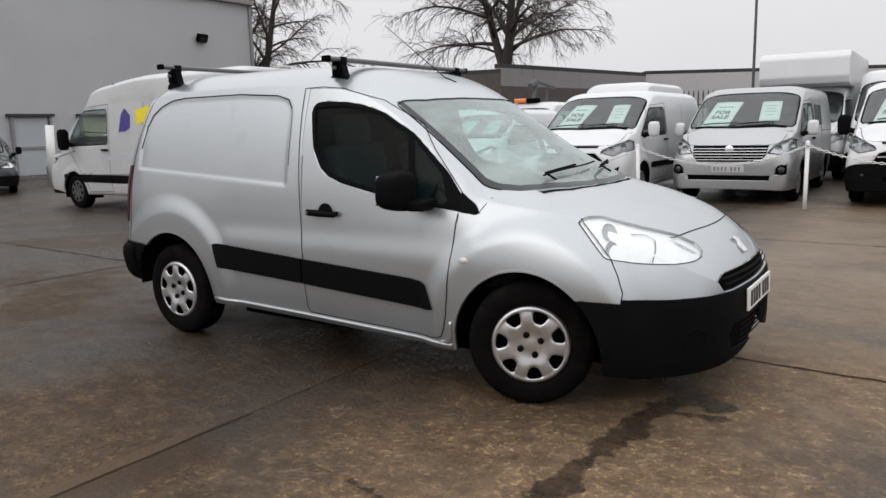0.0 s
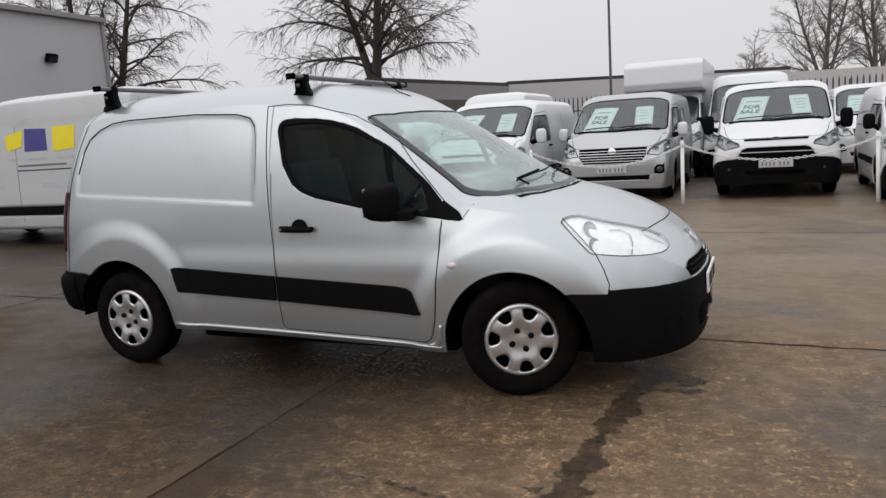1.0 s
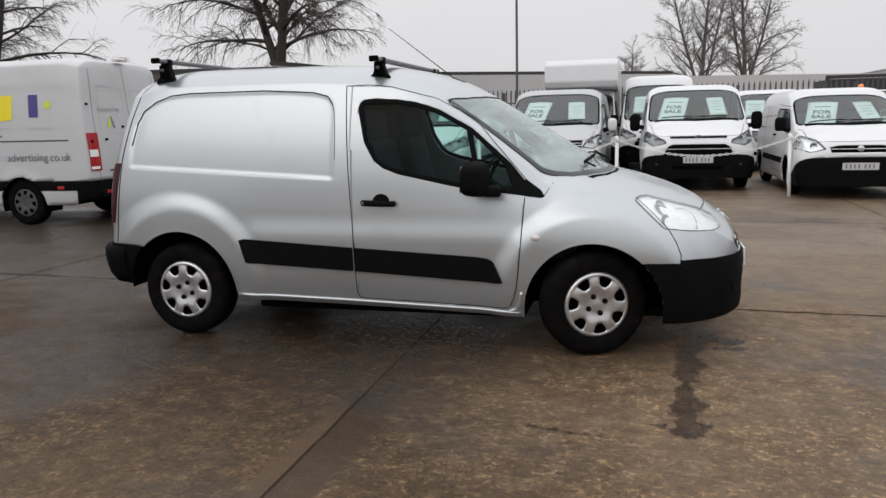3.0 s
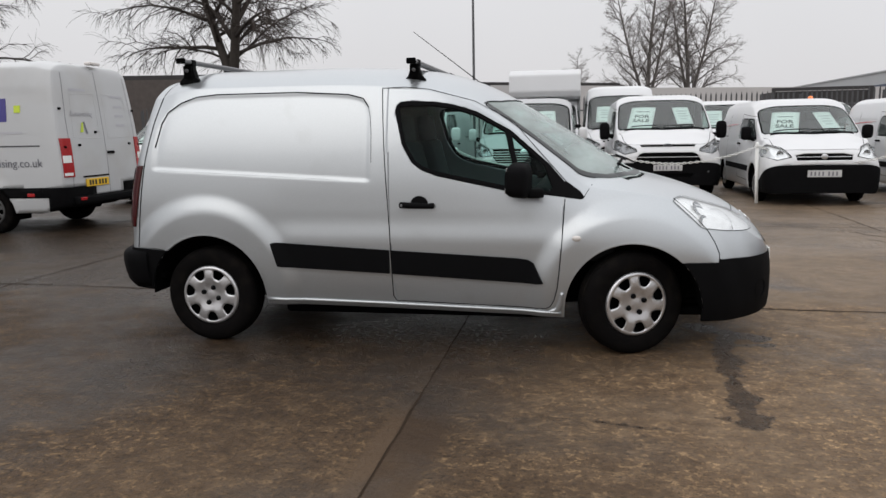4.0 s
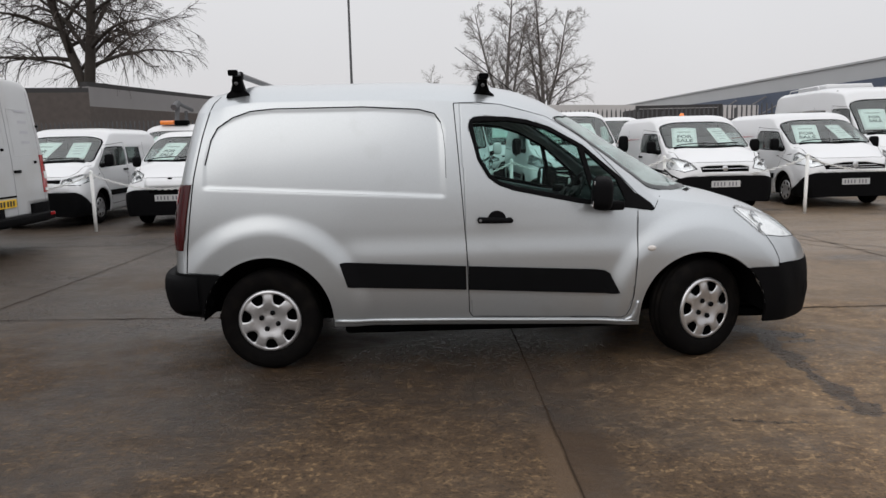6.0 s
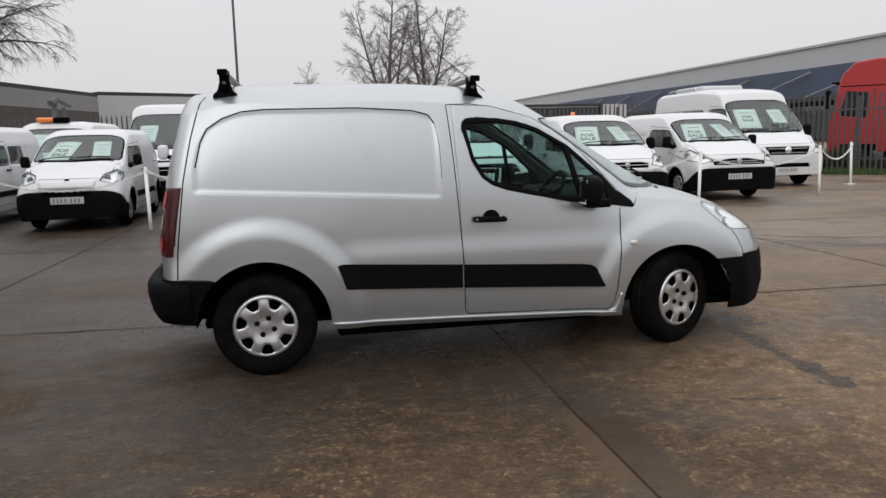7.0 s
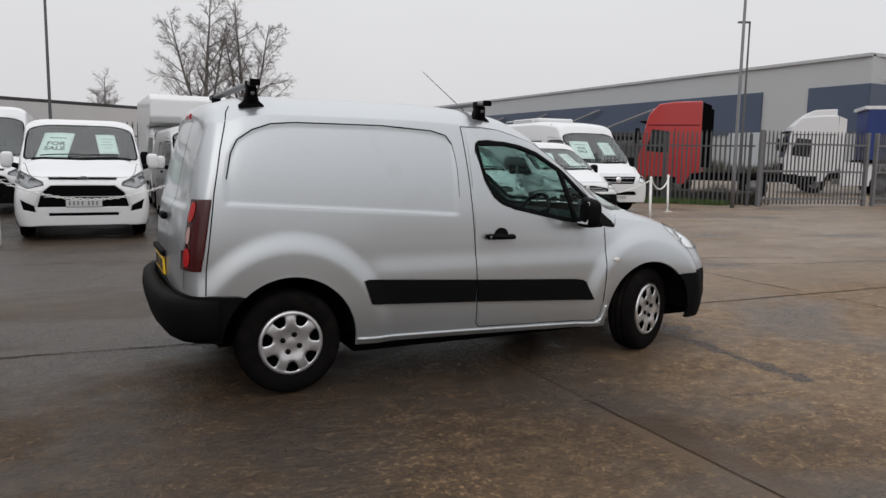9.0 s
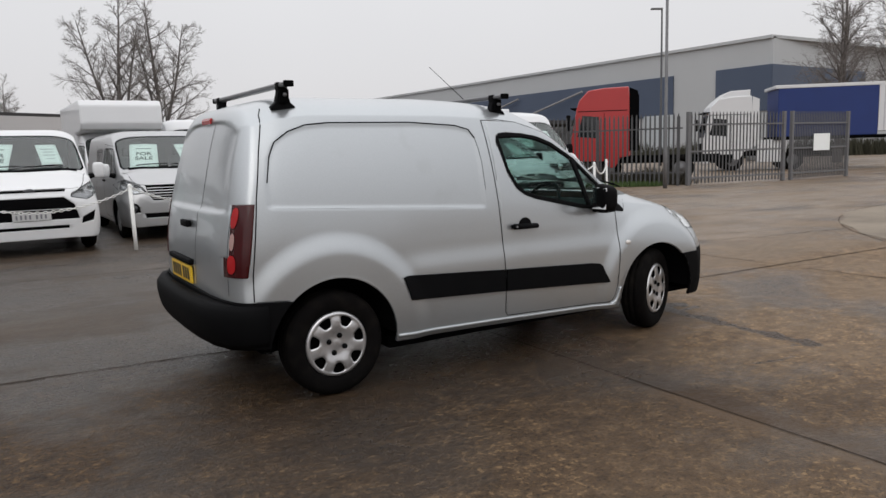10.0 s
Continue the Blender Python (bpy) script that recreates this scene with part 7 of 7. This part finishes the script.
def low_unit():
    """The long low building behind the fence and the trees."""
    h = thing("low_building", Matrix(), "long low building with a dark roof edge behind the fence", "building")
    pts = [(-24.0, 25.0), (-14.6, 27.2), (-12.0, 40.0), (4.0, 50.0), (30.0, 62.0)]
    for k, ((a, c), z) in enumerate(zip(zip(pts, pts[1:]), (3.95, 4.2, 4.3, 3.95))):
        far_end = k > 1
        wall_sheet(a[0], a[1], c[0], c[1], 0, z - 0.95, M["wall_pale"] if far_end else M["brick_dark"], "wall", "").parent = h
        wall_sheet(a[0], a[1], c[0], c[1], z - 0.95, z - 0.12, M["wall_pale"] if far_end else (M["brick_dark"] if k == 0 else M["fascia"]), "fascia", "").parent = h
        wall_sheet(a[0], a[1], c[0], c[1], z - 0.12, z + 0.08, M["wall_pale"] if k == 3 else M["roof_dark"], "roof_edge", "", 0, 3.0 if k > 1 else 0.4).parent = h


low_unit()


def warehouse():
    h = thing("warehouse", Matrix(), "large pale warehouse with dark blue bands beyond the gate", "building")
    w = wall_sheet(63, 250, 63, 40, 0, 11.4, M["cladding_far"], "wall", "", 0.0, 0.4)
    w.parent = h
    w = wall_sheet(63, 40, 112, 44, 0, 11.4, M["cladding_far"], "wall", "", 0.0, 0.4)
    w.parent = h
    part("roof", box(88, 146, 11.4, 50.5, 212, 0.3), M["cladding_far"], h)
    part("cladding_band", box(62.9, 152, 6.6, 0.15, 200, 4.4), M["cladding_blue"], h, "dark blue cladding band")
    part("cladding_band", box(62.9, 43.2, 6.6, 0.15, 6.4, 4.4), M["cladding_blue"], h, "dark blue cladding band")
    w = wall_sheet(62.85, 39.9, 82.0, 41.4, 4.4, 8.8, M["cladding_blue"], "cladding_band", "", 0, 0.08)
    w.parent = h
    for k in range(7):
        d = part("loading_door", box(62.85, 54 + 14 * k, 2.3, 0.2, 4.2, 4.6), M["door_grey"], h, "pale loading door")
    part("canopy", box(56, 150, 4.2, 13, 180, 0.4), M["roof_dark"], h, "dark loading canopy")
    # rods added to draw the pale slanting streaks of the rooflights
    for k in range(7):
        y = 66 + 13.0 * k
        part("rooflight_streak", cyl((62.4, y, 8.2), (61.2, y + 13.0, 4.9), 0.13, 0.13, 6), M["fascia"], h, "pale slanting streak standing in for a rooflight")


warehouse()


# ---------------------------------------------------------------- lorries
def lorry_cab(m, paint, label, name="lorry"):
    """A tall tractor cab. x = 0 at its front."""
    v = thing(name, m, label, "lorry")
    b = prism([(-0.05, 0.55), (0.0, 0.75), (0.0, 1.55), (-0.08, 1.95), (-0.24, 2.85), (-0.34, 3.20), (-0.70, 3.58), (-1.3, 3.66), (-2.25, 3.68), (-2.30, 3.0), (-2.30, 1.0), (-1.95, 0.95), (-1.75, 0.55)], 2.44, "xz", -1.22, 0.05)
    part("cab", b, paint, v)
    part("sun_visor", box(-0.16, 0, 2.92, 0.34, 2.2, 0.05, 0.02), M["gap"], v)
    for s in (-1, 1):
        part("door_line", box(-1.32, s * 1.221, 1.75, 0.015, 0.012, 1.9), M["gap"], v)
        part("door_line", box(-1.25, s * 1.221, 2.78, 1.9, 0.012, 0.03), M["gap"], v)
    b = prism([(0.012, 1.70), (-0.060, 2.02), (-0.21, 2.78), (-0.30, 2.78), (-0.16, 1.70)], 2.1, "xz", -1.05)
    part("windscreen", b, M["dark_glass"], v)
    for s in (-1, 1):
        b = prism([(-0.28, 1.80), (-1.10, 1.72), (-1.12, 2.55), (-0.48, 2.62)], 0.02, "xz", s * 1.222 - 0.01)
        part("side_window", b, M["dark_glass"], v)
        part("mirror", box(0.05, s * 1.42, 2.35, 0.16, 0.22, 0.62, 0.05, 2), M["black_plastic"], v, "", True)
        part("step_panel", box(-0.9, s * 1.16, 0.62, 1.1, 0.16, 0.42, 0.04), M["gap"], v)
        b = prism([(-2.28, 1.2), (-2.6, 1.2), (-2.6, 3.5), (-2.28, 3.64)], 0.04, "xz", s * 1.18)
        part("side_deflector", b, M["gap"] if paint is M["lorry_red"] else paint, v)
    part("grille", box(0.0, 0, 1.12, 0.05, 1.7, 0.55, 0.01), M["gap"], v)
    part("bumper", box(-0.10, 0, 0.55, 0.35, 2.4, 0.42, 0.08), paint, v, "", True)
    part("chassis", box(-3.4, 0, 0.85, 4.6, 0.9, 0.30), M["gap"], v, "dark chassis")
    for x in (-1.40, -4.2):
        for s in (-1, 1):
            b = lathe([(0.0, -0.10), (0.28, -0.12), (0.30, -0.16), (0.44, -0.16), (0.50, -0.10), (0.50, 0.12), (0.0, 0.14)], "y", 28)
            w = part("wheel", b, M["rubber"], v, "", True)
            w.matrix_local = pose(x, s * 1.05, 0.50, 0, 0, 180 if s > 0 else 0)
            part("hub", lathe([(0.0, -0.19), (0.10, -0.19), (0.14, -0.13), (0.27, -0.125)], "y", 20), M["steel"], w, "", True)
    return v


lorry_cab(pose(18.0, 18.5, 0, 0, 0, 132), M["lorry_red"], "red lorry tractor unit behind the fence")
wl_ = lorry_cab(pose(28.9, 20.9, 0, 0, 0, 136), M["white"], "white lorry with a blue curtain-sided body")
part("blue_curtain", box(-5.70, 0, 2.78, 4.5, 2.50, 2.35, 0.04), M["curtain_blue"], wl_, "blue curtain side")
part("body_frame", box(-6.3, 0, 4.03, 6.0, 2.54, 0.16, 0.02), M["white"], wl_)
part("rear_body", box(-8.65, 0, 2.88, 1.4, 2.52, 2.2, 0.02), M["white"], wl_, "white rear body")
for x_ in (-8.2, -8.65, -9.1):
    for s_ in (-1, 1):
        part("body_rib", box(x_, s_ * 1.262, 2.88, 0.05, 0.012, 2.1), M["pale_ink"], wl_)
part("roof_deflector", prism([(-0.62, 3.5), (-1.05, 3.86), (-1.30, 3.95), (-2.2, 3.98), (-2.2, 3.5)], 2.1, "xz", -1.05, 0.04), M["white"], wl_, "white roof deflector")
part("side_rail", box(-6.3, 0, 1.54, 6.0, 2.52, 0.16), M["gap"], wl_)
for s_ in (-1, 1):
    part("side_skirt", box(-3.2, s_ * 1.15, 0.95, 1.4, 0.06, 1.1, 0.02), M["white"], wl_, "white side skirt")


# ---------------------------------------------------------------- lamp posts
def lamp_post(x, y, h, head, r=0.09, metal=None):
    p = thing("lamp_post", pose(x, y, 0, 0, 0, head), "grey steel lamp post", "street lamp", "lamp posts")
    part("pole", tube([(0, 0, 0), (0, 0, 1.2), (0, 0, 1.25), (0, 0, h)], [r * 1.25, r * 1.25, r, r * 0.62], 12), metal or M["pole_dark"], p, "", True)
    part("lamp_head", box(0.35, 0, h, 0.75, 0.28, 0.11, 0.04), M["steel"], p, "", True)


lamp_post(-3.42, 27.4, 13.0, -90, 0.060)
lamp_post(15.9, 11.8, 10.5, 60, 0.055, M["steel"])
lamp_post(35.5, 29.4, 10.1, 150, 0.085)


# ---------------------------------------------------------------- trees
def bare_tree(name, m, seed, label, trunk, stems, arms=17, reach=4.2, rise=0.75, droop=0.9, subs=11, twigs=7, thin=0.010, twig=None, bark=None):
    """A leafless tree. trunk: height of the fork, radius; stems: lean along x, lean along y, length, radius; arms spring off each stem, rise, arch over and end in drooping twigs."""
    rng = random.Random(seed)
    wood, fine = bmesh.new(), bmesh.new()
    t = thing(name, m, label, "tree", "bare trees")

    def run(p, d, length, n, r0, r1, wob, bow, target, seg):
        pts, rad, ways = [p], [r0], [d]
        for k in range(n):
            d = (d + Vector((rng.gauss(0, wob), rng.gauss(0, wob), rng.gauss(0, wob) - bow * (k + 1) / n))).normalized()
            p = p + d * length / n
            pts.append(p)
            ways.append(d)
            rad.append(r0 + (r1 - r0) * (k + 1) / n)
        tube(pts, rad, seg, target)
        return pts, rad, ways

    def side_way(d, az, tilt):
        e = d.orthogonal().normalized()
        f = d.cross(e)
        return (d * math.cos(tilt) + (e * math.cos(az) + f * math.sin(az)) * math.sin(tilt)).normalized()

    fork, r0 = trunk
    tp, tr, tw = run(Vector((0, 0, -0.1)), Vector((0.02, 0, 1)).normalized(), fork + 0.1, 5, r0 * 1.25, r0, 0.02, 0, wood, 12)
    for lx, ly, length, r in stems:
        sp, sr, sw = run(tp[-1] - Vector((0, 0, 0.25)), Vector((lx, ly, 1)).normalized(), length, 12, r, 0.03, 0.03, -0.02, wood, 9)
        az = rng.uniform(0, 6.28)
        for k in range(arms):
            f = 0.10 + 0.88 * (k + rng.uniform(0, 0.7)) / arms
            i = min(int(f * 12), 11)
            p = sp[i].lerp(sp[i + 1], f * 12 - i)
            az += 2.4 + rng.uniform(-0.4, 0.4)
            ln = reach * (1.05 - 0.55 * f) * rng.uniform(0.6, 1.15)
            ap, ar, aw = run(p, side_way(sw[i], az, rise * rng.uniform(0.7, 1.3)), ln, 7, min(sr[i] * 0.5, 0.045 + 0.012 * ln), thin * 1.6, 0.10, droop * 0.16, wood, 5)
            for q in range(subs):
                g = 0.15 + 0.83 * (q + rng.random() * 0.8) / subs
                j = min(int(g * 7), 6)
                sl = ln * rng.uniform(0.22, 0.48) * (1.1 - 0.4 * g)
                bp, br, bw = run(ap[j].lerp(ap[j + 1], g * 7 - j), side_way(aw[j], rng.uniform(0, 6.28), rng.uniform(0.4, 1.0)), sl, 4, max(ar[j] * 0.5, thin * 1.2), thin, 0.16, droop * 0.30, fine, 3)
                for w in range(twigs):
                    h = min(int(4 * (0.2 + 0.8 * rng.random())), 3)
                    run(bp[h], side_way(bw[h], rng.uniform(0, 6.28), rng.uniform(0.3, 0.95)), sl * rng.uniform(0.25, 0.60), 3, thin, thin * 0.55, 0.15, droop * 0.45, fine, 3)
    part("trunk", wood, bark or M["bark"], t, "", True)
    cr = part("crown", fine, twig or M["twig"], t, "bare twigs")
    cr["kind"] = "stuff"
    return t


big = bare_tree("tree", pose(-15.8, 29.5, 0), 4, "large leafless tree with drooping twigs behind the fence", (4.0, 0.38), [(-0.40, 0.05, 11.0, 0.24), (0.20, -0.08, 12.0, 0.26), (-0.05, 0.6, 8.0, 0.16)], arms=22, reach=5.8, rise=0.95, droop=1.0, subs=15, twigs=12, thin=0.0085)
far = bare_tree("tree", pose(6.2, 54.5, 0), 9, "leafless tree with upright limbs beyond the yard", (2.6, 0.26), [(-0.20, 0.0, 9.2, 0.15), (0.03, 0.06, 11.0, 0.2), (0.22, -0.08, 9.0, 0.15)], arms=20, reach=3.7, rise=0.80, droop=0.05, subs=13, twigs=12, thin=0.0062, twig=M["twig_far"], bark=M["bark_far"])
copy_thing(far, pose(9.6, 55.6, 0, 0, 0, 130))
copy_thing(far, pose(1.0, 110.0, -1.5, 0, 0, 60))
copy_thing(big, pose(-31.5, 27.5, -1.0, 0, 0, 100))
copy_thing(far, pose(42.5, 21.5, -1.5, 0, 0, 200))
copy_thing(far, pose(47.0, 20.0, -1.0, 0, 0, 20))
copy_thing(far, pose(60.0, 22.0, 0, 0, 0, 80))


# ---------------------------------------------------------------- verge
def verge():
    rng = random.Random(2)
    b = bmesh.new()
    quad_ = [(12.8, 16.4), (16.5, 12.7), (17.2, 12.9), (14.6, 17.2)]
    for _ in range(6000):
        u, v = rng.random(), rng.random()
        x = (quad_[0][0] * (1 - u) + quad_[1][0] * u) * (1 - v) + (quad_[3][0] * (1 - u) + quad_[2][0] * u) * v
        y = (quad_[0][1] * (1 - u) + quad_[1][1] * u) * (1 - v) + (quad_[3][1] * (1 - u) + quad_[2][1] * u) * v
        h, a = rng.uniform(0.06, 0.22), rng.uniform(0, 6.28)
        w = 0.012
        dx, dy = math.cos(a), math.sin(a)
        lx, ly = rng.uniform(-0.06, 0.06), rng.uniform(-0.06, 0.06)
        vs = [b.verts.new((x - dx * w, y - dy * w, 0)), b.verts.new((x + dx * w, y + dy * w, 0)), b.verts.new((x + lx, y + ly, h))]
        b.faces.new(vs)
    o = to_object("grass", b, M["grass"], None, "", False, False)
    tagged(o, "strip of rough green grass along the fence", "grass", "", "stuff")


verge()


def scrub():
    """Low dark winter scrub along the road before the warehouse."""
    rng = random.Random(8)
    b = bmesh.new()
    for _ in range(9000):
        u = rng.random()
        x, y = 44 + 48 * u + rng.gauss(0, 0.7), 43.0 - 29 * u + rng.gauss(0, 0.7)
        h, a_, w = rng.uniform(0.3, 1.0) + 0.9 * abs(math.sin(7 * u + 2.2 * math.sin(19 * u))), rng.uniform(0, 6.28), rng.uniform(0.03, 0.09)
        dx, dy = math.cos(a_) * w, math.sin(a_) * w
        vs = [b.verts.new((x - dx, y - dy, 0)), b.verts.new((x + dx, y + dy, 0)), b.verts.new((x + rng.uniform(-0.4, 0.4), y + rng.uniform(-0.4, 0.4), h))]
        b.faces.new(vs)
    o = to_object("scrub", b, mat("dark_scrub", (0.040, 0.038, 0.022), 0.9, 0, 0.4, 0.8), None, "", False, False)
    tagged(o, "low dark scrub along the road before the warehouse", "bushes", "", "stuff")


scrub()


def fence_weeds():
    """Tangled dead weeds and brambles at the foot of the palisade."""
    rng = random.Random(31)
    b = bmesh.new()
    for _ in range(7000):
        u = rng.random()
        x, y = 14.3 + 3.3 * u + rng.gauss(0.35, 0.22), 17.6 - 4.9 * u + rng.gauss(0.25, 0.22)
        h = rng.uniform(0.15, 0.55) + 0.45 * max(0.0, math.sin(5.0 * u + 1.5 * math.sin(13 * u)))
        a_, w = rng.uniform(0, 6.28), rng.uniform(0.008, 0.03)
        dx, dy = math.cos(a_) * w, math.sin(a_) * w
        vs = [b.verts.new((x - dx, y - dy, 0)), b.verts.new((x + dx, y + dy, 0)), b.verts.new((x + rng.uniform(-0.25, 0.25), y + rng.uniform(-0.25, 0.25), h))]
        b.faces.new(vs)
    o = to_object("weeds", b, mat("dead_weeds", (0.050, 0.043, 0.028), 0.9, 0, 0.5, 2.0), None, "", False, False)
    tagged(o, "tangled dead weeds at the foot of the steel fence", "weeds", "", "stuff")


fence_weeds()
